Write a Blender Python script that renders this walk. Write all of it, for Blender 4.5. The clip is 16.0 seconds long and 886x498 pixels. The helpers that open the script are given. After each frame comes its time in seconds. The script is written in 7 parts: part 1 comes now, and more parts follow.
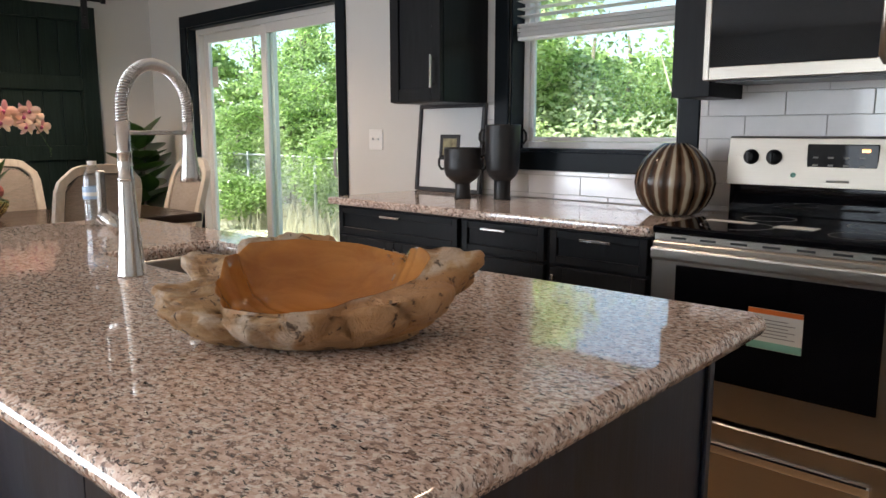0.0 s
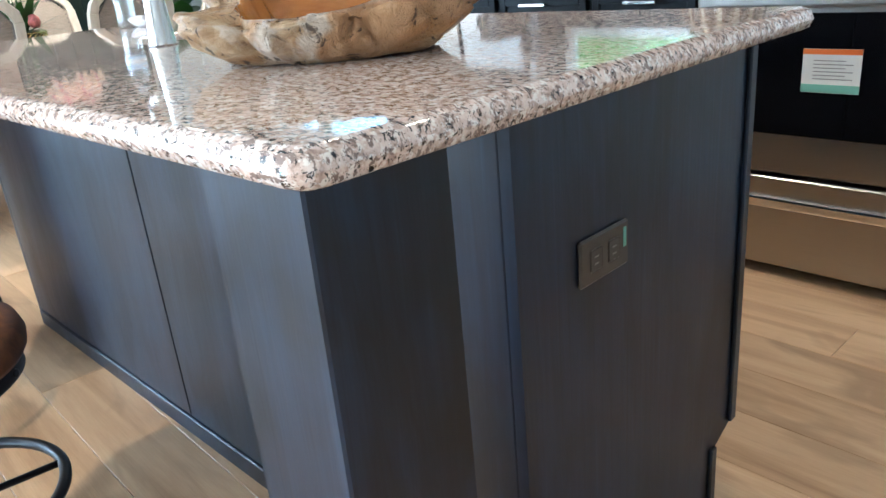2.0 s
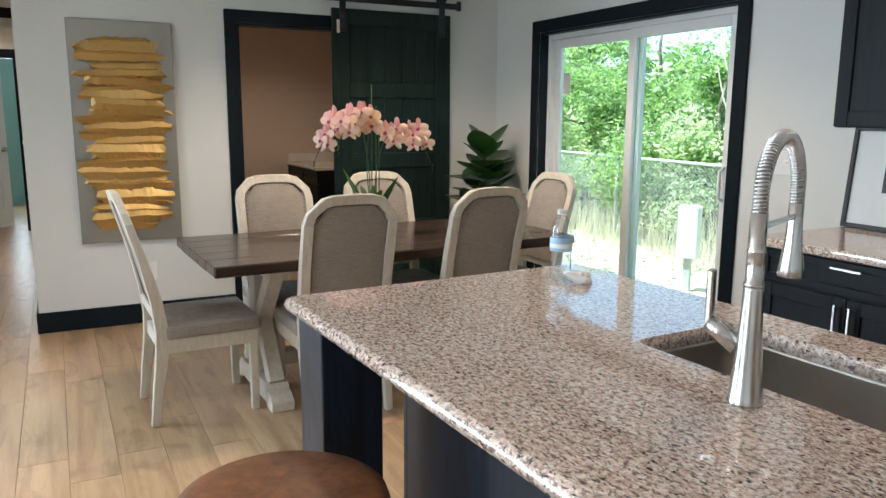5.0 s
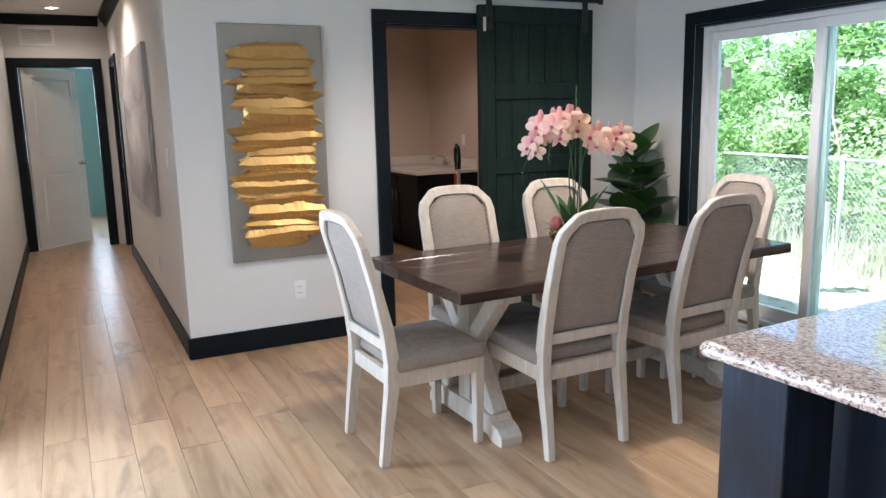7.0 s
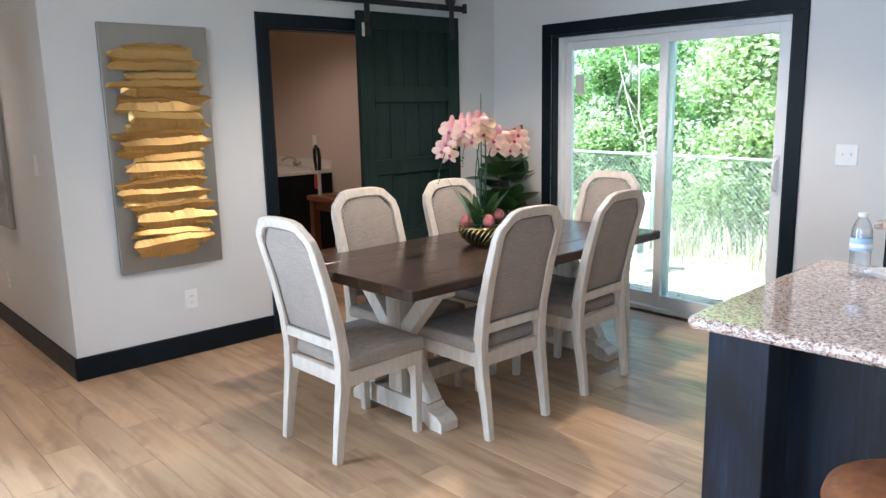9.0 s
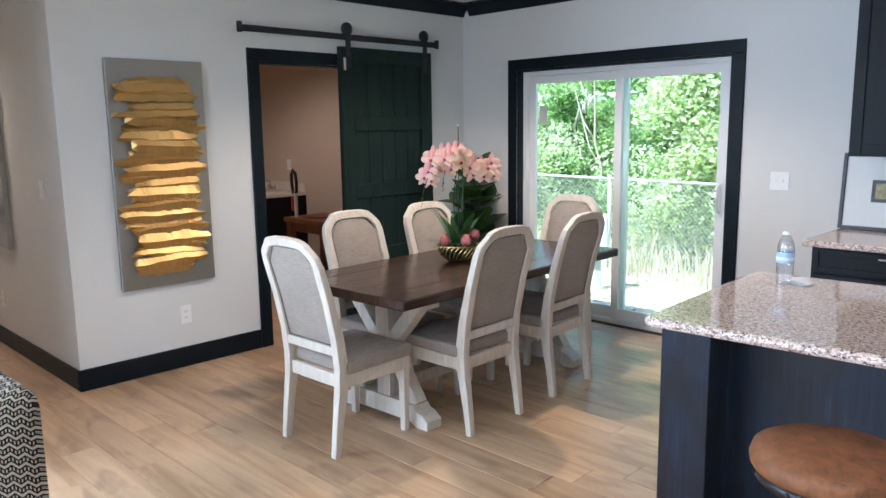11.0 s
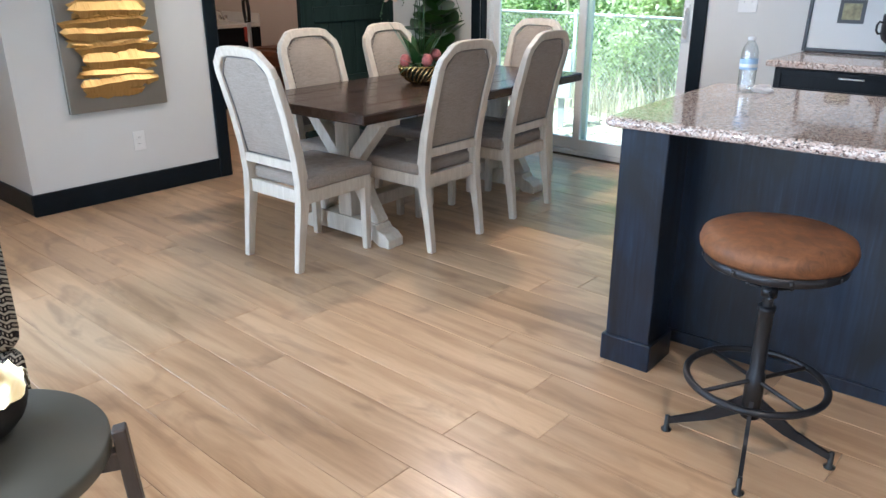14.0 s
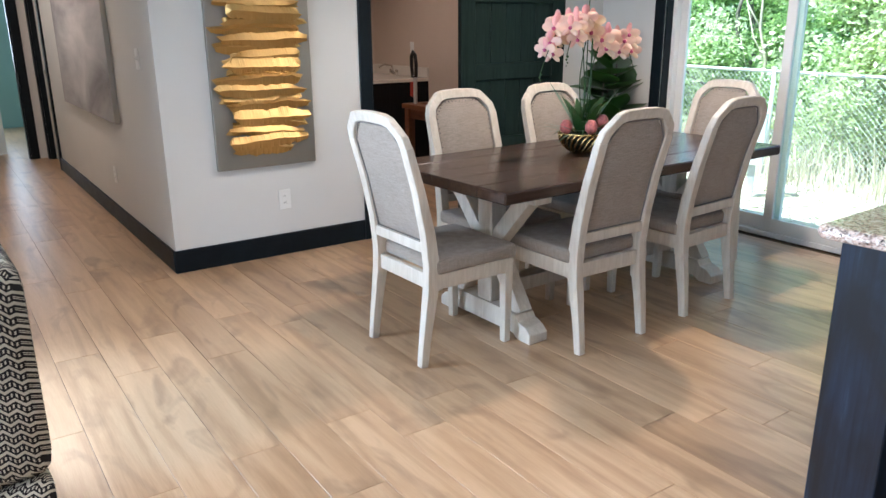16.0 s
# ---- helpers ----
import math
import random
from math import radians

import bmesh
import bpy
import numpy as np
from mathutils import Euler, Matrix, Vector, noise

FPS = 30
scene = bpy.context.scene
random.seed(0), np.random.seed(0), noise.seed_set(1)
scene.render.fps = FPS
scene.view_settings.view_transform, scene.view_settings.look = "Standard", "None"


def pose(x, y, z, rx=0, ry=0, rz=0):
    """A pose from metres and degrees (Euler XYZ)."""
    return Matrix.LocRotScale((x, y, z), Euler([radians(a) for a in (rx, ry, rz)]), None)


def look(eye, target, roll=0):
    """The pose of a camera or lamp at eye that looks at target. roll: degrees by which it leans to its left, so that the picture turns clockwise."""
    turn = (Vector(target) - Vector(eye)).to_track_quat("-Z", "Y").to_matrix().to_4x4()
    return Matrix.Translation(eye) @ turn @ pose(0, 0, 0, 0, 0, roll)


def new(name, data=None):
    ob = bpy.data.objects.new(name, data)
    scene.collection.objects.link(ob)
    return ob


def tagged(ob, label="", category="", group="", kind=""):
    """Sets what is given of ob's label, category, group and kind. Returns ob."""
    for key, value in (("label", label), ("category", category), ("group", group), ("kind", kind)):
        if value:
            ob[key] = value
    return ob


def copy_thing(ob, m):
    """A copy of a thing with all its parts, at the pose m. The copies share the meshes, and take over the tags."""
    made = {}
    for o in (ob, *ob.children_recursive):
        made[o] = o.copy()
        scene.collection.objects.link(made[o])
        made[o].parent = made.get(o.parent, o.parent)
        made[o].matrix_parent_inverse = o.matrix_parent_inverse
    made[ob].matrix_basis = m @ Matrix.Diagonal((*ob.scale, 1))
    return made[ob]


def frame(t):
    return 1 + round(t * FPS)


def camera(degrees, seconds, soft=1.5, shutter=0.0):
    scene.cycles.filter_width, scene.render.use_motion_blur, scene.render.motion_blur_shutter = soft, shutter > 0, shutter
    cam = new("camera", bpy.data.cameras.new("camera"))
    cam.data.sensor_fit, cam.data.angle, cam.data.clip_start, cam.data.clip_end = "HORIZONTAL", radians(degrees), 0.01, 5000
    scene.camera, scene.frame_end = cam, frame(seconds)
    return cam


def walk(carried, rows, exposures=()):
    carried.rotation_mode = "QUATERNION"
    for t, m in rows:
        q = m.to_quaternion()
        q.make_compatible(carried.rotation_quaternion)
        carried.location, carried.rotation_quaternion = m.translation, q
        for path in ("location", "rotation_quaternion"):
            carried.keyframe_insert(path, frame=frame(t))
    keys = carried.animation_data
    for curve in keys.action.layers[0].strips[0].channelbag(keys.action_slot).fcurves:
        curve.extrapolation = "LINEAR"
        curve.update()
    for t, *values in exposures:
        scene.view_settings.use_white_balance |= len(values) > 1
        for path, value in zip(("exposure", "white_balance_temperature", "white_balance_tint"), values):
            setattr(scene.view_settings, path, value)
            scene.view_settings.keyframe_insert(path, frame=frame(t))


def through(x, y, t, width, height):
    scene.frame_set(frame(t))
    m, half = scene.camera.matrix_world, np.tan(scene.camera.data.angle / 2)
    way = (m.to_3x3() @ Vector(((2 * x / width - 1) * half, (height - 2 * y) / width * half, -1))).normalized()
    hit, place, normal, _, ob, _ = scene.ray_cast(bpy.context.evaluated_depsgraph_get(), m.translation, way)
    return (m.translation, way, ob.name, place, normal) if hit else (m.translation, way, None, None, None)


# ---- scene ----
cam = camera(61.3, 16.0)
PATH = [
    (0, (0.115, 0.252, 1.211), (-1.253, 1.678, 0.903), -0.0),
    (0.5, (0.146, 0.264, 1.139), (-1.296, 1.587, 0.725), -2.2),
    (1, (0.161, 0.248, 1.06), (-1.271, 1.517, 0.475), -4.8),
    (1.5, (0.169, 0.239, 1.026), (-1.241, 1.476, 0.331), -6.2),
    (2, (0.167, 0.242, 1.028), (-1.234, 1.472, 0.305), -5.4),
    (2.5, (0.142, 0.248, 1.063), (-1.277, 1.5, 0.417), -3.3),
    (3, (0.04, 0.226, 1.128), (-1.405, 1.505, 0.599), -1.4),
    (3.5, (-0.108, 0.137, 1.253), (-1.549, 1.468, 0.865), -0.3),
    (4, (-0.294, 0.057, 1.33), (-1.764, 1.368, 0.98), -0.1),
    (4.5, (-0.431, -0.049, 1.366), (-2.06, 1.05, 0.993), 0.4),
    (5, (-0.62, -0.095, 1.39), (-2.37, 0.808, 1.04), 0.3),
    (5.2, (-0.716, -0.091, 1.411), (-2.495, 0.753, 1.061), 0.1),
    (7.3, (-1.508, -0.882, 1.447), (-3.256, 0.02, 1.085), -2.1),
    (7.4, (-1.559, -0.854, 1.456), (-3.301, 0.061, 1.099), -2.9),
    (7.5, (-1.581, -0.858, 1.456), (-3.311, 0.084, 1.109), -3.0),
    (8, (-1.698, -1.07, 1.429), (-3.308, 0.07, 1.099), -3.0),
    (8.5, (-1.712, -1.268, 1.463), (-3.207, 0.013, 1.114), -2.0),
    (9, (-1.538, -1.406, 1.491), (-3.002, -0.096, 1.114), -1.2),
    (9.5, (-1.338, -1.577, 1.509), (-2.795, -0.271, 1.095), -0.7),
    (9.7, (-1.302, -1.656, 1.525), (-2.754, -0.339, 1.126), -0.5),
    (11.8, (-1.346, -1.911, 1.545), (-2.687, -0.464, 1.217), 0.0),
    (12, (-1.344, -1.968, 1.5), (-2.661, -0.513, 1.112), 0.1),
    (12.5, (-1.349, -1.957, 1.435), (-2.627, -0.531, 0.855), -1.2),
    (13, (-1.349, -1.972, 1.336), (-2.575, -0.574, 0.599), -1.8),
    (13.5, (-1.333, -1.926, 1.344), (-2.552, -0.52, 0.609), -1.5),
    (14, (-1.309, -1.801, 1.363), (-2.562, -0.407, 0.665), -0.2),
    (14.5, (-1.279, -1.675, 1.386), (-2.597, -0.322, 0.731), 0.6),
    (15, (-1.289, -1.598, 1.387), (-2.683, -0.292, 0.791), 0.9),
    (15.5, (-1.44, -1.462, 1.376), (-2.918, -0.24, 0.805), 0.1),
    (16, (-1.638, -1.333, 1.38), (-3.217, -0.249, 0.804), -0.4),
]
# seconds, stops, kelvin, tint
EXPOSURES = [(0.0, 1.22, 7050, 23), (0.6, 1.48, 6600, 19), (1.2, 2.45, 5500, 8), (2.4, 2.45, 5500, 8), (3.0, 1.78, 5900, 10), (3.5, 1.45, 6050, 13), (5.0, 1.44, 6200, 12),
             (7.5, 1.74, 5700, 18), (9.5, 1.64, 5750, 18), (12.0, 1.52, 5700, 18), (13.0, 1.46, 5500, 16), (14.0, 1.50, 5650, 16), (16.0, 1.66, 5750, 17)]
walk(cam, [(t, look(eye, target, roll)) for t, eye, target, roll in PATH], exposures=EXPOSURES)

# ---- world, sun, lights ----
SUN_ELEVATION, SUN_AZIMUTH = 62.0, 205.0   # degrees; azimuth clockwise from +y
world = bpy.data.worlds.new("sky")
scene.world = world
world.use_nodes = True
_wn = world.node_tree.nodes
_sky = _wn.new("ShaderNodeTexSky")
_sky.sky_type, _sky.sun_disc = "NISHITA", False
_sky.sun_elevation, _sky.sun_rotation = radians(SUN_ELEVATION), radians(SUN_AZIMUTH)
_wn["Background"].inputs["Strength"].default_value = 0.15
world.node_tree.links.new(_sky.outputs[0], _wn["Background"].inputs["Color"])

sun = new("sun", bpy.data.lights.new("sun", "SUN"))
sun.data.energy, sun.data.angle, sun.data.color = 5.0, radians(0.6), (1.0, 0.95, 0.87)
_a, _e = radians(SUN_AZIMUTH), radians(SUN_ELEVATION)
sun.matrix_world = look((math.sin(_a) * math.cos(_e) * 20, math.cos(_a) * math.cos(_e) * 20, math.sin(_e) * 20), (0, 0, 0))


def window_light(x, y, z, width, height, yaw, watts, colour):
    """Area lamp: sky light through a window's opening, or added fill where none is."""
    data = bpy.data.lights.new("window_light", "AREA")
    data.shape, data.size, data.size_y, data.energy, data.color = "RECTANGLE", width, height, watts, colour
    ob = new("window_light", data)
    ob.matrix_world = pose(x, y, z, 90, 0, yaw)
    return ob


def downlight_lamp(x, y, z, watts, spread=150, colour=(1.0, 0.82, 0.62)):
    data = bpy.data.lights.new("downlight_lamp", "SPOT")
    data.energy, data.color, data.shadow_soft_size = watts, colour, 0.06
    data.spot_size, data.spot_blend = radians(spread), 0.5
    ob = new("downlight_lamp", data)
    ob.matrix_world = pose(x, y, z)
    return ob


# ---- materials ----
def material(name, rough=0.5, metal=0.0, colour=(0.5, 0.5, 0.5), spec=0.5):
    m = bpy.data.materials.new(name)
    m.use_nodes = True
    b = m.node_tree.nodes["Principled BSDF"]
    b.inputs["Base Color"].default_value = (*colour, 1)
    b.inputs["Roughness"].default_value, b.inputs["Metallic"].default_value = rough, metal
    b.inputs["Specular IOR Level"].default_value = spec
    return m, m.node_tree.nodes, m.node_tree.links, b


def add(nodes, kind, **values):
    n = nodes.new(kind)
    for key, value in values.items():
        n.inputs[key.replace("_", " ")].default_value = value
    return n


def ramp(nodes, links, fac, stops):
    r = nodes.new("ShaderNodeValToRGB")
    while len(r.color_ramp.elements) < len(stops):
        r.color_ramp.elements.new(0.5)
    for e, (p, c) in zip(r.color_ramp.elements, stops):
        e.position, e.color = p, (*c, 1)
    links.new(fac, r.inputs[0])
    return r.outputs[0]


def coords(nodes, links, scale=(1, 1, 1), vary=False, space="Object"):
    c = nodes.new("ShaderNodeTexCoord")
    mp = nodes.new("ShaderNodeMapping")
    mp.inputs["Scale"].default_value = scale
    out = c.outputs[space]
    if vary:
        info = nodes.new("ShaderNodeObjectInfo")
        k = nodes.new("ShaderNodeVectorMath")
        k.operation = "SCALE"
        k.inputs[0].default_value = (37.0, 91.0, 53.0)
        links.new(info.outputs["Random"], k.inputs["Scale"])
        s = nodes.new("ShaderNodeVectorMath")
        links.new(out, s.inputs[0])
        links.new(k.outputs[0], s.inputs[1])
        out = s.outputs[0]
    links.new(out, mp.inputs[0])
    return mp.outputs[0]


def noise_tex(nodes, links, vec, scale, detail=4.0, rough=0.55, distort=0.0):
    n = add(nodes, "ShaderNodeTexNoise", Scale=scale, Detail=detail, Roughness=rough, Distortion=distort)
    links.new(vec, n.inputs["Vector"])
    return n.outputs["Fac"]


def mix(nodes, links, fac, a, b, mode="MIX"):
    m = nodes.new("ShaderNodeMix")
    m.data_type, m.blend_type = "RGBA", mode
    for value, socket in ((fac, m.inputs[0]), (a, m.inputs[6]), (b, m.inputs[7])):
        if hasattr(value, "is_linked"):
            links.new(value, socket)
        elif isinstance(value, tuple):
            socket.default_value = (*value, 1)
        else:
            socket.default_value = value
    return m.outputs[2]


def bump(nodes, links, bsdf, height, strength=0.2, distance=0.002):
    b = add(nodes, "ShaderNodeBump", Strength=strength, Distance=distance)
    links.new(height, b.inputs["Height"])
    links.new(b.outputs[0], bsdf.inputs["Normal"])


def spread_rough(nodes, links, bsdf, fac, lo, hi):
    r = add(nodes, "ShaderNodeMapRange", To_Min=lo, To_Max=hi)
    links.new(fac, r.inputs["Value"])
    links.new(r.outputs[0], bsdf.inputs["Roughness"])


def painted(name, colour, rough=0.6, amount=0.06, scale=3.0, grain=180.0, relief=0.08, spec=0.4):
    """Paint with slight unevenness at two scales."""
    m, n, l, b = material(name, rough, 0, colour, spec)
    v = coords(n, l)
    big = noise_tex(n, l, v, scale, 3)
    fine = noise_tex(n, l, v, grain, 2)
    dark = tuple(c * (1 - 2 * amount) for c in colour)
    lite = tuple(min(1, c * (1 + amount)) for c in colour)
    l.new(ramp(n, l, big, [(0.3, dark), (0.7, lite)]), b.inputs["Base Color"])
    spread_rough(n, l, b, big, rough * 0.85, min(1, rough * 1.15))
    bump(n, l, b, fine, relief, 0.001)
    return m


def stained_wood(name, dark, light, rough=0.4, along=(1, 14, 14), scale=5.0, relief=0.15, vary=False, spec=0.5, blotch=0.35):
    m, n, l, b = material(name, rough, 0, dark, spec)
    v = coords(n, l, along, vary)
    grain = noise_tex(n, l, v, scale, 6, 0.65, 0.6)
    v2 = coords(n, l, tuple(0.4 + 0.12 * a for a in along), vary)
    big = noise_tex(n, l, v2, scale * 0.5, 3, 0.5, 0.3)
    c = ramp(n, l, grain, [(0.32, dark), (0.68, light)])
    c = mix(n, l, blotch, c, ramp(n, l, big, [(0.3, dark), (0.7, light)]))
    l.new(c, b.inputs["Base Color"])
    spread_rough(n, l, b, grain, rough * 0.8, min(1, rough * 1.25))
    bump(n, l, b, grain, relief, 0.0015)
    return m


def granite(name):
    """Polished granite: beige and pink ground, white feldspar, grey and black flecks."""
    m, n, l, b = material(name, 0.05, 0, (0.6, 0.55, 0.5), 0.85)
    v = coords(n, l)
    base = noise_tex(n, l, v, 85, 5, 0.6)
    c = ramp(n, l, base, [(0.36, (0.37, 0.255, 0.205)), (0.47, (0.60, 0.445, 0.365)), (0.62, (0.74, 0.605, 0.525))])
    white = noise_tex(n, l, coords(n, l, (1, 1, 1.1)), 120, 3, 0.6)
    c = mix(n, l, ramp(n, l, white, [(0.52, (0, 0, 0)), (0.60, (1, 1, 1))]), c, (0.80, 0.73, 0.66))
    grey = noise_tex(n, l, coords(n, l, (0.7, 1.25, 1)), 105, 4, 0.65, 0.4)
    c = mix(n, l, ramp(n, l, grey, [(0.545, (0, 0, 0)), (0.59, (1, 1, 1))]), c, (0.23, 0.165, 0.14))
    black = noise_tex(n, l, coords(n, l, (0.65, 1.25, 1)), 135, 4, 0.7, 0.5)
    c = mix(n, l, ramp(n, l, black, [(0.575, (0, 0, 0)), (0.605, (1, 1, 1))]), c, (0.014, 0.012, 0.014))
    l.new(c, b.inputs["Base Color"])
    spread_rough(n, l, b, base, 0.03, 0.06)
    return m


def plank_floor(name):
    m, n, l, b = material(name, 0.36, 0, (0.5, 0.36, 0.23), 0.6)
    v = coords(n, l, (0.55, 7.0, 7.0), True)
    grain = noise_tex(n, l, v, 1.9, 5, 0.5, 0.7)
    fine = noise_tex(n, l, coords(n, l, (1.5, 40, 40), True), 9, 4, 0.6)
    knots = noise_tex(n, l, coords(n, l, (1.0, 2.6, 2.6), True), 3.0, 3, 0.5, 0.8)
    c = ramp(n, l, grain, [(0.24, (0.32, 0.186, 0.092)), (0.40, (0.455, 0.288, 0.152)), (0.53, (0.565, 0.378, 0.215)), (0.76, (0.67, 0.475, 0.288))])
    c = mix(n, l, ramp(n, l, knots, [(0.54, (0, 0, 0)), (0.70, (0.65, 0.65, 0.65))]), c, (0.25, 0.148, 0.076))
    c = mix(n, l, 0.16, c, ramp(n, l, fine, [(0.3, (0.29, 0.20, 0.135)), (0.7, (0.72, 0.57, 0.42))]))
    info = n.new("ShaderNodeObjectInfo")
    tone = ramp(n, l, info.outputs["Random"], [(0.0, (0.77, 0.735, 0.71)), (0.5, (0.90, 0.87, 0.85)), (1.0, (1.00, 0.975, 0.96))])
    c = mix(n, l, 1.0, c, tone, "MULTIPLY")
    l.new(c, b.inputs["Base Color"])
    spread_rough(n, l, b, grain, 0.25, 0.40)
    bump(n, l, b, fine, 0.12, 0.0008)
    return m


def weave(name, dark, light, scale=420.0, rough=0.9):
    m, n, l, b = material(name, rough, 0, dark, 0.2)
    v = coords(n, l, (1, 1, 1))
    w1 = noise_tex(n, l, coords(n, l, (1, 1, 0.06)), scale, 2)
    w2 = noise_tex(n, l, coords(n, l, (0.06, 0.06, 1)), scale, 2)
    big = noise_tex(n, l, v, 9, 3)
    c = ramp(n, l, w1, [(0.35, dark), (0.65, light)])
    c = mix(n, l, 0.5, c, ramp(n, l, w2, [(0.35, dark), (0.65, light)]))
    c = mix(n, l, 0.2, c, ramp(n, l, big, [(0.3, dark), (0.7, light)]))
    l.new(c, b.inputs["Base Color"])
    b.inputs["Sheen Weight"].default_value = 0.15
    bump(n, l, b, w1, 0.35, 0.001)
    return m


def brushed(name, colour=(0.50, 0.485, 0.465), rough=0.28, along=(1, 1, 60)):
    m, n, l, b = material(name, rough, 1.0, colour)
    f = noise_tex(n, l, coords(n, l, along), 14, 3)
    spread_rough(n, l, b, f, rough * 0.8, rough * 1.25)
    l.new(ramp(n, l, f, [(0.3, tuple(c * 0.93 for c in colour)), (0.7, colour)]), b.inputs["Base Color"])
    return m


def leaf_mat(name, dark, light, through=0.35, rough=0.45):
    m, n, l, b = material(name, rough, 0, dark, 0.4)
    geo = n.new("ShaderNodeNewGeometry")
    c = ramp(n, l, geo.outputs["Random Per Island"], [(0.0, dark), (1.0, light)])
    l.new(c, b.inputs["Base Color"])
    tr = n.new("ShaderNodeBsdfTranslucent")
    l.new(mix(n, l, 1.0, c, (1.3, 1.55, 0.95), "MULTIPLY"), tr.inputs["Color"])
    ms = n.new("ShaderNodeMixShader")
    ms.inputs[0].default_value = through
    l.new(b.outputs[0], ms.inputs[1])
    l.new(tr.outputs[0], ms.inputs[2])
    l.new(ms.outputs[0], n["Material Output"].inputs["Surface"])
    return m


def lattice_fabric(name):
    """Woven upholstery: cream zigzag chains with small rings between them on black."""
    m, n, l, b = material(name, 0.85, 0, (0.5, 0.47, 0.4), 0.2)
    sep = n.new("ShaderNodeSeparateXYZ")
    l.new(coords(n, l), sep.inputs[0])

    def calc(op, a, c=0.0, d=0.0):
        k = n.new("ShaderNodeMath")
        k.operation = op
        for socket, value in zip(k.inputs, (a, c, d)):
            if hasattr(value, "is_linked"):
                l.new(value, socket)
            else:
                socket.default_value = value
        return k.outputs[0]
    u = calc("ADD", sep.outputs["X"], sep.outputs["Y"])
    v = calc("MULTIPLY_ADD", calc("SUBTRACT", sep.outputs["Y"], sep.outputs["X"]), 0.35, sep.outputs["Z"])
    tri = calc("PINGPONG", u, 0.016)
    stripe = calc("PINGPONG", calc("MULTIPLY_ADD", tri, 0.75, v), 0.0125)
    chain = calc("LESS_THAN", stripe, 0.0038)
    du = calc("SUBTRACT", calc("PINGPONG", u, 0.008), 0.004)
    dv = calc("SUBTRACT", stripe, 0.0105)
    ring = calc("SQRT", calc("ADD", calc("MULTIPLY", du, du), calc("MULTIPLY", dv, dv)))
    dot = calc("LESS_THAN", ring, 0.0021)
    k = calc("MAXIMUM", chain, dot)
    worn = noise_tex(n, l, coords(n, l), 14, 3)
    cream = ramp(n, l, worn, [(0.3, (0.36, 0.33, 0.26)), (0.7, (0.50, 0.47, 0.39))])
    l.new(mix(n, l, k, (0.012, 0.011, 0.013), cream), b.inputs["Base Color"])
    bump(n, l, b, noise_tex(n, l, coords(n, l), 700, 2), 0.4, 0.001)
    return m


def island_stain(name):
    """Satin blue-black stain on wood: streaky grain, and patches where the finish went on thick or thin."""
    m, n, l, b = material(name, 0.35, 0, (0.01, 0.013, 0.018), 0.45)
    grain = noise_tex(n, l, coords(n, l, (22, 22, 0.9)), 3.0, 6, 0.65, 0.5)
    patch = noise_tex(n, l, coords(n, l, (4.2, 4.2, 1.5)), 1.6, 4, 0.6, 0.8)
    c = ramp(n, l, grain, [(0.30, (0.004, 0.007, 0.014)), (0.62, (0.012, 0.022, 0.042)), (0.80, (0.034, 0.054, 0.090))])
    c = mix(n, l, ramp(n, l, patch, [(0.45, (0, 0, 0)), (0.62, (0.8, 0.8, 0.8))]), c, (0.005, 0.005, 0.005))
    l.new(c, b.inputs["Base Color"])
    spread_rough(n, l, b, mix(n, l, 0.3, patch, grain), 0.24, 0.50)
    bump(n, l, b, grain, 0.28, 0.0012)
    return m


WALL = painted("wall_paint", (0.66, 0.655, 0.63), 0.65, 0.02, 1.5, 260, 0.10)
WALL_BEIGE = painted("beige_wall_paint", (0.60, 0.50, 0.42), 0.65, 0.02, 1.5, 260, 0.10)
CEILING = painted("ceiling_paint", (0.80, 0.79, 0.77), 0.8, 0.02, 1.5, 200, 0.12)
TRIM = stained_wood("black_trim", (0.004, 0.007, 0.010), (0.009, 0.014, 0.018), 0.42, (4, 4, 4), 3, 0.06, spec=0.16)
CABINET = stained_wood("black_stained_cabinet", (0.004, 0.005, 0.006), (0.012, 0.013, 0.015), 0.42, (16, 16, 1), 4, 0.08, spec=0.16)
ISLAND_WOOD = island_stain("blue_black_stained_wood")
BARN_WOOD = stained_wood("green_black_barn_wood", (0.004, 0.009, 0.008), (0.017, 0.031, 0.025), 0.5, (18, 18, 1), 4, 0.35, spec=0.15)
WHITE_TRIM = painted("white_vinyl", (0.78, 0.78, 0.76), 0.35, 0.02, 2, 60, 0.02)
DOOR_WHITE = painted("white_door_paint", (0.72, 0.71, 0.68), 0.45, 0.02, 2, 100, 0.05)
TEAL_WALL = painted("teal_wall_paint", (0.26, 0.43, 0.39), 0.65, 0.02, 1.5, 260, 0.10)
PLATE = painted("white_plastic", (0.80, 0.80, 0.78), 0.3, 0.01, 5, 60, 0.01)
BLACK_PLASTIC = painted("black_plastic", (0.012, 0.012, 0.012), 0.32, 0.1, 6, 200, 0.03)
BRONZE = painted("bronze_brown_plastic", (0.060, 0.046, 0.034), 0.30, 0.15, 20)
GRANITE = granite("speckled_granite")
FLOOR = plank_floor("oak_plank")
GAP = painted("floor_joint", (0.12, 0.08, 0.05), 0.9)
TILE = painted("white_glazed_tile", (0.80, 0.79, 0.78), 0.08, 0.02, 12, 14, 0.30, 0.6)
GROUT = painted("grey_grout", (0.55, 0.54, 0.52), 0.9)
STEEL = brushed("brushed_steel", (0.42, 0.385, 0.335), 0.30, (0.6, 1, 60))
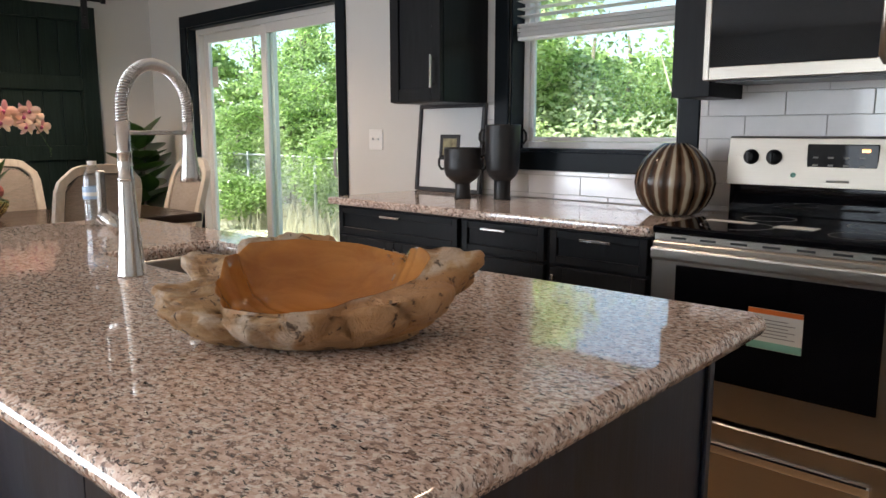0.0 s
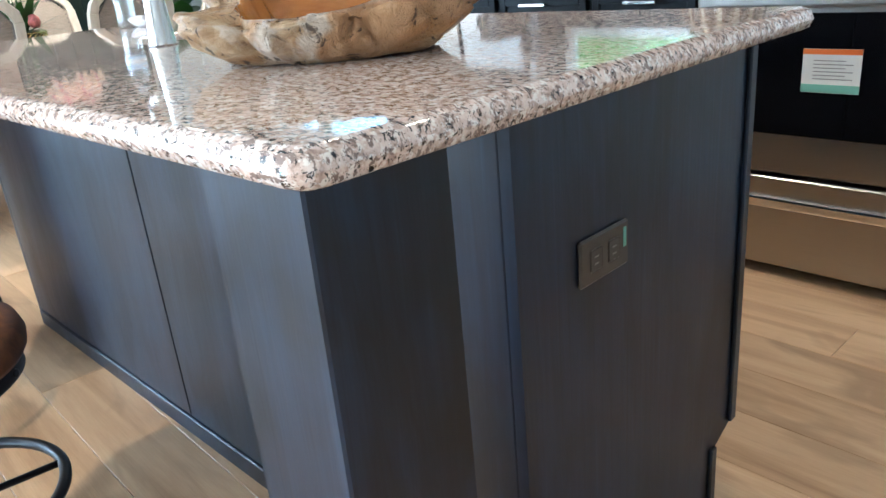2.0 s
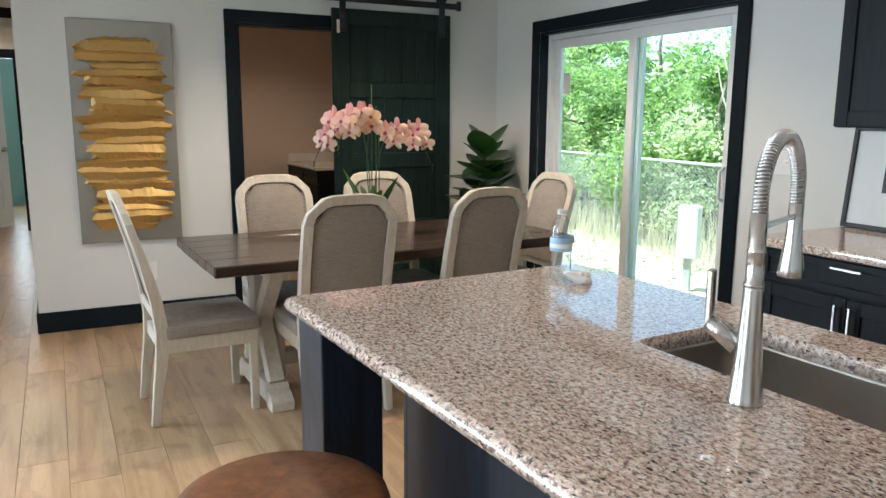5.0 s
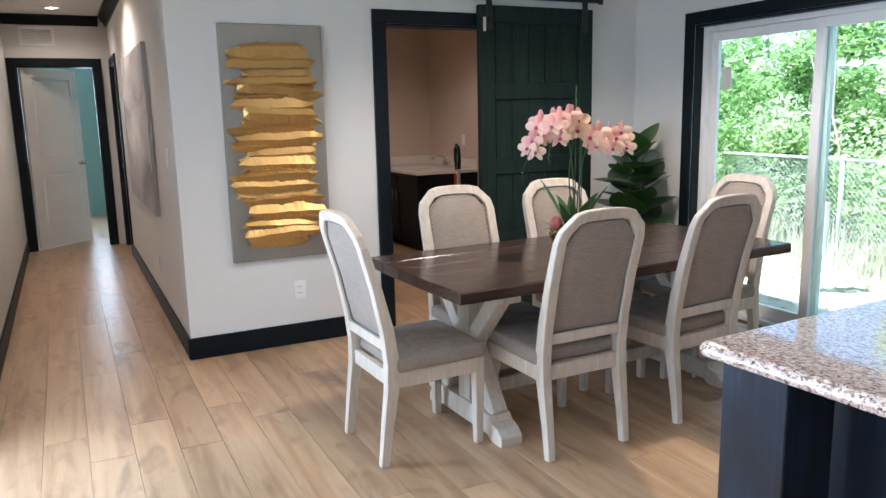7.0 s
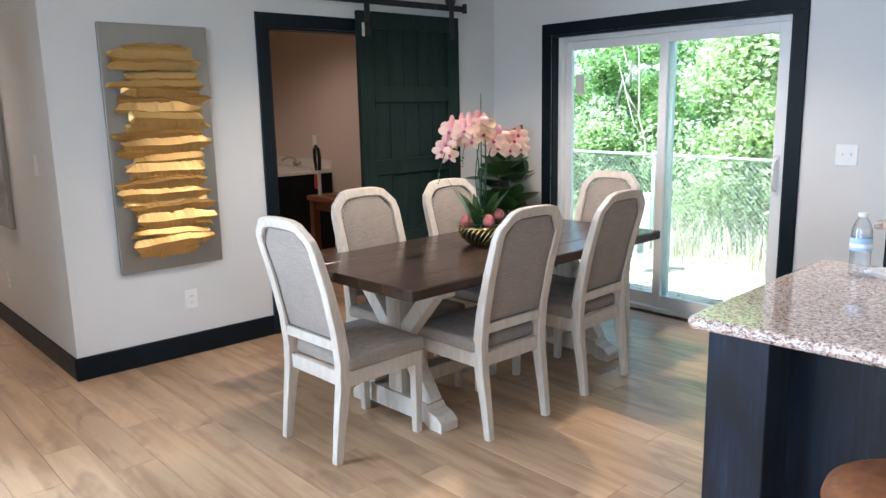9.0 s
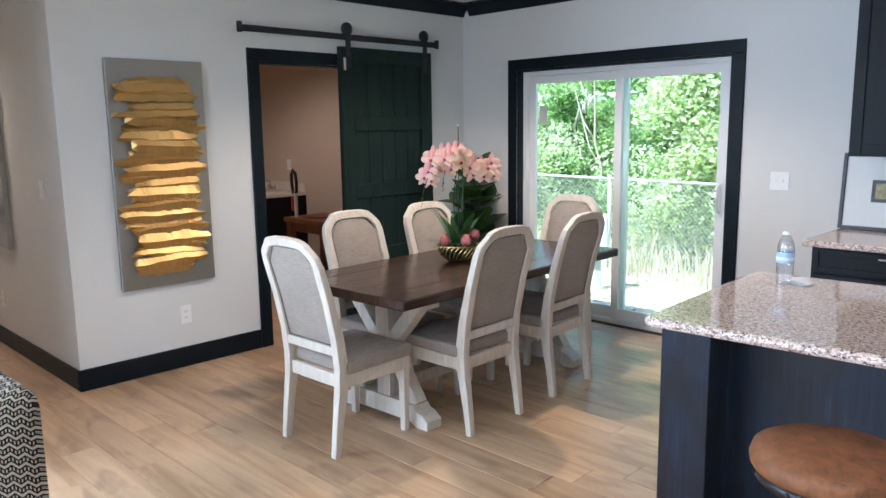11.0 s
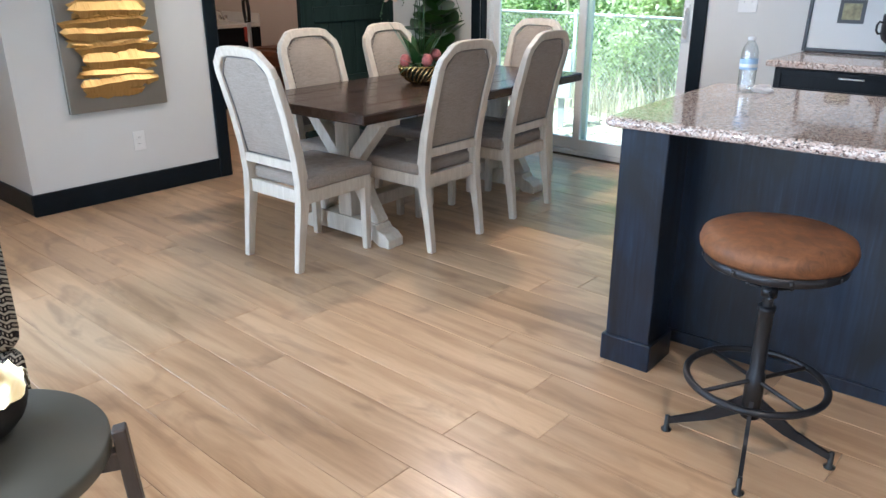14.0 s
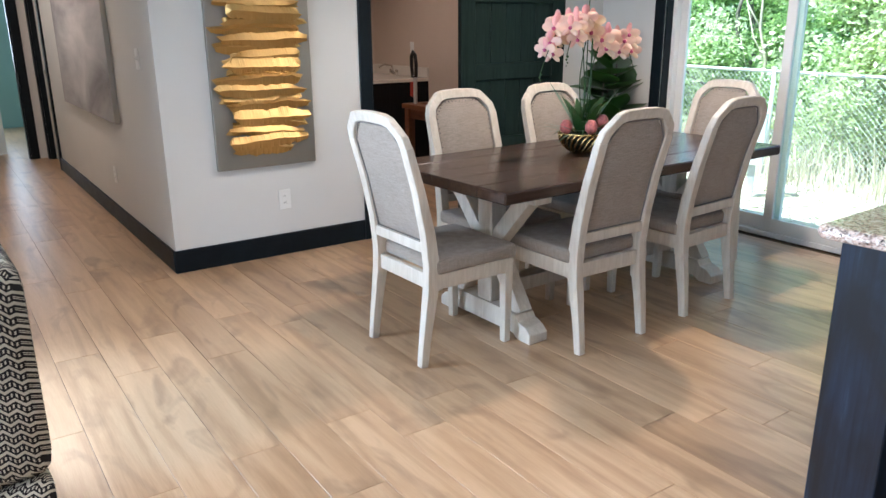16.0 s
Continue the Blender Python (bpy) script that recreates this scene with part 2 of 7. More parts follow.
STEEL_SINK = brushed("sink_steel", (0.50, 0.47, 0.43), 0.33, (1, 40, 40))
NICKEL = brushed("brushed_nickel", (0.66, 0.64, 0.61), 0.22, (1, 1, 30))
CHROME = brushed("polished_steel", (0.75, 0.74, 0.73), 0.10, (1, 1, 20))
BLACK_GLASS = material("black_glass", 0.04, 0, (0.004, 0.004, 0.005), 0.20)[0]
IRON = painted("dark_iron", (0.035, 0.035, 0.038), 0.38, 0.15, 10, 160, 0.15)
IRON.node_tree.nodes["Principled BSDF"].inputs["Metallic"].default_value = 0.6
CREAM_WOOD = stained_wood("antique_cream_wood", (0.52, 0.45, 0.355), (0.74, 0.675, 0.575), 0.5, (9, 9, 1.2), 5, 0.12)
LINEN = weave("grey_linen", (0.235, 0.195, 0.160), (0.42, 0.360, 0.302))
PIPING = painted("taupe_piping", (0.20, 0.18, 0.165), 0.8)
WALNUT = stained_wood("dark_walnut", (0.020, 0.012, 0.009), (0.080, 0.048, 0.034), 0.24, (14, 1, 14), 3.0, 0.10, blotch=0.55)
LEATHER = stained_wood("worn_brown_leather", (0.022, 0.010, 0.006), (0.27, 0.110, 0.044), 0.50, (4, 4, 4), 7, 0.5, spec=0.3, blotch=0.5)
GREY_METAL = brushed("silver_leaf_panel", (0.40, 0.39, 0.35), 0.48, (3, 3, 1))
GOLD = brushed("gold_leaf", (0.70, 0.48, 0.19), 0.46, (14, 2, 14))
GOLD_BOWL = brushed("hammered_gold", (0.58, 0.40, 0.18), 0.30, (9, 9, 9))
BLACK_RAW = painted("rough_black", (0.010, 0.009, 0.008), 0.7, 0.3, 12, 60, 0.6)
CONCRETE = painted("grey_green_tabletop", (0.075, 0.077, 0.064), 0.42, 0.10, 4, 90, 0.05)
DARK_WOOD = stained_wood("charcoal_wood", (0.020, 0.015, 0.012), (0.060, 0.047, 0.038), 0.5, (12, 12, 1), 4, 0.2)
BLACK_CERAMIC = painted("matte_black_ceramic", (0.020, 0.020, 0.021), 0.38, 0.12, 8, 120, 0.08)
MAT_BOARD = painted("mat_board", (0.72, 0.73, 0.72), 0.8, 0.01)
GREY_FRAME = stained_wood("charcoal_picture_frame", (0.018, 0.018, 0.020), (0.045, 0.045, 0.05), 0.4, (4, 4, 4), 6, 0.1)
PRINT = painted("ochre_print", (0.36, 0.33, 0.20), 0.8, 0.25, 30)
FABRIC = lattice_fabric("black_cream_chain_weave")
COUNTER_WHITE = painted("cultured_marble", (0.74, 0.70, 0.64), 0.2, 0.03)
RUST_WOOD = stained_wood("reddish_brown_wood", (0.085, 0.028, 0.012), (0.22, 0.085, 0.036), 0.45, (2, 12, 12), 4)
RED_PLASTIC = painted("red_plastic", (0.35, 0.03, 0.02), 0.4)
STRAW = painted("sandy_ground", (0.52, 0.48, 0.39), 0.95, 0.25, 1.3, 30, 0.9)
BARK = painted("grey_bark", (0.22, 0.19, 0.15), 0.9, 0.35, 6, 40, 0.8)
TWIG = painted("dry_grass", (0.52, 0.47, 0.34), 0.9, 0.25, 3)
GALV = painted("galvanised_wire", (0.55, 0.56, 0.56), 0.45, 0.1, 8)
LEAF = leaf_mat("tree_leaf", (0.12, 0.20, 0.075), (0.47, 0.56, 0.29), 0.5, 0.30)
# Pale straw-green leaf, brightened further so that full sun is in its colour.
LEAF_PALE = leaf_mat("sun_brightened_pale_leaf", (0.36, 0.38, 0.25), (0.78, 0.77, 0.62), 0.5, 0.35)
# Darkened copy of LEAF: the far woods' shade is put into the colour.
LEAF_DARK = leaf_mat("shade_darkened_leaf", (0.055, 0.12, 0.050), (0.22, 0.34, 0.16), 0.45, 0.33)
HOUSE_LEAF = leaf_mat("fiddle_leaf", (0.020, 0.060, 0.014), (0.055, 0.135, 0.028), 0.15, 0.3)
ORCHID_LEAF = leaf_mat("orchid_leaf", (0.018, 0.060, 0.018), (0.050, 0.115, 0.030), 0.1, 0.28)
PETAL = leaf_mat("orchid_petal", (0.74, 0.27, 0.36), (0.88, 0.66, 0.52), 0.25, 0.5)
PETAL_CORE = painted("orchid_lip", (0.55, 0.10, 0.20), 0.5)
BUD = painted("protea_pink", (0.60, 0.18, 0.16), 0.6, 0.25, 40)
GOLD_WIRE = brushed("antique_gold", (0.72, 0.53, 0.22), 0.25, (5, 5, 5))
SOIL = painted("dark_moss", (0.03, 0.035, 0.018), 0.95, 0.3, 40)
LABEL_BLUE = painted("blue_label", (0.42, 0.60, 0.78), 0.4)
TISSUE = painted("white_tissue", (0.80, 0.74, 0.70), 0.9)
PAPER = painted("paper_label", (0.70, 0.69, 0.64), 0.7)
ORANGE = painted("orange_ink", (0.75, 0.17, 0.03), 0.6)
INK = painted("grey_ink", (0.25, 0.24, 0.22), 0.7)
MINT = painted("mint_sticker", (0.18, 0.42, 0.33), 0.5)
SIDING = painted("exterior_siding", (0.55, 0.55, 0.52), 0.7)
ROOFING = painted("roof_shingle", (0.10, 0.10, 0.10), 0.9)


def glass_mat(name, tint=(0.96, 1.0, 0.98), mirror=0.08):
    m, n, l, b = material(name, 0.0)
    n.remove(b)
    t = n.new("ShaderNodeBsdfTransparent")
    t.inputs[0].default_value = (*tint, 1)
    g = n.new("ShaderNodeBsdfGlossy")
    g.inputs["Roughness"].default_value = 0.0
    lw = n.new("ShaderNodeLayerWeight")
    lw.inputs["Blend"].default_value = 0.5
    p5 = n.new("ShaderNodeMath")
    p5.operation = "POWER"
    p5.inputs[1].default_value = 4.0
    l.new(lw.outputs["Facing"], p5.inputs[0])
    ma = n.new("ShaderNodeMath")
    ma.operation = "MULTIPLY_ADD"
    ma.inputs[1].default_value, ma.inputs[2].default_value = 0.5, mirror
    l.new(p5.outputs[0], ma.inputs[0])
    ms = n.new("ShaderNodeMixShader")
    l.new(ma.outputs[0], ms.inputs[0])
    l.new(t.outputs[0], ms.inputs[1])
    l.new(g.outputs[0], ms.inputs[2])
    l.new(ms.outputs[0], n["Material Output"].inputs["Surface"])
    return m


GLASS = glass_mat("window_glass", (0.88, 1.0, 0.97), 0.003)
BOTTLE_PLASTIC = glass_mat("clear_plastic", (0.97, 0.985, 0.99), 0.09)


def glow(name, colour, strength):
    m, n, l, b = material(name, 0.4, 0, (0.8, 0.8, 0.8))
    b.inputs["Emission Color"].default_value = (*colour, 1)
    b.inputs["Emission Strength"].default_value = strength
    return m


LAMP_GLOW = glow("lamp_lens", (1.0, 0.78, 0.55), 12.0)
CLOCK_GLOW = glow("clock_digits", (1.0, 0.35, 0.06), 2.0)


def striped_glaze(name):
    m, n, l, b = material(name, 0.22, 0, (0.2, 0.15, 0.1), 0.6)
    c = n.new("ShaderNodeTexCoord")
    sep = n.new("ShaderNodeSeparateXYZ")
    l.new(c.outputs["Object"], sep.inputs[0])
    at = n.new("ShaderNodeMath")
    at.operation = "ARCTAN2"
    l.new(sep.outputs["Y"], at.inputs[0])
    l.new(sep.outputs["X"], at.inputs[1])
    k = n.new("ShaderNodeMath")
    k.operation = "MULTIPLY"
    k.inputs[1].default_value = 16.0
    l.new(at.outputs[0], k.inputs[0])
    wob = noise_tex(n, l, coords(n, l), 6, 3)
    ad = n.new("ShaderNodeMath")
    ad.operation = "MULTIPLY_ADD"
    ad.inputs[1].default_value = 3.0
    l.new(wob, ad.inputs[0])
    l.new(k.outputs[0], ad.inputs[2])
    si = n.new("ShaderNodeMath")
    si.operation = "SINE"
    l.new(ad.outputs[0], si.inputs[0])
    mr = add(n, "ShaderNodeMapRange", From_Min=-1.0, From_Max=1.0)
    l.new(si.outputs[0], mr.inputs["Value"])
    col = ramp(n, l, mr.outputs[0], [(0.0, (0.022, 0.010, 0.006)), (0.50, (0.085, 0.036, 0.017)), (0.74, (0.15, 0.085, 0.045)), (0.84, (0.36, 0.31, 0.225)), (1.0, (0.44, 0.39, 0.29))])
    l.new(mix(n, l, 0.14, col, ramp(n, l, noise_tex(n, l, coords(n, l), 14, 4), [(0.35, (0.03, 0.02, 0.012)), (0.7, (0.20, 0.14, 0.08))])), b.inputs["Base Color"])
    return m


VASE_GLAZE = striped_glaze("striped_brown_glaze")


def root_wood(name):
    """Weathered root outside: pale grey bark-stripped wood, tan cuts, chalky white crust and thin dark cracks."""
    m, n, l, b = material(name, 0.5, 0, (0.4, 0.3, 0.2), 0.35)
    g = noise_tex(n, l, coords(n, l, (1, 1, 2.6)), 10, 7, 0.68, 1.4)
    c = ramp(n, l, g, [(0.30, (0.075, 0.036, 0.017)), (0.42, (0.36, 0.20, 0.092)), (0.55, (0.51, 0.33, 0.175)), (0.72, (0.64, 0.50, 0.35))])
    w = noise_tex(n, l, coords(n, l), 8, 5, 0.62, 0.8)
    c = mix(n, l, ramp(n, l, w, [(0.48, (0, 0, 0)), (0.57, (0.68, 0.68, 0.68))]), c, (0.63, 0.53, 0.43))
    p = noise_tex(n, l, coords(n, l), 6, 2, 0.4, 0.3)
    c = mix(n, l, ramp(n, l, p, [(0.54, (0, 0, 0)), (0.58, (0.85, 0.85, 0.85))]), c, (0.43, 0.21, 0.078))
    k = noise_tex(n, l, coords(n, l, (1, 1, 0.6)), 22, 5, 0.7, 2.2)
    c = mix(n, l, ramp(n, l, k, [(0.37, (0.85, 0.85, 0.85)), (0.42, (0, 0, 0))]), c, (0.045, 0.024, 0.014))
    l.new(c, b.inputs["Base Color"])
    spread_rough(n, l, b, w, 0.38, 0.72)
    bump(n, l, b, mix(n, l, 0.5, g, k), 1.0, 0.018)
    return m


ROOT_WOOD = root_wood("weathered_root_wood")
TEAK = stained_wood("polished_teak", (0.34, 0.120, 0.024), (0.60, 0.26, 0.070), 0.11, (2, 5, 5), 4, 0.03)


def abstract_canvas(name):
    m, n, l, b = material(name, 0.7, 0, (0.4, 0.4, 0.4))
    g = noise_tex(n, l, coords(n, l, (0.5, 1, 1.3)), 2.2, 4, 0.55, 0.4)
    l.new(ramp(n, l, g, [(0.32, (0.18, 0.175, 0.18)), (0.55, (0.36, 0.35, 0.355)), (0.7, (0.47, 0.455, 0.45))]), b.inputs["Base Color"])
    return m


CANVAS = abstract_canvas("grey_abstract_paint")


# ---- mesh helpers ----
def bm_new():
    return bmesh.new()


def box(bm, x0, x1, y0, y1, z0, z1, bevel=0.0, m=None, seg=1):
    """Adds a box, with its edges rounded off if bevel is given."""
    t = Matrix.Translation(((x0 + x1) / 2, (y0 + y1) / 2, (z0 + z1) / 2)) @ Matrix.Diagonal((abs(x1 - x0), abs(y1 - y0), abs(z1 - z0), 1))
    r = bmesh.ops.create_cube(bm, size=1, matrix=t)
    vs = r["verts"]
    if bevel:
        es = list({e for v in vs for e in v.link_edges})
        out = bmesh.ops.bevel(bm, geom=es, offset=bevel, segments=seg, profile=0.6, affect="EDGES")
        vs = list({v for f in out["faces"] for v in f.verts} | {v for v in vs if v.is_valid})
    if m is not None:
        bmesh.ops.transform(bm, matrix=m, verts=vs)
    return vs


def lathe(bm, profile, seg=32, m=None, caps=True):
    """Turns (radius, z) pairs about the z axis."""
    rings = []
    for r, z in profile:
        if r < 1e-5:
            rings.append([bm.verts.new((0, 0, z))])
        else:
            rings.append([bm.verts.new((r * math.cos(2 * math.pi * i / seg), r * math.sin(2 * math.pi * i / seg), z)) for i in range(seg)])
    for a, b in zip(rings, rings[1:]):
        for i in range(seg):
            j = (i + 1) % seg
            q = [a[i % len(a)], a[j % len(a)], b[j % len(b)], b[i % len(b)]]
            q = list(dict.fromkeys(q))
            if len(q) > 2:
                bm.faces.new(q)
    if caps:
        for ring in (rings[0], rings[-1]):
            if len(ring) > 2:
                bm.faces.new(ring)
    vs = [v for r in rings for v in r]
    if m is not None:
        bmesh.ops.transform(bm, matrix=m, verts=vs)
    for f in {f for v in vs for f in v.link_faces}:
        f.smooth = True
    return vs


def tube(bm, pts, radius, seg=10, closed=False, caps=True):
    """A round bar along pts; radius is one number or one for each point."""
    pts = [Vector(p) for p in pts]
    n = len(pts)
    rad = [radius] * n if isinstance(radius, (int, float)) else radius
    rings, side = [], None
    for i, p in enumerate(pts):
        a, b = (pts[i - 1], pts[(i + 1) % n]) if closed else (pts[max(0, i - 1)], pts[min(n - 1, i + 1)])
        d = (b - a).normalized()
        if side is None:
            side = d.orthogonal().normalized()
        side = (side - d * side.dot(d)).normalized()
        up = d.cross(side)
        rings.append([bm.verts.new(p + rad[i] * (math.cos(2 * math.pi * k / seg) * side + math.sin(2 * math.pi * k / seg) * up)) for k in range(seg)])
    for i in range(n if closed else n - 1):
        a, b = rings[i], rings[(i + 1) % n]
        shift = 0
        if closed and i == n - 1:
            shift = min(range(seg), key=lambda s: (a[0].co - b[s].co).length)
        for k in range(seg):
            f = bm.faces.new((a[k], a[(k + 1) % seg], b[(k + 1 + shift) % seg], b[(k + shift) % seg]))
            f.smooth = True
    if caps and not closed:
        bm.faces.new(rings[0][::-1])
        bm.faces.new(rings[-1])
    return [v for r in rings for v in r]


def prism(bm, outline, d0, d1, axes="xyz", m=None, bevel=0.0):
    """An outline in the plane of axes[0], axes[1], drawn out along axes[2]."""
    ix = ["xyz".index(a) for a in axes]

    def at(u, v, w):
        c = [0, 0, 0]
        c[ix[0]], c[ix[1]], c[ix[2]] = u, v, w
        return c
    lo = [bm.verts.new(at(u, v, d0)) for u, v in outline]
    hi = [bm.verts.new(at(u, v, d1)) for u, v in outline]
    bm.faces.new(lo[::-1])
    bm.faces.new(hi)
    for i in range(len(lo)):
        j = (i + 1) % len(lo)
        bm.faces.new((lo[i], lo[j], hi[j], hi[i]))
    vs = lo + hi
    if bevel:
        es = list({e for v in vs for e in v.link_edges})
        out = bmesh.ops.bevel(bm, geom=es, offset=bevel, segments=1, affect="EDGES")
        vs = list({v for f in out["faces"] for v in f.verts} | {v for v in vs if v.is_valid})
    if m is not None:
        bmesh.ops.transform(bm, matrix=m, verts=vs)
    return vs


def mesh_of(name, bm, mat):
    bmesh.ops.recalc_face_normals(bm, faces=bm.faces)
    me = bpy.data.meshes.new(name)
    bm.to_mesh(me)
    bm.free()
    me.materials.append(mat)
    return me


def part(name, bm, mat, parent=None, label="", m=None):
    ob = new(name, mesh_of(name, bm, mat))
    if parent:
        ob.parent = parent
    if m is not None:
        ob.matrix_basis = m
    return tagged(ob, label)


def thing(name, label, category, group="", kind="", m=None):
    ob = new(name)
    ob.empty_display_size = 0.1
    if m is not None:
        ob.matrix_basis = m
    return tagged(ob, label, category, group, kind)


def one(name, bm, mat, label, category, group="", kind="", m=None):
    return tagged(part(name, bm, mat, None, label, m), label, category, group, kind)


def boxes(*rows, bevel=0.0):
    bm = bm_new()
    for r in rows:
        box(bm, *r, bevel=bevel)
    return bm


def smooth(bm):
    for f in bm.faces:
        f.smooth = True
    return bm


# ---- structure ----
WX, NY, CEIL, SY, EX = -5.92, 3.12, 2.58, -5.6, 2.6
HALL_N, HALL_S, HALL_END, LIV_W = -0.265, -1.30, -10.85, -5.15
SL0, SL1, SLT = -5.315, -3.505, 1.99       # sliding door opening
KW0, KW1, KWB, KWT = -2.19, -1.31, 1.122, 2.0   # kitchen window opening
BO0, BO1, BOT = 1.06, 1.97, 2.005           # barn door opening
NT = 0.15                                  # outer wall thickness


def wall(name, label, *rows, mat=WALL):
    return one(name, boxes(*rows), mat, label, "wall", kind="structure")


wall("wall_north", "pale grey painted wall with sliding door and kitchen window",
     (WX - 0.12, SL0, NY, NY + NT, 0, CEIL), (SL0, SL1, NY, NY + NT, SLT, CEIL), (SL1, KW0, NY, NY + NT, 0, CEIL),
     (KW0, KW1, NY, NY + NT, 0, KWB), (KW0, KW1, NY, NY + NT, KWT, CEIL), (KW1, EX, NY, NY + NT, 0, CEIL))
wall("wall_west", "pale grey painted dining wall with a doorway",
     (WX - 0.12, WX, HALL_N, BO0, 0, CEIL), (WX - 0.12, WX, BO0, BO1, BOT, CEIL), (WX - 0.12, WX, BO1, NY, 0, CEIL))
ND0, ND1, NDT = -10.72, -9.98, 2.03        # door in the hall's north wall
wall("wall_hall_north", "pale beige painted hallway wall",
     (ND1, WX - 0.12, HALL_N, HALL_N + 0.12, 0, CEIL), (ND0, ND1, HALL_N, HALL_N + 0.12, NDT, CEIL), (HALL_END, ND0, HALL_N, HALL_N + 0.12, 0, CEIL))
wall("wall_hall_south", "pale painted hallway wall", (HALL_END, LIV_W, HALL_S - 0.12, HALL_S, 0, CEIL))
LW0, LW1 = -4.4, -1.52                      # living room west window
wall("wall_living_west", "pale painted living room wall with a window", (LIV_W - 0.12, LIV_W, SY, LW0, 0, CEIL), (LIV_W - 0.12, LIV_W, LW0, LW1, 0, 0.25),
     (LIV_W - 0.12, LIV_W, LW0, LW1, 2.1, CEIL), (LIV_W - 0.12, LIV_W, LW1, HALL_S - 0.12, 0, CEIL))
wall("wall_east", "pale painted wall", (EX, EX + 0.15, SY, NY + NT, 0, CEIL))
SW = [(-3.1, -0.7)]            # living room windows, behind the camera
SWB, SWT = 0.30, 2.10
_rows, _x = [], LIV_W - 0.12
for a, b in SW:
    _rows += [(_x, a, SY - NT, SY, 0, CEIL), (a, b, SY - NT, SY, 0, SWB), (a, b, SY - NT, SY, SWT, CEIL)]
    _x = b
wall("wall_south", "pale painted wall with a window", *_rows, (_x, EX + 0.15, SY - NT, SY, 0, CEIL))
ED0, ED1 = -1.21, -0.44                     # opening at the hall's end
wall("wall_hall_end", "pale painted wall with open doorway",
     (HALL_END - 0.12, HALL_END, HALL_S - 0.12, ED0, 0, CEIL), (HALL_END - 0.12, HALL_END, ED0, ED1, 2.04, CEIL), (HALL_END - 0.12, HALL_END, ED1, HALL_N + 0.12, 0, CEIL))
# room past the hall
wall("wall_teal_far", "teal green painted bedroom wall", (-14.1, -14.0, -3.0, 1.6, 0, CEIL), mat=TEAL_WALL)
wall("wall_teal_north", "teal green painted bedroom wall", (-14.0, HALL_END - 0.12, 0.6, 0.72, 0, CEIL), mat=TEAL_WALL)
wall("wall_teal_south", "teal green painted bedroom wall", (-14.0, HALL_END - 0.12, -3.0, -2.88, 0, CEIL), mat=TEAL_WALL)
# utility room past the barn door
UX = -9.42
wall("wall_utility_west", "beige painted utility room wall", (UX - 0.1, UX, HALL_N + 0.12, NY - 0.004, 0, CEIL), mat=WALL_BEIGE)
wall("wall_utility_north", "beige painted utility room wall", (UX, WX - 0.122, NY - 0.06, NY - 0.004, 0, CEIL), mat=WALL_BEIGE)
wall("wall_utility_south", "beige painted utility room wall", (ND1 + 0.1, WX - 0.122, HALL_N + 0.122, HALL_N + 0.17, 0, CEIL), mat=WALL_BEIGE)
wall("wall_utility_east", "beige painted utility room wall", (WX - 0.17, WX - 0.122, HALL_N + 0.17, BO0 - 0.1, 0, CEIL),
     (WX - 0.17, WX - 0.122, BO0 - 0.1, BO1 + 0.1, BOT + 0.1, CEIL), (WX - 0.17, WX - 0.122, BO1 + 0.1, NY - 0.06, 0, CEIL), mat=WALL_BEIGE)
wall("wall_closet", "dark closet wall behind the hall door", (ND0 - 0.1, ND1 + 0.06, HALL_N + 0.9, HALL_N + 1.0, 0, CEIL))

one("ceiling", boxes((-14.1, EX + 0.15, SY - NT, NY + NT, CEIL, CEIL + 0.12)), CEILING, "white painted ceiling", "ceiling", kind="structure")
one("roof", boxes((-14.6, EX + 0.7, SY - NT - 0.5, NY + NT + 0.12, CEIL + 0.125, CEIL + 0.3)), ROOFING, "dark shingle roof with eaves", "roof", kind="structure")
floor = one("floor", boxes((-14.1, EX + 0.15, SY - NT, NY + NT, -0.25, -0.010)), GAP, "light oak plank floor", "floor", kind="structure")


def trim_run(name, label, rows, bevel=0.006, mat=TRIM, category="trim"):
    return one(name, boxes(*rows, bevel=bevel), mat, label, category, kind="structure")


BH, BT = 0.135, 0.015
TW = 0.085
# baseboards
trim_run("baseboard_west", "black wooden baseboard", [(WX, WX + BT, HALL_N - BT, BO0 - TW, 0, BH)], category="baseboard")
trim_run("baseboard_west_inner", "black wooden baseboard", [(WX, WX + BT, BO1 + TW, NY, 0, BH)], category="baseboard")
trim_run("baseboard_hall_north", "black wooden baseboard", [(ND1 + TW, WX, HALL_N - BT, HALL_N, 0, BH)], category="baseboard")
trim_run("baseboard_hall_south", "black wooden baseboard", [(HALL_END, LIV_W, HALL_S, HALL_S + BT, 0, BH)], category="baseboard")
trim_run("baseboard_living_west", "black wooden baseboard", [(LIV_W, LIV_W + BT, SY, HALL_S + BT, 0, BH)], category="baseboard")
trim_run("baseboard_north_corner", "black wooden baseboard", [(WX + BT, SL0 - TW, NY - BT, NY, 0, BH)], category="baseboard")
trim_run("baseboard_north", "black wooden baseboard", [(SL1 + TW, -2.73, NY - BT, NY, 0, BH)], category="baseboard")
trim_run("baseboard_utility", "black wooden baseboard", [(UX, UX + BT, HALL_N + 0.17, 2.4, 0, BH)], category="baseboard")


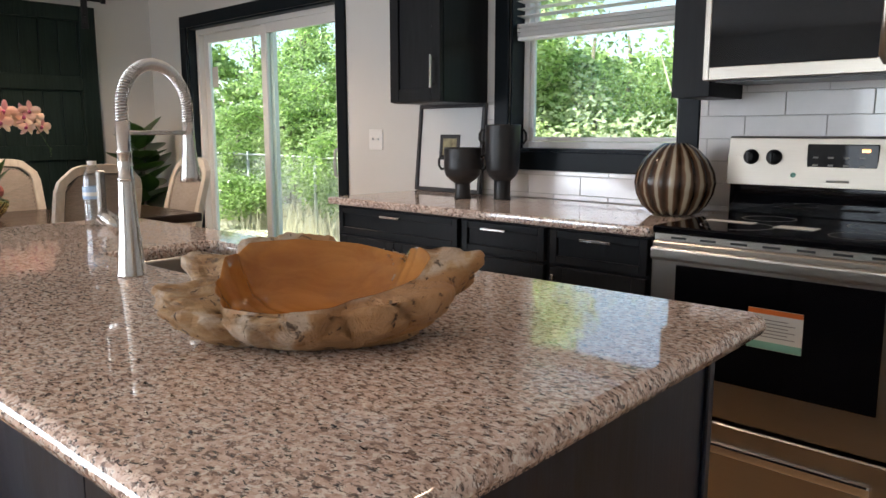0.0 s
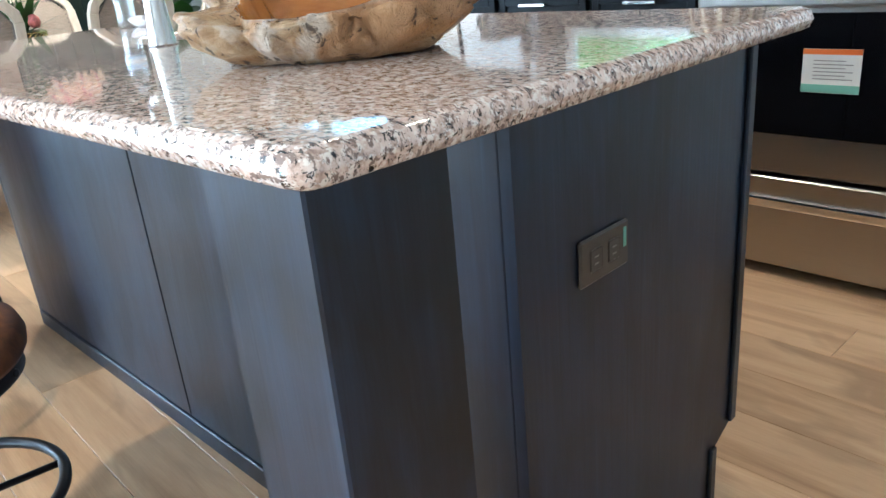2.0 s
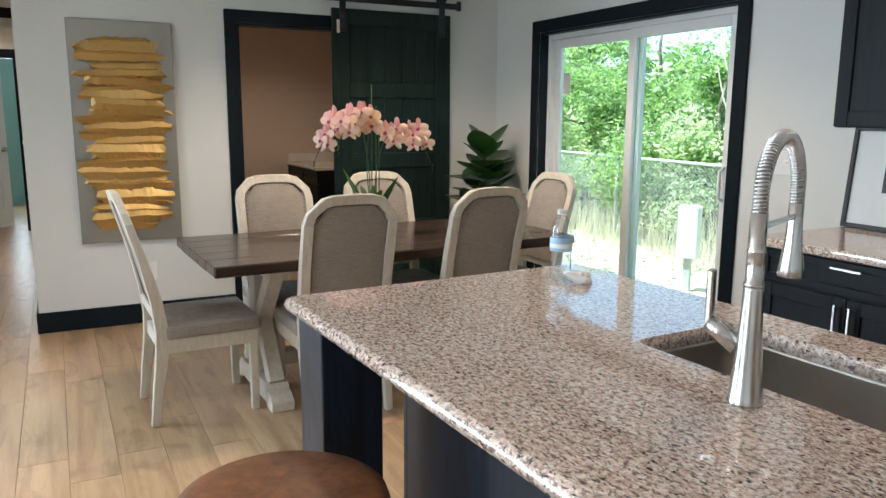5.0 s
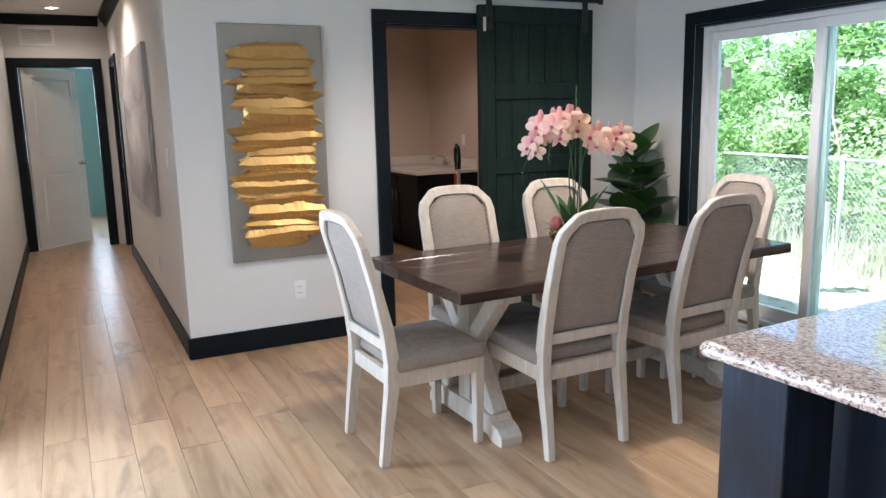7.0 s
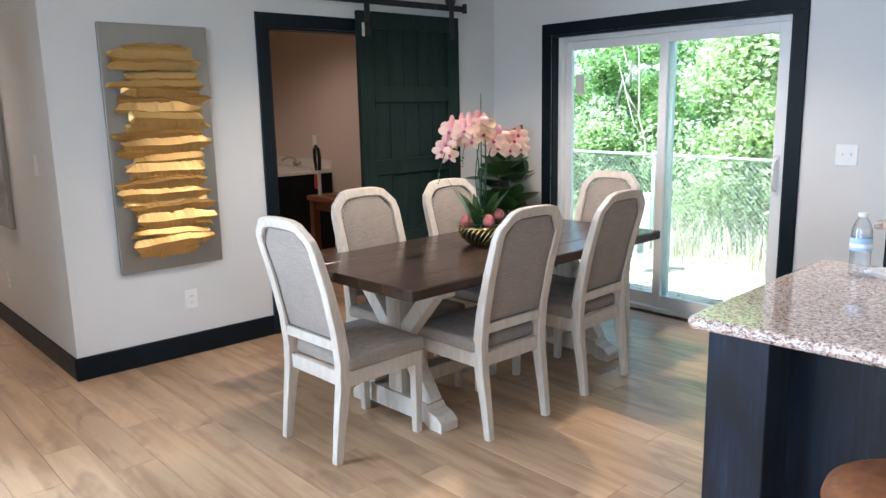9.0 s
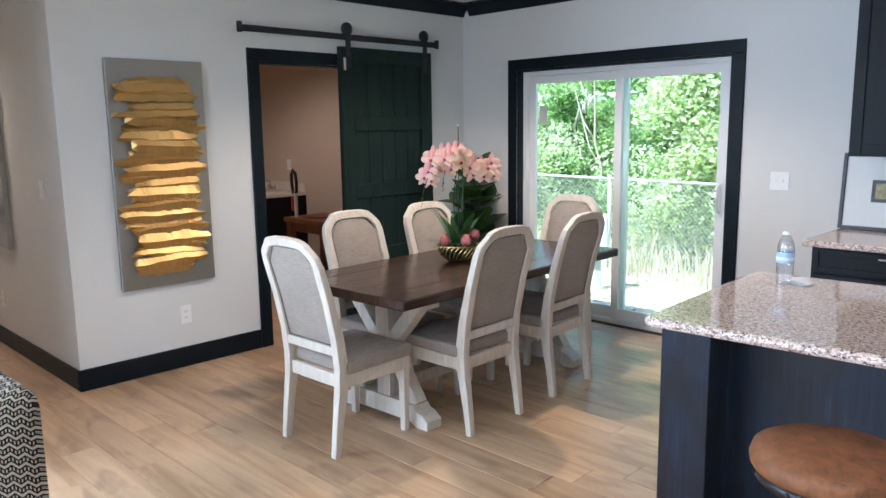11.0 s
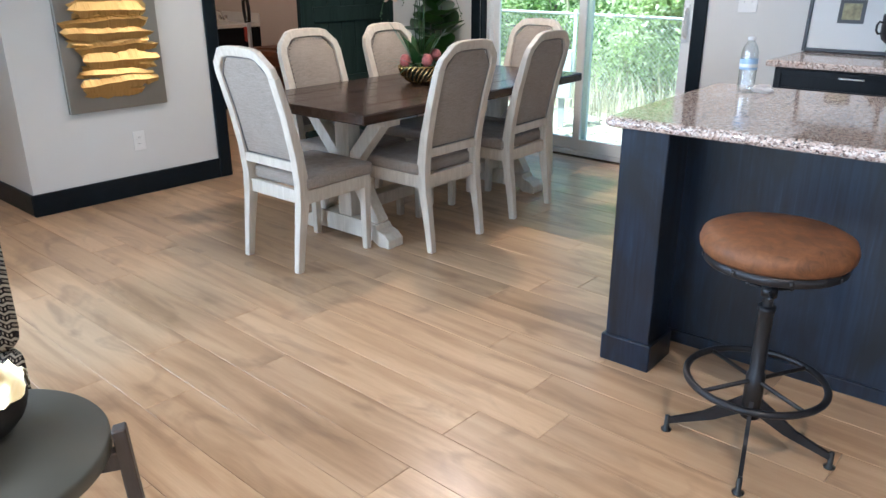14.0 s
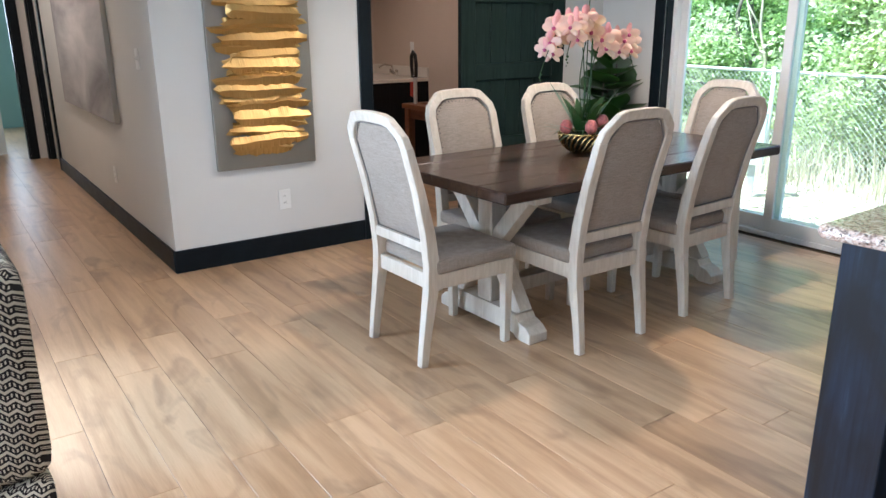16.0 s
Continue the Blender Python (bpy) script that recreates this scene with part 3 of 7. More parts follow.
def crown(name, p0, p1, inward):
    """A stepped black crown moulding along a wall's top."""
    out = [(0, 0), (0, -0.105), (0.016, -0.105), (0.022, -0.088), (0.060, -0.030), (0.068, -0.012), (0.085, -0.012), (0.085, 0)]
    bm = bm_new()
    d = Vector(p1) - Vector(p0)
    ln = d.length
    prism(bm, out, 0, ln, "yzx")
    ang = math.atan2(d.y, d.x)
    m = Matrix.Translation((p0[0], p0[1], CEIL - 0.001)) @ Matrix.Rotation(ang, 4, "Z")
    if inward < 0:
        m = m @ Matrix.Diagonal((1, -1, 1, 1))
    bmesh.ops.transform(bm, matrix=m, verts=bm.verts)
    return one(name, bm, TRIM, "black stepped crown moulding", "moulding", kind="structure")


crown("trim_crown_west", (WX, HALL_N, 0), (WX, NY, 0), -1)
crown("trim_crown_north", (WX + 0.087, NY, 0), (EX, NY, 0), -1)
crown("trim_crown_hall", (HALL_END, HALL_N, 0), (WX, HALL_N, 0), -1)
crown("trim_crown_hall_end", (HALL_END, HALL_S, 0), (HALL_END, HALL_N - 0.087, 0), -1)


def casing_x(name, x, side, y0, y1, top, depth):
    """Black casing round an opening in a wall that runs along y, with its jambs."""
    t = 0.018 * side
    xa, xb = sorted((x, x + t))
    ja, jb = sorted((x, x - depth * side))
    bm = boxes((xa, xb, y0 - TW, y0, 0, top), (xa, xb, y1, y1 + TW, 0, top), (xa, xb, y0 - TW, y1 + TW, top, top + TW), bevel=0.003)
    box(bm, ja, jb, y0, y0 + 0.014, 0, top)
    box(bm, ja, jb, y1 - 0.014, y1, 0, top)
    box(bm, ja, jb, y0 + 0.014, y1 - 0.014, top - 0.014, top)
    return one(name, bm, TRIM, "black wooden door casing", "door casing", kind="structure")


def casing_y(name, y, side, x0, x1, top, depth, bottom=0.0, sill=False):
    t = 0.018 * side
    ya, yb = sorted((y, y + t))
    ja, jb = sorted((y, y - depth * side))
    bm = boxes((x0 - TW, x0, ya, yb, bottom, top), (x1, x1 + TW, ya, yb, bottom, top), (x0 - TW, x1 + TW, ya, yb, top, top + TW), bevel=0.003)
    box(bm, x0, x0 + 0.014, ja, jb, bottom, top)
    box(bm, x1 - 0.014, x1, ja, jb, bottom, top)
    box(bm, x0 + 0.014, x1 - 0.014, ja, jb, top - 0.014, top)
    if sill:
        box(bm, x0 - TW, x1 + TW, ya, yb, bottom - TW, bottom, bevel=0.003)
        box(bm, x0 + 0.014, x1 - 0.014, ja, jb, bottom, bottom + 0.014)
    return one(name, bm, TRIM, "black wooden casing", "window casing" if sill else "door casing", kind="structure")


casing_x("trim_barn_opening", WX, 1, BO0, BO1, BOT, 0.12)
casing_x("trim_hall_end", HALL_END, 1, ED0, ED1, 2.04, 0.12)
casing_y("trim_hall_north_door", HALL_N, -1, ND0, ND1, NDT, 0.12)
casing_y("trim_sliding_door", NY, -1, SL0, SL1, SLT, 0.085)
casing_y("trim_kitchen_window", NY, -1, KW0, KW1, KWT, 0.09, KWB, True)


# ---- sliding glass door ----
def frame_parts(parent, name, x0, x1, y0, y1, z0, z1, w, mat, wb=None):
    """Four bars round a pane: one mesh."""
    wb = w if wb is None else wb
    bm = boxes((x0, x0 + w, y0, y1, z0, z1), (x1 - w, x1, y0, y1, z0, z1), (x0 + w, x1 - w, y0, y1, z0, z0 + wb), (x0 + w, x1 - w, y0, y1, z1 - w, z1), bevel=0.003)
    return part(name, bm, mat, parent)


def pane(parent, x0, x1, y, z0, z1):
    ob = part("pane", boxes((x0, x1, y - 0.003, y + 0.003, z0, z1)), GLASS, parent, "clear glass pane")
    ob.visible_shadow = False
    return ob


slider = thing("door_1", "white vinyl sliding glass patio door, closed", "sliding door", kind="structure")
_y0, _y1 = NY + 0.062, NY + 0.148
frame_parts(slider, "outer_frame", SL0 + 0.014, SL1 - 0.014, _y0, _y1, 0.0, SLT - 0.014, 0.035, WHITE_TRIM, 0.035)
_mid = -4.385
left = frame_parts(slider, "fixed_panel", SL0 + 0.050, _mid + 0.045, NY + 0.108, NY + 0.14, 0.036, SLT - 0.050, 0.060, WHITE_TRIM, 0.09)
pane(left, SL0 + 0.110, _mid - 0.015, NY + 0.124, 0.126, SLT - 0.110)
right = frame_parts(slider, "sliding_panel", _mid - 0.045, SL1 - 0.050, NY + 0.068, NY + 0.10, 0.036, SLT - 0.050, 0.062, WHITE_TRIM, 0.09)
pane(right, _mid + 0.017, SL1 - 0.112, NY + 0.084, 0.126, SLT - 0.112)
_h = bm_new()
tube(_h, [(SL1 - 0.082, NY + 0.066, 0.93), (SL1 - 0.085, NY + 0.03, 0.95), (SL1 - 0.085, NY + 0.025, 1.02), (SL1 - 0.085, NY + 0.03, 1.10), (SL1 - 0.082, NY + 0.066, 1.12)], 0.009)
box(_h, SL1 - 0.10, SL1 - 0.066, NY + 0.060, NY + 0.068, 0.90, 1.15, 0.003)
part("pull_handle", _h, WHITE_TRIM, slider, "white plastic pull handle")
part("sticker", boxes((SL0 + 0.14, SL0 + 0.22, NY + 0.116, NY + 0.1205, 1.55, 1.70)), PAPER, slider, "pale paper energy sticker")

# ---- kitchen window ----
kwin = thing("window_1", "white vinyl kitchen window with a raised blind", "window", kind="structure")
frame_parts(kwin, "window_frame", KW0 + 0.014, KW1 - 0.014, NY + 0.088, NY + 0.148, KWB + 0.014, KWT - 0.014, 0.032, WHITE_TRIM)
_zm = (KWB + KWT) / 2 + 0.12
frame_parts(kwin, "sash", KW0 + 0.048, KW1 - 0.048, NY + 0.098, NY + 0.122, KWB + 0.048, _zm, 0.020, WHITE_TRIM)
pane(kwin, KW0 + 0.068, KW1 - 0.068, NY + 0.110, KWB + 0.068, _zm - 0.020)
frame_parts(kwin, "sash", KW0 + 0.048, KW1 - 0.048, NY + 0.124, NY + 0.144, _zm - 0.02, KWT - 0.048, 0.020, WHITE_TRIM)
pane(kwin, KW0 + 0.068, KW1 - 0.068, NY + 0.134, _zm, KWT - 0.068)

blind = thing("window_blind", "white slatted blind drawn halfway up over the kitchen window", "blind")
_bx0, _bx1, _by = KW0 + 0.03, KW1 - 0.026, NY + 0.035
part("head_rail", boxes((_bx0, _bx1, _by - 0.025, _by + 0.025, KWT - 0.06, KWT - 0.015), bevel=0.004), WHITE_TRIM, blind)
part("bottom_rail", boxes((_bx0, _bx1, _by - 0.026, _by + 0.026, 1.640, 1.657), bevel=0.005), WHITE_TRIM, blind)
_sl = mesh_of("slat", boxes((_bx0, _bx1, -0.025, 0.025, -0.0014, 0.0014)), WHITE_TRIM)
for i in range(9):
    s = new("slat", _sl)
    s.parent, s.matrix_basis = blind, pose(0, _by + 0.001 * (i % 2), 1.6605 + i * 0.0068, 3 * (i % 3 - 1))
for i in range(6):
    s = new("slat", _sl)
    s.parent, s.matrix_basis = blind, pose(0, _by, 1.75 + i * 0.034, -6 + 2 * (i % 2))
for i, x in enumerate((_bx0 + 0.12, _bx1 - 0.12)):
    c = bm_new()
    tube(c, [(x, _by - 0.027, KWT - 0.06), (x, _by - 0.027, 1.69)], 0.0012, 6)
    part("cord", c, WHITE_TRIM, blind)

# living room windows
for i, (a, b) in enumerate(SW):
    w = thing("window_%d" % (i + 2), "white vinyl living room window", "window", kind="structure")
    frame_parts(w, "window_frame", a, b, SY - 0.11, SY - 0.05, SWB, SWT, 0.05, WHITE_TRIM)
    pane(w, a + 0.05, b - 0.05, SY - 0.08, SWB + 0.05, SWT - 0.05)

_w = thing("window_9", "white vinyl living room window", "window", kind="structure")
part("window_frame", boxes((LIV_W - 0.11, LIV_W - 0.05, LW0, LW0 + 0.05, 0.25, 2.1), (LIV_W - 0.11, LIV_W - 0.05, LW1 - 0.05, LW1, 0.25, 2.1),
     (LIV_W - 0.11, LIV_W - 0.05, LW0 + 0.05, LW1 - 0.05, 0.25, 0.3), (LIV_W - 0.11, LIV_W - 0.05, LW0 + 0.05, LW1 - 0.05, 2.05, 2.1)), WHITE_TRIM, _w)

# ---- barn door ----
barn = thing("barn_door", "green-black stained wooden sliding barn door on an iron rail", "door")
_x0, _x1 = WX + 0.034, WX + 0.062
D0, D1, DZ0, DZ1 = 1.715, 2.655, 0.015, 2.14
n = 7
for i in range(n):
    w = (D1 - D0) / n
    part("board", boxes((_x0, _x1 - 0.008, D0 + i * w + 0.0015, D0 + (i + 1) * w - 0.0015, DZ0, DZ1), bevel=0.002), BARN_WOOD, barn)
for a, b in ((D0, D0 + 0.12), (D1 - 0.12, D1)):
    part("stile", boxes((_x1 - 0.008, _x1 + 0.014, a, b, DZ0, DZ1), bevel=0.003), BARN_WOOD, barn)
for z in (DZ0 + 0.07, 0.545, 1.06, 1.575, DZ1 - 0.055):
    part("cross_rail", boxes((_x1 - 0.008, _x1 + 0.013, D0 + 0.12, D1 - 0.12, z - 0.055, z + 0.055), bevel=0.003), BARN_WOOD, barn)
for y in (D0 + 0.075, D1 - 0.075):
    h = boxes((_x1 + 0.014, _x1 + 0.021, y - 0.024, y + 0.024, 1.98, 2.27), bevel=0.002)
    lathe(h, [(0.0, 0), (0.048, 0), (0.048, 0.016), (0.0, 0.016)], 20, pose(_x1 - 0.002, y, 2.268, 0, 90))
    for z in (2.02, 2.08):
        lathe(h, [(0.0, 0), (0.011, 0), (0.009, 0.007), (0, 0.008)], 6, pose(_x1 + 0.021, y, z, 0, 90))
    part("hanger", h, IRON, barn, "black iron roller strap")
part("worn_mark", boxes((_x1 + 0.0135, _x1 + 0.0155, D0 + 0.03, D0 + 0.052, 1.97, 2.06)), CREAM_WOOD, barn, "bare wood chip beside the hanger")
rail = thing("barn_door_rail", "flat black iron sliding door rail on standoffs", "door rail")
part("bar", boxes((_x1 - 0.004, _x1 + 0.006, 0.885, 2.745, 2.188, 2.232), bevel=0.0015), IRON, rail)
for y in (1.0, 1.5, 2.0, 2.5):
    s = bm_new()
    lathe(s, [(0.0, 0), (0.014, 0), (0.014, 0.062), (0.0, 0.062)], 12, pose(WX, y, 2.21, 0, 90))
    part("standoff", s, IRON, rail)
for y in (0.90, 2.73):
    part("end_stop", boxes((_x1 - 0.008, _x1 + 0.016, y - 0.016, y + 0.016, 2.180, 2.250), bevel=0.003), IRON, rail)


# ---- hall ----
def panel_door(name, label, width, height, m):
    d = thing(name, label, "door", m=m)
    bm = bm_new()
    st, y = 0.11, 0.0175
    cuts = [(0.0, 0.2), (0.2, 0.85), (0.85, 1.0), (1.0, height - 0.11), (height - 0.11, height)]
    for i, (a, b) in enumerate(cuts):
        if i % 2 == 0:
            box(bm, st, width - st, -y, y, a, b)
        else:
            box(bm, st, width - st, -y + 0.010, y - 0.010, a, b)
            box(bm, st + 0.03, width - st - 0.03, -y + 0.003, y - 0.003, a + 0.03, b - 0.03, 0.006)
    box(bm, 0, st, -y, y, 0, height)
    box(bm, width - st, width, -y, y, 0, height)
    part("leaf", bm, DOOR_WHITE, d)
    for s in (-1, 1):
        k = bm_new()
        lathe(k, [(0.0, 0), (0.032, 0), (0.032, 0.006), (0.012, 0.012), (0.011, 0.035), (0.026, 0.045), (0.028, 0.058), (0.018, 0.07), (0, 0.073)], 20, pose(width - 0.06, s * y, 0.95, -90 * s))
        part("door_knob", k, NICKEL, d, "brushed nickel knob")
    return d


panel_door("hall_door", "white two-panel interior door standing ajar at the end of the hall", 0.74, 2.02, pose(HALL_END - 0.06, ED0 + 0.03, 0.008, 0, 0, 132))
panel_door("closet_door", "white two-panel interior door, closed", 0.71, 2.0, pose(ND0 + 0.016, HALL_N + 0.07, 0.008))

vent = thing("air_vent", "white metal return air grille above the doorway", "vent")
frame_m = boxes((HALL_END, HALL_END + 0.010, -1.145, -1.115, 2.255, 2.455), (HALL_END, HALL_END + 0.010, -0.83, -0.80, 2.255, 2.455),
                (HALL_END, HALL_END + 0.010, -1.115, -0.83, 2.255, 2.28), (HALL_END, HALL_END + 0.010, -1.115, -0.83, 2.43, 2.455), (HALL_END, HALL_END + 0.008, -0.982, -0.964, 2.28, 2.43), bevel=0.001)
part("frame", frame_m, PLATE, vent)
_s = mesh_of("louvre", boxes((-0.008, 0.008, -1.113, -0.832, -0.001, 0.001)), PLATE)
for i in range(9):
    o = new("louvre", _s)
    o.parent, o.matrix_basis = vent, pose(HALL_END + 0.004, 0, 2.29 + i * 0.0163, 0, 40)

canvas = thing("canvas_painting", "grey abstract canvas hanging on the hallway wall", "painting")
part("stretched_canvas", boxes((-8.95, -6.97, HALL_N - 0.034, HALL_N - 0.002, 0.76, 1.96), bevel=0.003), CANVAS, canvas)
part("edge", boxes((-6.969, -6.963, HALL_N - 0.034, HALL_N - 0.002, 0.76, 1.96)), GREY_METAL, canvas, "pale grey canvas edge")


def recessed(x, y):
    d = thing("recessed_downlight", "round white recessed ceiling light, lit warm", "ceiling light", "recessed ceiling lights")
    b = bm_new()
    lathe(b, [(0.062, 0), (0.085, -0.002), (0.088, -0.006), (0.060, -0.008), (0.056, 0.0)], 32, pose(x, y, CEIL - 0.0005), caps=False)
    part("trim_ring", b, PLATE, d)
    b = bm_new()
    lathe(b, [(0, -0.002), (0.058, -0.002), (0.058, 0.0), (0, 0.0)], 32, pose(x, y, CEIL - 0.001))
    part("lens", b, LAMP_GLOW, d, "glowing frosted lens")


# (-0.9, -1.4) is an unseen fill, added to brighten floor and island from the south.
LAMPS = [(-4.33, 1.66, 52), (-0.9, -1.4, 55), (-3.1, -1.6, 7), (-1.75, 1.95, 11), (-0.25, 1.95, 7), (-8.2, -0.80, 27), (-10.2, -0.80, 5), (-7.6, 1.6, 20)]
for x, y, w in LAMPS:
    recessed(x, y)
    downlight_lamp(x, y, CEIL - 0.03, w, {1.95: 86, 1.66: 138, -1.4: 120}.get(y, 150))
for a, b in SW:
    window_light((a + b) / 2, SY - 0.02, (SWB + SWT) / 2, b - a - 0.1, SWT - SWB - 0.1, 0, 38, (0.66, 0.84, 1.0))
window_light(LIV_W - 0.02, (LW0 + LW1) / 2, 1.175, LW1 - LW0 - 0.1, 1.75, -90, 100, (0.64, 0.84, 1.0))
# Unseen fill added in the teal bedroom; its wall has no window.
window_light(-13.9, -1.0, 1.5, 1.4, 1.2, -90, 16, (0.8, 0.95, 1.0))


# ---- kitchen counter ----
def bar_pull(parent, x, y, z, length, upright=False):
    """A square bar pull on two posts, standing off towards -y."""
    bm = bm_new()
    h = length / 2
    if upright:
        box(bm, x - 0.005, x + 0.005, y - 0.030, y - 0.020, z - h, z + h, 0.0015)
        for dz in (-h * 0.75, h * 0.75):
            box(bm, x - 0.004, x + 0.004, y - 0.021, y, z + dz - 0.004, z + dz + 0.004)
    else:
        box(bm, x - h, x + h, y - 0.030, y - 0.020, z - 0.005, z + 0.005, 0.0015)
        for dx in (-h * 0.75, h * 0.75):
            box(bm, x + dx - 0.004, x + dx + 0.004, y - 0.021, y, z - 0.004, z + 0.004)
    return part("handle", bm, NICKEL, parent, "brushed nickel bar pull")


def shaker(parent, name, x0, x1, y, z0, z1, rail=0.055, mat=CABINET):
    """A shaker front: a raised frame round a recessed panel, its face at y."""
    bm = boxes((x0, x0 + rail, y, y + 0.020, z0, z1), (x1 - rail, x1, y, y + 0.020, z0, z1),
               (x0 + rail, x1 - rail, y, y + 0.020, z0, z0 + rail), (x0 + rail, x1 - rail, y, y + 0.020, z1 - rail, z1), bevel=0.002)
    box(bm, x0 + rail, x1 - rail, y + 0.010, y + 0.018, z0 + rail, z1 - rail)
    return part(name, bm, mat, parent)


FRONT = 2.495
def base_unit(x0, x1, doors, pull_x):
    c = thing("base_cabinet", "black shaker base cabinet with a drawer under granite", "cabinet", "kitchen base cabinets")
    part("body", boxes((x0, x1, FRONT + 0.021, NY - 0.002, 0.10, 0.868), (x0, x1, FRONT + 0.09, NY - 0.002, 0.0, 0.10)), CABINET, c)
    d = shaker(c, "drawer", x0 + 0.012, x1 - 0.012, FRONT, 0.735, 0.860, 0.030)
    bar_pull(d, pull_x, FRONT, 0.835, 0.125)
    w = (x1 - x0 - 0.024) / doors
    for i in range(doors):
        a = x0 + 0.012 + i * w
        k = shaker(c, "door", a + 0.002, a + w - 0.002, FRONT, 0.115, 0.722)
        hx = a + w - 0.03 if (i == 0 and doors == 2) else a + 0.03
        bar_pull(k, hx, FRONT, 0.635, 0.125, True)
    return c


base_unit(-2.745, -1.945, 2, -2.345)
base_unit(-1.943, -1.505, 1, -1.745)
base_unit(-1.503, -1.083, 1, -1.285)


def slab(name, x0, x1, y0, y1, z0, z1, r=0.014, hole=None):
    """A granite slab with a rounded nose, and an opening if hole is given."""
    bm = bm_new()
    if hole is None:
        box(bm, x0, x1, y0, y1, z0, z1, r, seg=3)
    else:
        hx0, hx1, hy0, hy1, cr = hole
        n = 6
        inner = []
        for cx, cy, a0 in ((hx1 - cr, hy1 - cr, 0), (hx0 + cr, hy1 - cr, 90), (hx0 + cr, hy0 + cr, 180), (hx1 - cr, hy0 + cr, 270)):
            inner += [(cx + cr * math.cos(radians(a0 + 90 * i / n)), cy + cr * math.sin(radians(a0 + 90 * i / n))) for i in range(n + 1)]
        rr = 0.018
        def ring(d, z, rad):
            pts = []
            for cx, cy, a0 in ((x1 - rad, y1 - rad, 0), (x0 + rad, y1 - rad, 90), (x0 + rad, y0 + rad, 180), (x1 - rad, y0 + rad, 270)):
                pts += [bm.verts.new((cx + (rad - d) * math.cos(radians(a0 + 90 * i / n)), cy + (rad - d) * math.sin(radians(a0 + 90 * i / n)), z)) for i in range(n + 1)]
            return pts
        R = 0.035
        levels = [(rr, z0), (rr * 0.3, z0 + rr * 0.3), (0, z0 + rr), (0, z1 - rr), (rr * 0.3, z1 - rr * 0.3), (rr, z1)]
        rings = [ring(d, z, R) for d, z in levels]
        it = [bm.verts.new((u, v, z1)) for u, v in inner]
        ib = [bm.verts.new((u, v, z0)) for u, v in inner]
        rings = [ib] + rings + [it, ib]
        for a, b in zip(rings, rings[1:]):
            for i in range(len(a)):
                j = (i + 1) % len(a)
                bm.faces.new((a[i], a[j], b[j], b[i]))
        bm.normal_update()
        for f in bm.faces:
            f.smooth = abs(f.normal.z) < 0.97
    return bm


one("worktop", slab("worktop", -2.785, -1.072, 2.465, NY - 0.002, 0.870, 0.905), GRANITE, "polished speckled granite worktop along the wall", "worktop")

# backsplash
splash = thing("backsplash", "glossy white glazed subway tile backsplash", "backsplash", kind="structure")
part("grout_bed", boxes((-2.68, KW0 - TW, NY - 0.004, NY - 0.0005, 0.905, 1.36), (KW0 - TW, KW1 + TW, NY - 0.004, NY - 0.0005, 0.905, KWB - TW),
                        (KW1 + TW, 0.4, NY - 0.004, NY - 0.0005, 0.905, 1.445)), GROUT, splash)
TLW, TLH = 0.290, 0.086


def tile_mesh(w, h):
    bm = bm_new()
    box(bm, 0, w, -0.0065, 0.0, 0, h, 0.0018)
    bmesh.ops.translate(bm, vec=(0, 0, 0), verts=bm.verts)
    return mesh_of("tile", bm, TILE)


_tiles = {}
for k in range(-1, 7):
    z0 = 0.929 + TLH * k
    for i in range(-2, 13):
        a = -2.68 + TLW * (i + 0.5 * (k % 2)) - 0.25
        for lo, hi, zl, zh in ((-2.68, KW0 - TW, 0.907, 1.345), (KW0 - TW, KW1 + TW, 0.907, KWB - TW - 0.002), (KW1 + TW, 0.4, 0.907, 1.44)):
            x0, x1, za, zb = max(a, lo) + 0.001, min(a + TLW, hi) - 0.001, max(z0, zl) + 0.001, min(z0 + TLH, zh) - 0.001
            if x1 - x0 < 0.012 or zb - za < 0.012:
                continue
            key = (round(x1 - x0, 3), round(zb - za, 3))
            if key not in _tiles:
                _tiles[key] = tile_mesh(*key)
            o = new("tile", _tiles[key])
            o.parent, o.matrix_basis = splash, pose(x0, NY - 0.004, za, random.uniform(-0.35, 0.35), 0, random.uniform(-0.25, 0.25))

# upper cabinets
UPF = 2.785
up = thing("wall_cabinet", "black shaker wall cabinet with one nickel pull", "cabinet")
part("body", boxes((-2.680, -2.330, UPF + 0.021, NY - 0.001, 1.352, 2.44), bevel=0.002), CABINET, up)
k = shaker(up, "door", -2.676, -2.334, UPF, 1.356, 2.43, 0.06)
bar_pull(k, -2.372, UPF, 1.49, 0.15, True)
up2 = thing("wall_cabinet", "black shaker wall cabinet above the microwave", "cabinet")
part("body", boxes((-1.058, -0.292, UPF + 0.021, NY - 0.001, 1.815, 2.44), (-1.205, -1.062, UPF + 0.04, NY - 0.001, 1.335, 2.44), bevel=0.002), CABINET, up2)
for a, b in ((-1.054, -0.677), (-0.673, -0.296)):
    k = shaker(up2, "door", a, b, UPF, 1.82, 2.43, 0.06)
    bar_pull(k, b - 0.04 if a < -0.9 else a + 0.04, UPF, 1.92, 0.13, True)

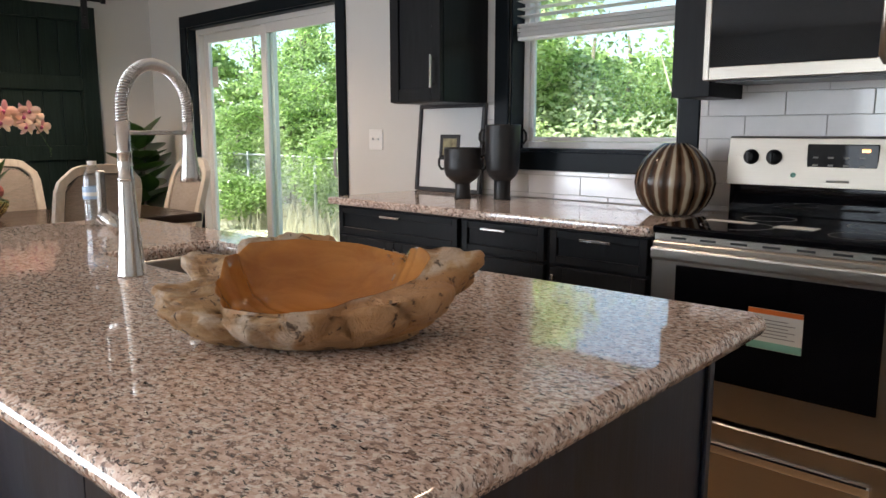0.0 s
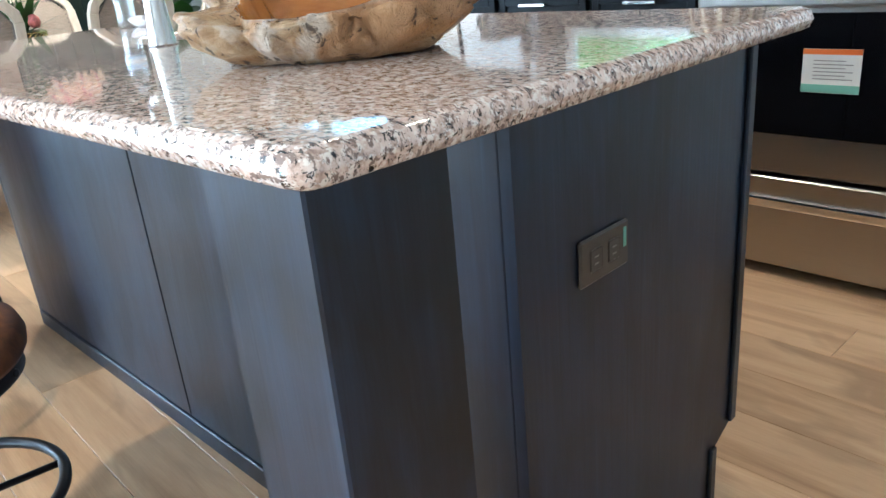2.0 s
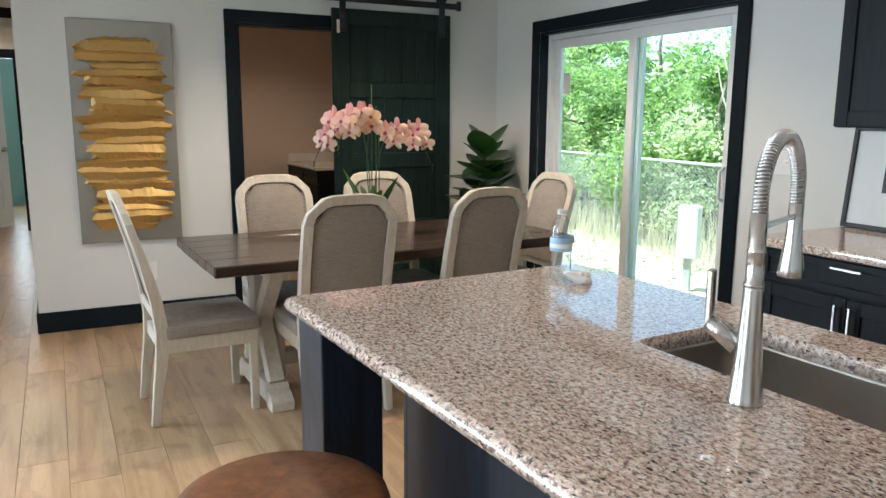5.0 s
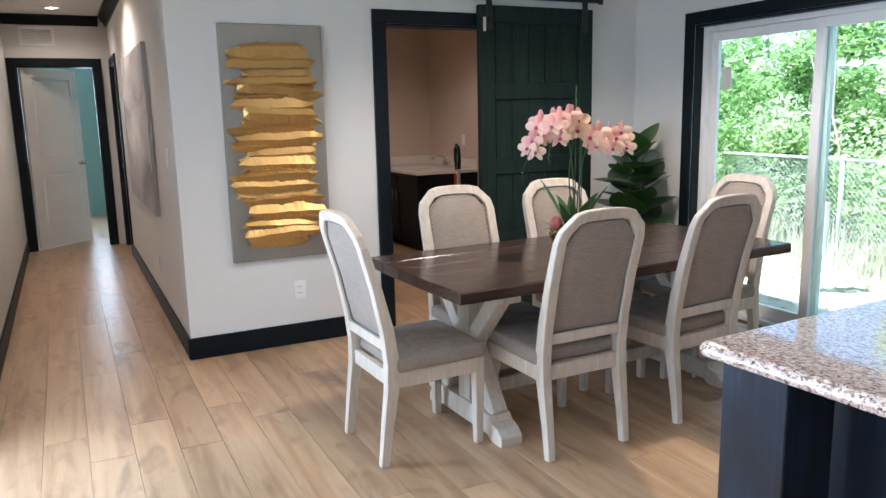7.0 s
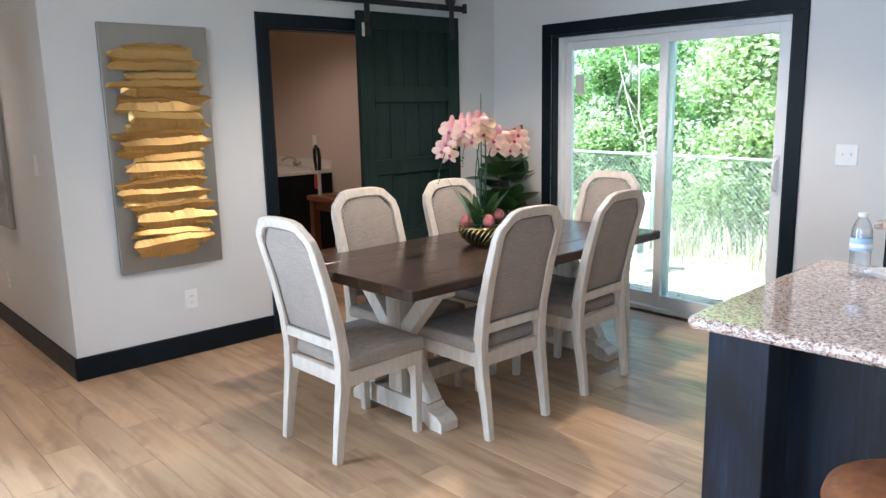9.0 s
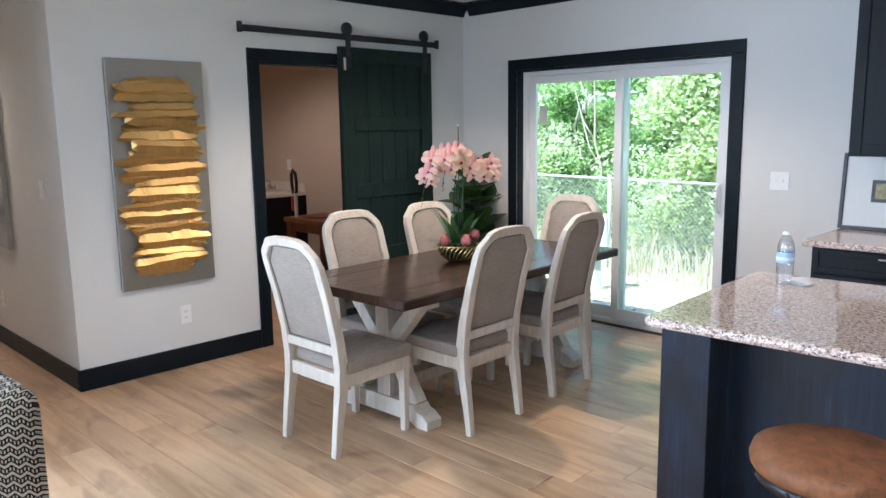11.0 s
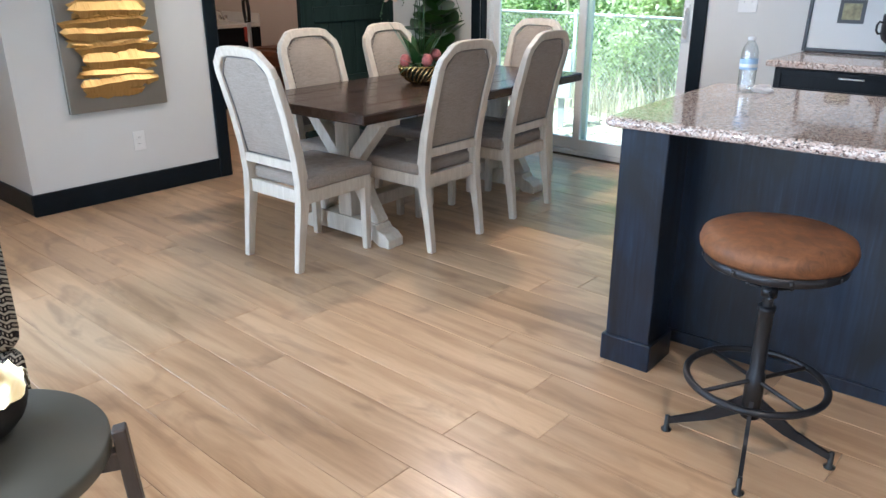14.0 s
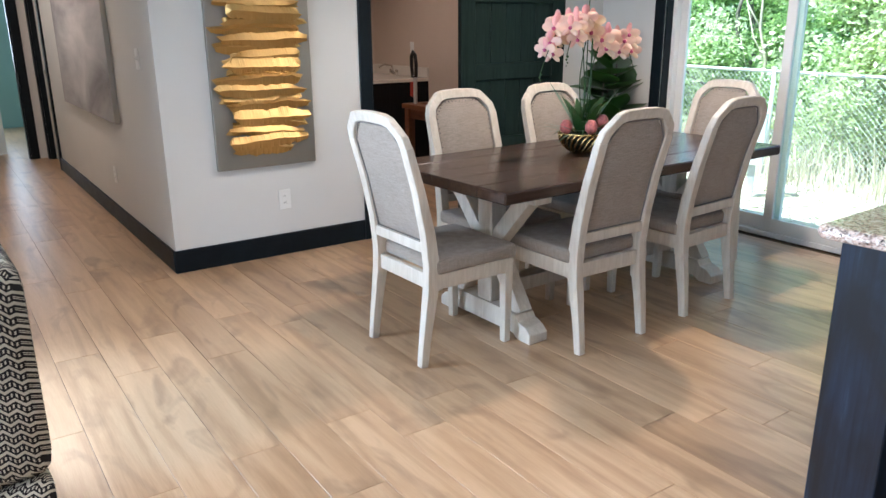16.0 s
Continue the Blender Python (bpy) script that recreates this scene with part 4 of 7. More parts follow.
# microwave
mw = thing("microwave", "stainless over-the-range microwave with black glass door", "microwave")
MX0, MX1, MF, MZ0, MZ1 = -1.048, -0.282, 2.735, 1.385, 1.812
part("body", boxes((MX0, MX1, MF + 0.03, NY - 0.002, MZ0, MZ1), bevel=0.003), BLACK_PLASTIC, mw)
part("door_frame", boxes((MX0, MX0 + 0.022, MF, MF + 0.03, MZ0, MZ1), (MX0 + 0.022, MX1, MF, MF + 0.03, MZ0, MZ0 + 0.042), (MX0 + 0.022, MX1, MF, MF + 0.03, MZ1 - 0.05, MZ1), bevel=0.002), STEEL, mw)
part("door_glass", boxes((MX0 + 0.022, MX1 - 0.18, MF + 0.004, MF + 0.03, MZ0 + 0.042, MZ1 - 0.05)), BLACK_GLASS, mw, "black glass door window")
part("control_panel", boxes((MX1 - 0.178, MX1, MF + 0.006, MF + 0.03, MZ0 + 0.042, MZ1 - 0.05)), BLACK_GLASS, mw)
b = bm_new()
tube(b, [(MX1 - 0.215, MF + 0.004, MZ0 + 0.03), (MX1 - 0.215, MF - 0.035, MZ0 + 0.045), (MX1 - 0.215, MF - 0.035, MZ1 - 0.06), (MX1 - 0.215, MF + 0.004, MZ1 - 0.045)], 0.011, 12)
part("handle", b, STEEL, mw, "dark brushed steel bar handle")
part("vent_grille", boxes((MX0 + 0.03, MX1 - 0.03, MF + 0.035, MF + 0.16, MZ0 - 0.006, MZ0)), BLACK_PLASTIC, mw)

# range
rg = thing("electric_range", "stainless electric range with black glass cooktop and oven door", "stove")
RX0, RX1, RF = -1.045, -0.285, 2.432
part("body", boxes((RX0, RX1, RF + 0.045, NY - 0.03, 0.03, 0.893), bevel=0.003), BLACK_PLASTIC, rg)
for x in (RX0 + 0.05, RX1 - 0.05):
    for y in (RF + 0.10, NY - 0.1):
        b = bm_new()
        lathe(b, [(0.0, 0), (0.018, 0), (0.015, 0.031), (0, 0.031)], 12, pose(x, y, 0))
        part("foot", b, BLACK_PLASTIC, rg)
cook = part("cooktop", boxes((RX0 - 0.006, RX1 + 0.006, RF + 0.006, NY - 0.09, 0.894, 0.918), bevel=0.006), BLACK_GLASS, rg, "black glass cooktop")
for x, y, r in ((RX0 + 0.20, RF + 0.17, 0.11), (RX0 + 0.56, RF + 0.17, 0.085), (RX0 + 0.20, RF + 0.44, 0.085), (RX0 + 0.56, RF + 0.44, 0.11)):
    b = bm_new()
    lathe(b, [(r - 0.002, 0.9182), (r, 0.9186), (r + 0.002, 0.9182)], 40, pose(x, y, 0), caps=False)
    part("burner_ring", b, INK, cook)
part("manual_sheet", boxes((RX0 + 0.30, RX0 + 0.42, RF + 0.20, RF + 0.27, 0.9185, 0.9195)), PAPER, cook, "paper leaflet")
part("manual_sheet", boxes((RX0 + 0.06, RX0 + 0.22, RF + 0.24, RF + 0.29, 0.9185, 0.9195)), PAPER, cook, "paper leaflet")
part("back_guard", boxes((RX0, RX1, 3.005, NY - 0.012, 0.918, 1.025), bevel=0.003), BLACK_GLASS, rg, "black lower back guard")
bk = bm_new()
prism(bk, [(2.965, 1.025), (NY - 0.012, 1.025), (NY - 0.012, 1.198), (2.995, 1.198), (2.985, 1.192)], RX0, RX1, "yzx", bevel=0.002)
panel = part("control_panel", bk, STEEL, rg, "brushed steel control panel")


def on_panel(u, z, d=0.0):
    return u, 2.965 + (z - 1.025) / 0.167 * 0.020 - d, z


def knob(u, z):
    b = bm_new()
    lathe(b, [(0, 0), (0.027, 0), (0.027, 0.006), (0.021, 0.009), (0.019, 0.026), (0.016, 0.029), (0, 0.029)], 24)
    box(b, -0.005, 0.005, -0.019, 0.019, 0.026, 0.036, 0.002)
    x, y, zz = on_panel(u, z)
    part("knob", b, BLACK_PLASTIC, panel, "black round burner knob", pose(x, y, zz, 90))


for u in (RX0 + 0.085, RX0 + 0.165, RX1 - 0.165, RX1 - 0.085):
    knob(u, 1.125)
x, y, z = on_panel(RX0 + 0.38, 1.12)
disp = part("display", boxes((RX0 + 0.275, RX0 + 0.495, y - 0.003, y + 0.006, 1.075, 1.172), bevel=0.003), BLACK_GLASS, panel, "black touch display")
part("clock", boxes((RX0 + 0.445, RX0 + 0.470, y - 0.0045, y - 0.002, 1.146, 1.156)), CLOCK_GLOW, disp, "lit orange clock digits")
for i in range(4):
    for j in range(2):
        part("key_mark", boxes((RX0 + 0.295 + i * 0.048, RX0 + 0.312 + i * 0.048, y - 0.0042, y - 0.002, 1.098 + j * 0.026, 1.104 + j * 0.026)), INK, disp)
b = bm_new()
lathe(b, [(0, 0), (0.009, 0), (0.009, 0.001), (0, 0.001)], 16)
part("sticker", b, MINT, panel, "round mint sticker", pose(*on_panel(RX0 + 0.235, 1.065, 0.0005), 90))
part("badge", boxes((RX0 + 0.345, RX0 + 0.415, 2.966, 2.972, 1.044, 1.052)), INK, panel, "plain maker's badge")
door = part("oven_door", boxes((RX0, RX1, RF, RF + 0.045, 0.335, 0.870), bevel=0.005), STEEL, rg, "brushed steel oven door")
part("door_window", boxes((RX0 + 0.085, RX1 - 0.085, RF - 0.003, RF + 0.004, 0.455, 0.800), bevel=0.002), BLACK_GLASS, door, "black glass oven window")
part("vent_strip", boxes((RX0 + 0.004, RX1 - 0.004, RF + 0.01, RF + 0.045, 0.872, 0.893)), STEEL, rg)
for i in range(7):
    part("vent_slot", boxes((RX0 + 0.06 + i * 0.095, RX0 + 0.11 + i * 0.095, RF + 0.008, RF + 0.011, 0.879, 0.886)), BLACK_PLASTIC, rg)
b = bm_new()
hx0, hx1 = RX0 + 0.02, RX1 - 0.02
box(b, hx0, hx1, RF - 0.052, RF - 0.030, 0.818, 0.858, 0.009, seg=3)
for x in (hx0 + 0.03, hx1 - 0.03):
    box(b, x - 0.015, x + 0.015, RF - 0.034, RF, 0.826, 0.850, 0.003)
part("oven_handle", b, STEEL, door, "wide brushed steel handle")
lab = part("warning_label", boxes((-0.724, -0.569, RF - 0.0045, RF - 0.0022, 0.585, 0.705)), PAPER, door, "paper warning label with an orange band")
part("orange_band", boxes((-0.724, -0.569, RF - 0.0058, RF - 0.004, 0.690, 0.7045)), ORANGE, lab)
part("green_foot", boxes((-0.724, -0.569, RF - 0.0056, RF - 0.004, 0.586, 0.608)), MINT, lab)
for i in range(6):
    part("text_line", boxes((-0.694, -0.589 - 0.02 * (i % 2), RF - 0.0056, RF - 0.004, 0.622 + i * 0.010, 0.6245 + i * 0.010)), INK, lab)
dr = part("drawer", boxes((RX0, RX1, RF, RF + 0.045, 0.035, 0.322), bevel=0.005), STEEL, rg, "brushed steel storage drawer")
b = bm_new()
box(b, RX0 + 0.05, RX1 - 0.08, RF - 0.018, RF + 0.004, 0.228, 0.262, 0.008, seg=2)
part("drawer_handle", b, CHROME, dr, "long polished drawer pull")


# ---- ornaments on the worktop ----
def picture():
    p = thing("framed_picture", "charcoal framed print with wide white mat leaning on the wall", "picture", m=pose(-2.555, NY - 0.056, 0.9065, -5.5, 0, -1.0))
    w, h, t = 0.235, 0.450, 0.02
    part("frame", boxes((-w, -w + t, -0.012, 0.012, 0, h), (w - t, w, -0.012, 0.012, 0, h), (-w + t, w - t, -0.012, 0.012, 0, t), (-w + t, w - t, -0.012, 0.012, h - t, h), bevel=0.002), GREY_FRAME, p)
    part("mat", boxes((-w + t, w - t, 0.0, 0.006, t, h - t)), MAT_BOARD, p, "white mat board")
    part("inner_frame", boxes((-0.07, -0.05, -0.004, 0.0, 0.165, 0.295), (0.05, 0.07, -0.004, 0.0, 0.165, 0.295), (-0.05, 0.05, -0.004, 0.0, 0.165, 0.185), (-0.05, 0.05, -0.004, 0.0, 0.275, 0.295)), GREY_FRAME, p)
    part("print", boxes((-0.05, 0.05, -0.002, 0.0, 0.185, 0.275)), PRINT, p, "small ochre print")


picture()


def ribbed(profile, step=0.006, amp=0.0014):
    out = []
    for (r0, z0), (r1, z1) in zip(profile, profile[1:]):
        n = max(1, int(abs(z1 - z0) / step))
        for i in range(n):
            f = i / n
            out.append((r0 + (r1 - r0) * f + (amp if i % 2 else 0), z0 + (z1 - z0) * f))
    return out + [profile[-1]]


def ear(b, r, z, s):
    pts = [(s * (r - 0.004), 0, z + 0.028), (s * (r + 0.016), 0, z + 0.032), (s * (r + 0.026), 0, z + 0.014), (s * (r + 0.026), 0, z - 0.012), (s * (r + 0.014), 0, z - 0.03), (s * (r - 0.004), 0, z - 0.026)]
    tube(b, pts, 0.006, 8)


v = thing("footed_bowl_vase", "matte black ribbed ceramic footed vase with a round cup", "vase", m=pose(-2.250, 2.850, 0.9055, 0, 0, 30))
b = bm_new()
lathe(b, ribbed([(0.040, 0), (0.036, 0.02), (0.034, 0.07), (0.055, 0.085), (0.078, 0.105), (0.088, 0.135), (0.087, 0.190), (0.087, 0.235)]) + [(0.083, 0.236), (0.080, 0.19), (0.070, 0.12), (0, 0.09)], 40)
part("body", b, BLACK_CERAMIC, v)
for s in (-1, 1):
    b = bm_new()
    ear(b, 0.088, 0.165, s)
    part("handle", b, BLACK_CERAMIC, v)
v = thing("tall_footed_vase", "tall matte black ribbed ceramic vase with ear handles", "vase", m=pose(-2.080, 2.935, 0.9055, 0, 0, 42))
b = bm_new()
lathe(b, ribbed([(0.040, 0), (0.037, 0.02), (0.037, 0.085), (0.060, 0.105), (0.075, 0.135), (0.079, 0.18), (0.082, 0.34)]) + [(0.078, 0.341), (0.075, 0.2), (0.06, 0.13), (0, 0.11)], 40)
part("body", b, BLACK_CERAMIC, v)
for s in (-1, 1):
    b = bm_new()
    ear(b, 0.080, 0.285, s)
    part("handle", b, BLACK_CERAMIC, v)


def melon_vase():
    bm = bm_new()
    seg, prof = 136, [(0.055, 0), (0.085, 0.006), (0.118, 0.035), (0.141, 0.08), (0.148, 0.12), (0.141, 0.16), (0.118, 0.205), (0.085, 0.240), (0.058, 0.258), (0.045, 0.266), (0.040, 0.264), (0.038, 0.25)]
    rings = []
    for r, z in prof:
        k = 0.045 * max(0, min(1, (r - 0.05) / 0.06))
        rings.append([bm.verts.new(((r * (1 - k * abs(math.sin(8.5 * a)) ** 6)) * math.cos(a), (r * (1 - k * abs(math.sin(8.5 * a)) ** 6)) * math.sin(a), z)) for a in (2 * math.pi * i / seg for i in range(seg))])
    for a, c in zip(rings, rings[1:]):
        for i in range(seg):
            bm.faces.new((a[i], a[(i + 1) % seg], c[(i + 1) % seg], c[i])).smooth = True
    bm.faces.new(rings[0])
    bm.faces.new(rings[-1])
    return bm


one("melon_vase", melon_vase(), VASE_GLAZE, "round ribbed vase with brown and cream striped glaze", "vase", m=pose(-1.205, 2.885, 0.9055))
b = bm_new()
prism(b, [(-0.02, 0), (0.03, 0), (0.042, 0.05), (0.03, 0.11), (-0.01, 0.135), (-0.04, 0.10), (-0.045, 0.04)], -0.012, 0.012, "xzy", bevel=0.004)
one("wooden_bookend", b, GOLD_WIRE, "rounded brass-coloured ornament behind the striped vase", "ornament", m=pose(-1.335, 3.03, 0.9055, 0, 0, -15))


# ---- wall plates ----
def plate(name, label, category, w, h, m, kind):
    p = thing(name, label, category, m=m)
    part("cover", boxes((-w / 2, w / 2, -0.006, 0, -h / 2, h / 2), bevel=0.002), PLATE, p)
    if kind == "switch":
        n = 2 if w > 0.1 else 1
        for i in range(n):
            x = (i - (n - 1) / 2) * 0.046
            b = bm_new()
            box(b, x - 0.005, x + 0.005, -0.017, -0.004, -0.004, 0.010, 0.0015)
            part("toggle", b, PLATE, p)
    else:
        for z in (-0.02, 0.02):
            s = part("socket", boxes((-0.017, 0.017, -0.008, -0.005, z - 0.014, z + 0.014), bevel=0.003), PLATE, p)
            for x in (-0.006, 0.006):
                part("slot", boxes((x - 0.0012, x + 0.0012, -0.0086, -0.0075, z - 0.004, z + 0.005)), BLACK_PLASTIC, s)
    return p


plate("light_switch", "white double light switch plate", "light switch", 0.118, 0.118, pose(-3.166, NY, 1.170), "switch")
plate("light_switch", "white single light switch plate in the hall", "light switch", 0.072, 0.118, pose(-6.28, HALL_N, 1.20), "switch")
plate("wall_outlet", "white wall outlet below the gold artwork", "outlet", 0.078, 0.122, pose(WX, 0.420, 0.350, 0, 0, 90), "outlet")
plate("wall_outlet", "white wall outlet in the hall", "outlet", 0.072, 0.118, pose(-7.35, HALL_N, 0.36), "outlet")
plate("wall_outlet", "white wall outlet on the tile backsplash", "outlet", 0.072, 0.118, pose(-1.40, NY - 0.011, 1.0), "outlet")
plate("wall_outlet", "white wall outlet near the dining corner", "outlet", 0.072, 0.118, pose(-2.80, NY, 0.35), "outlet")
plate("light_switch", "white light switch plate in the utility room", "light switch", 0.072, 0.118, pose(-8.586, NY - 0.06, 1.145), "switch")

# ---- island ----
ISLE = pose(-1.459, 0.984, 0, 0, 0, 2.4)


def at_isle(ob):
    ob.matrix_basis = ISLE
    return ob


island = at_isle(thing("kitchen_island", "blue-black stained wooden kitchen island with corner posts", "kitchen island"))
BX0, BX1, BY0, BY1 = -1.040, 1.072, -0.190, 0.425   # body in the island's own frame
HX0, HX1, HY0, HY1 = -0.378, 0.378, 0.038, 0.362    # sink opening
part("back_panel", boxes((BX0 + 0.02, BX1 - 0.018, BY0, BY0 + 0.02, 0.0, 0.868)), ISLAND_WOOD, island)
for a, b_ in ((-1.020, 0.016), (0.022, 1.052)):
    part("panel", boxes((a, b_, BY0 - 0.006, BY0 - 0.0005, 0.052, 0.866), bevel=0.0012), ISLAND_WOOD, island)
part("base_strip", boxes((BX0 + 0.02, BX1 - 0.02, BY0 - 0.013, BY0 - 0.0005, 0.0, 0.052), bevel=0.003), ISLAND_WOOD, island)
for s, x in ((1, BX1), (-1, BX0)):
    e = bm_new()
    prism(e, [(BY0 - 0.006, 0), (BY1 - 0.075, 0), (BY1 - 0.075, 0.11), (BY1, 0.145), (BY1, 0.868), (BY0 - 0.006, 0.868)], x - 0.018 * s if s > 0 else x, x if s > 0 else x + 0.018, "yzx")
    part("end_panel", e, ISLAND_WOOD, island)
    q = boxes((min(x, x + 0.008 * s), max(x, x + 0.008 * s), BY1 - 0.022, BY1, 0.145, 0.866), (min(x, x + 0.008 * s), max(x, x + 0.008 * s), BY1 - 0.095, BY1 - 0.075, 0.0, 0.12), bevel=0.002)
    part("edge_bead", q, ISLAND_WOOD, island)
part("front_carcass", boxes((BX0 + 0.02, BX1 - 0.02, BY1 - 0.03, BY1 - 0.022, 0.11, 0.868), (BX0 + 0.02, BX1 - 0.02, BY1 - 0.09, BY1 - 0.08, 0.0, 0.11)), ISLAND_WOOD, island)
for i in range(4):
    w = (BX1 - BX0 - 0.05) / 4
    bm = boxes((BX0 + 0.025 + i * w + 0.003, BX0 + 0.025 + (i + 1) * w - 0.003, BY1 - 0.022, BY1, 0.12, 0.86), bevel=0.002)
    part("door", bm, ISLAND_WOOD, island)
for x0, x1, y0, y1 in ((-1.088, -0.920, -0.486, -0.318), (0.938, 1.106, -0.492, -0.324)):
    post = part("post", boxes((x0, x1, y0, y1, 0.0, 0.868), bevel=0.003), ISLAND_WOOD, island)
    part("plinth", boxes((x0 - 0.012, x1 + 0.012, y0 - 0.012, y1 + 0.012, 0.0, 0.105), bevel=0.004), ISLAND_WOOD, post)
out = part("island_outlet", boxes((BX1, BX1 + 0.007, -0.078, 0.036, 0.611, 0.677), bevel=0.003), BRONZE, island, "bronze-brown outlet cover")
for y in (-0.044, -0.002):
    s = part("socket", boxes((BX1 + 0.006, BX1 + 0.0085, y - 0.014, y + 0.014, 0.628, 0.660), bevel=0.002), BRONZE, out)
    for z in (0.639, 0.649):
        part("slot", boxes((BX1 + 0.0083, BX1 + 0.009, y - 0.005, y + 0.004, z - 0.001, z + 0.001)), INK, s)
part("status_sticker", boxes((BX1 + 0.0072, BX1 + 0.008, 0.021, 0.028, 0.640, 0.668)), MINT, out)

top = at_isle(one("island_top", slab("island_top", -1.150, 1.140, -0.515, 0.515, 0.868, 0.905, hole=(HX0, HX1, HY0, HY1, 0.035)), GRANITE, "polished speckled granite island top with sink cutout", "worktop"))

sink = at_isle(thing("sink", "undermount stainless steel kitchen sink in the island", "sink"))
b = bm_new()
lv = [(0.03, 0.8675), (-0.012, 0.8675), (-0.014, 0.86), (0.0, 0.70), (0.02, 0.672), (0.07, 0.664)]
rings = []
for d, z in lv:
    x0, x1, y0, y1, r = HX0 - 0.004 + d if d > -1 else 0, HX1 + 0.004 - d, HY0 - 0.004 + d, HY1 + 0.004 - d, 0.04
    if z > 0.867 and d > 0:
        x0, x1, y0, y1 = HX0 - 0.03, HX1 + 0.03, HY0 - 0.03, HY1 + 0.03
    elif z > 0.8:
        x0, x1, y0, y1 = HX0 + 0.002, HX1 - 0.002, HY0 + 0.002, HY1 - 0.002
    pts = []
    for cx, cy, a0 in ((x1 - r, y1 - r, 0), (x0 + r, y1 - r, 90), (x0 + r, y0 + r, 180), (x1 - r, y0 + r, 270)):
        pts += [b.verts.new((cx + r * math.cos(radians(a0 + 18 * i)), cy + r * math.sin(radians(a0 + 18 * i)), z)) for i in range(6)]
    rings.append(pts)
for p, q in zip(rings, rings[1:]):
    for i in range(len(p)):
        b.faces.new((p[i], p[(i + 1) % len(p)], q[(i + 1) % len(p)], q[i])).smooth = True
b.faces.new(rings[-1])
part("basin", b, STEEL_SINK, sink)
b = bm_new()
lathe(b, [(0, 0), (0.045, 0), (0.05, 0.004), (0.052, 0.0), (0.03, -0.004), (0, -0.004)], 24, pose(0.0, 0.20, 0.669))
part("drain", b, CHROME, sink, "round steel drain")


def faucet():
    f = thing("kitchen_faucet", "brushed nickel pull-down faucet with exposed spring neck", "faucet", m=pose(-1.472, 0.934, 0.9055, 0, 0, 111.6))
    b = bm_new()
    lathe(b, [(0, 0), (0.031, 0), (0.031, 0.003), (0.029, 0.010), (0.0235, 0.075), (0.0190, 0.135), (0.0165, 0.20), (0.0165, 0.206)], 32)
    lathe(b, [(0.0175, 0.206), (0.0175, 0.210), (0.0150, 0.212), (0.0150, 0.262), (0.0165, 0.264), (0.0145, 0.268), (0.0145, 0.330), (0.0, 0.330)], 32)
    part("body", b, NICKEL, f)
    path = []
    R, z0 = 0.100, 0.325
    for i in range(9):
        path.append((0, 0, z0 + 0.030 * i / 8))
    for i in range(1, 33):
        a = math.pi * i / 32
        path.append((R - R * math.cos(a), 0, z0 + 0.030 + R * 0.98 * math.sin(a)))
    for i in range(1, 7):
        path.append((2 * R, 0, z0 + 0.030 - 0.030 * i / 6))
    b = bm_new()
    tube(b, path, 0.0075, 10)
    part("hose", b, STEEL_SINK, f, "grey inner hose")
    fine, turns = [], 62
    P = [Vector(p) for p in path]
    L = [0]
    for p, q in zip(P, P[1:]):
        L.append(L[-1] + (q - p).length)
    steps = turns * 10
    for i in range(steps + 1):
        s = L[-1] * i / steps
        k = max(j for j in range(len(L)) if L[j] <= s + 1e-9)
        k = min(k, len(P) - 2)
        t = (s - L[k]) / (L[k + 1] - L[k])
        c = P[k].lerp(P[k + 1], t)
        d = (P[k + 1] - P[k]).normalized()
        u, w = Vector((0, 1, 0)), d.cross(Vector((0, 1, 0)))
        a = 2 * math.pi * turns * i / steps
        fine.append(c + 0.0118 * (math.cos(a) * u + math.sin(a) * w))
    b = bm_new()
    tube(b, fine, 0.0023, 6)
    part("spring", b, CHROME, f, "coiled steel spring")
    b = bm_new()
    lathe(b, [(0.0, 0.330), (0.0135, 0.330), (0.0135, 0.295), (0.0155, 0.262), (0.0220, 0.210), (0.0240, 0.193), (0.0225, 0.190), (0.017, 0.192), (0, 0.198)], 28, pose(2 * R, 0, 0))
    part("spray_head", b, NICKEL, f)
    part("docking_arm", boxes((0.0, 2 * R, -0.005, 0.005, 0.300, 0.310), bevel=0.002), NICKEL, f)
    b = bm_new()
    tube(b, [(0, 0.02, 0.095), (0, 0.052, 0.118), (0, 0.072, 0.130)], [0.016, 0.0165, 0.015], 16)
    part("valve", b, NICKEL, f)
    b = bm_new()
    box(b, -0.0095, 0.0095, 0.066, 0.078, 0.125, 0.225, 0.003)
    part("lever", b, NICKEL, f)


faucet()


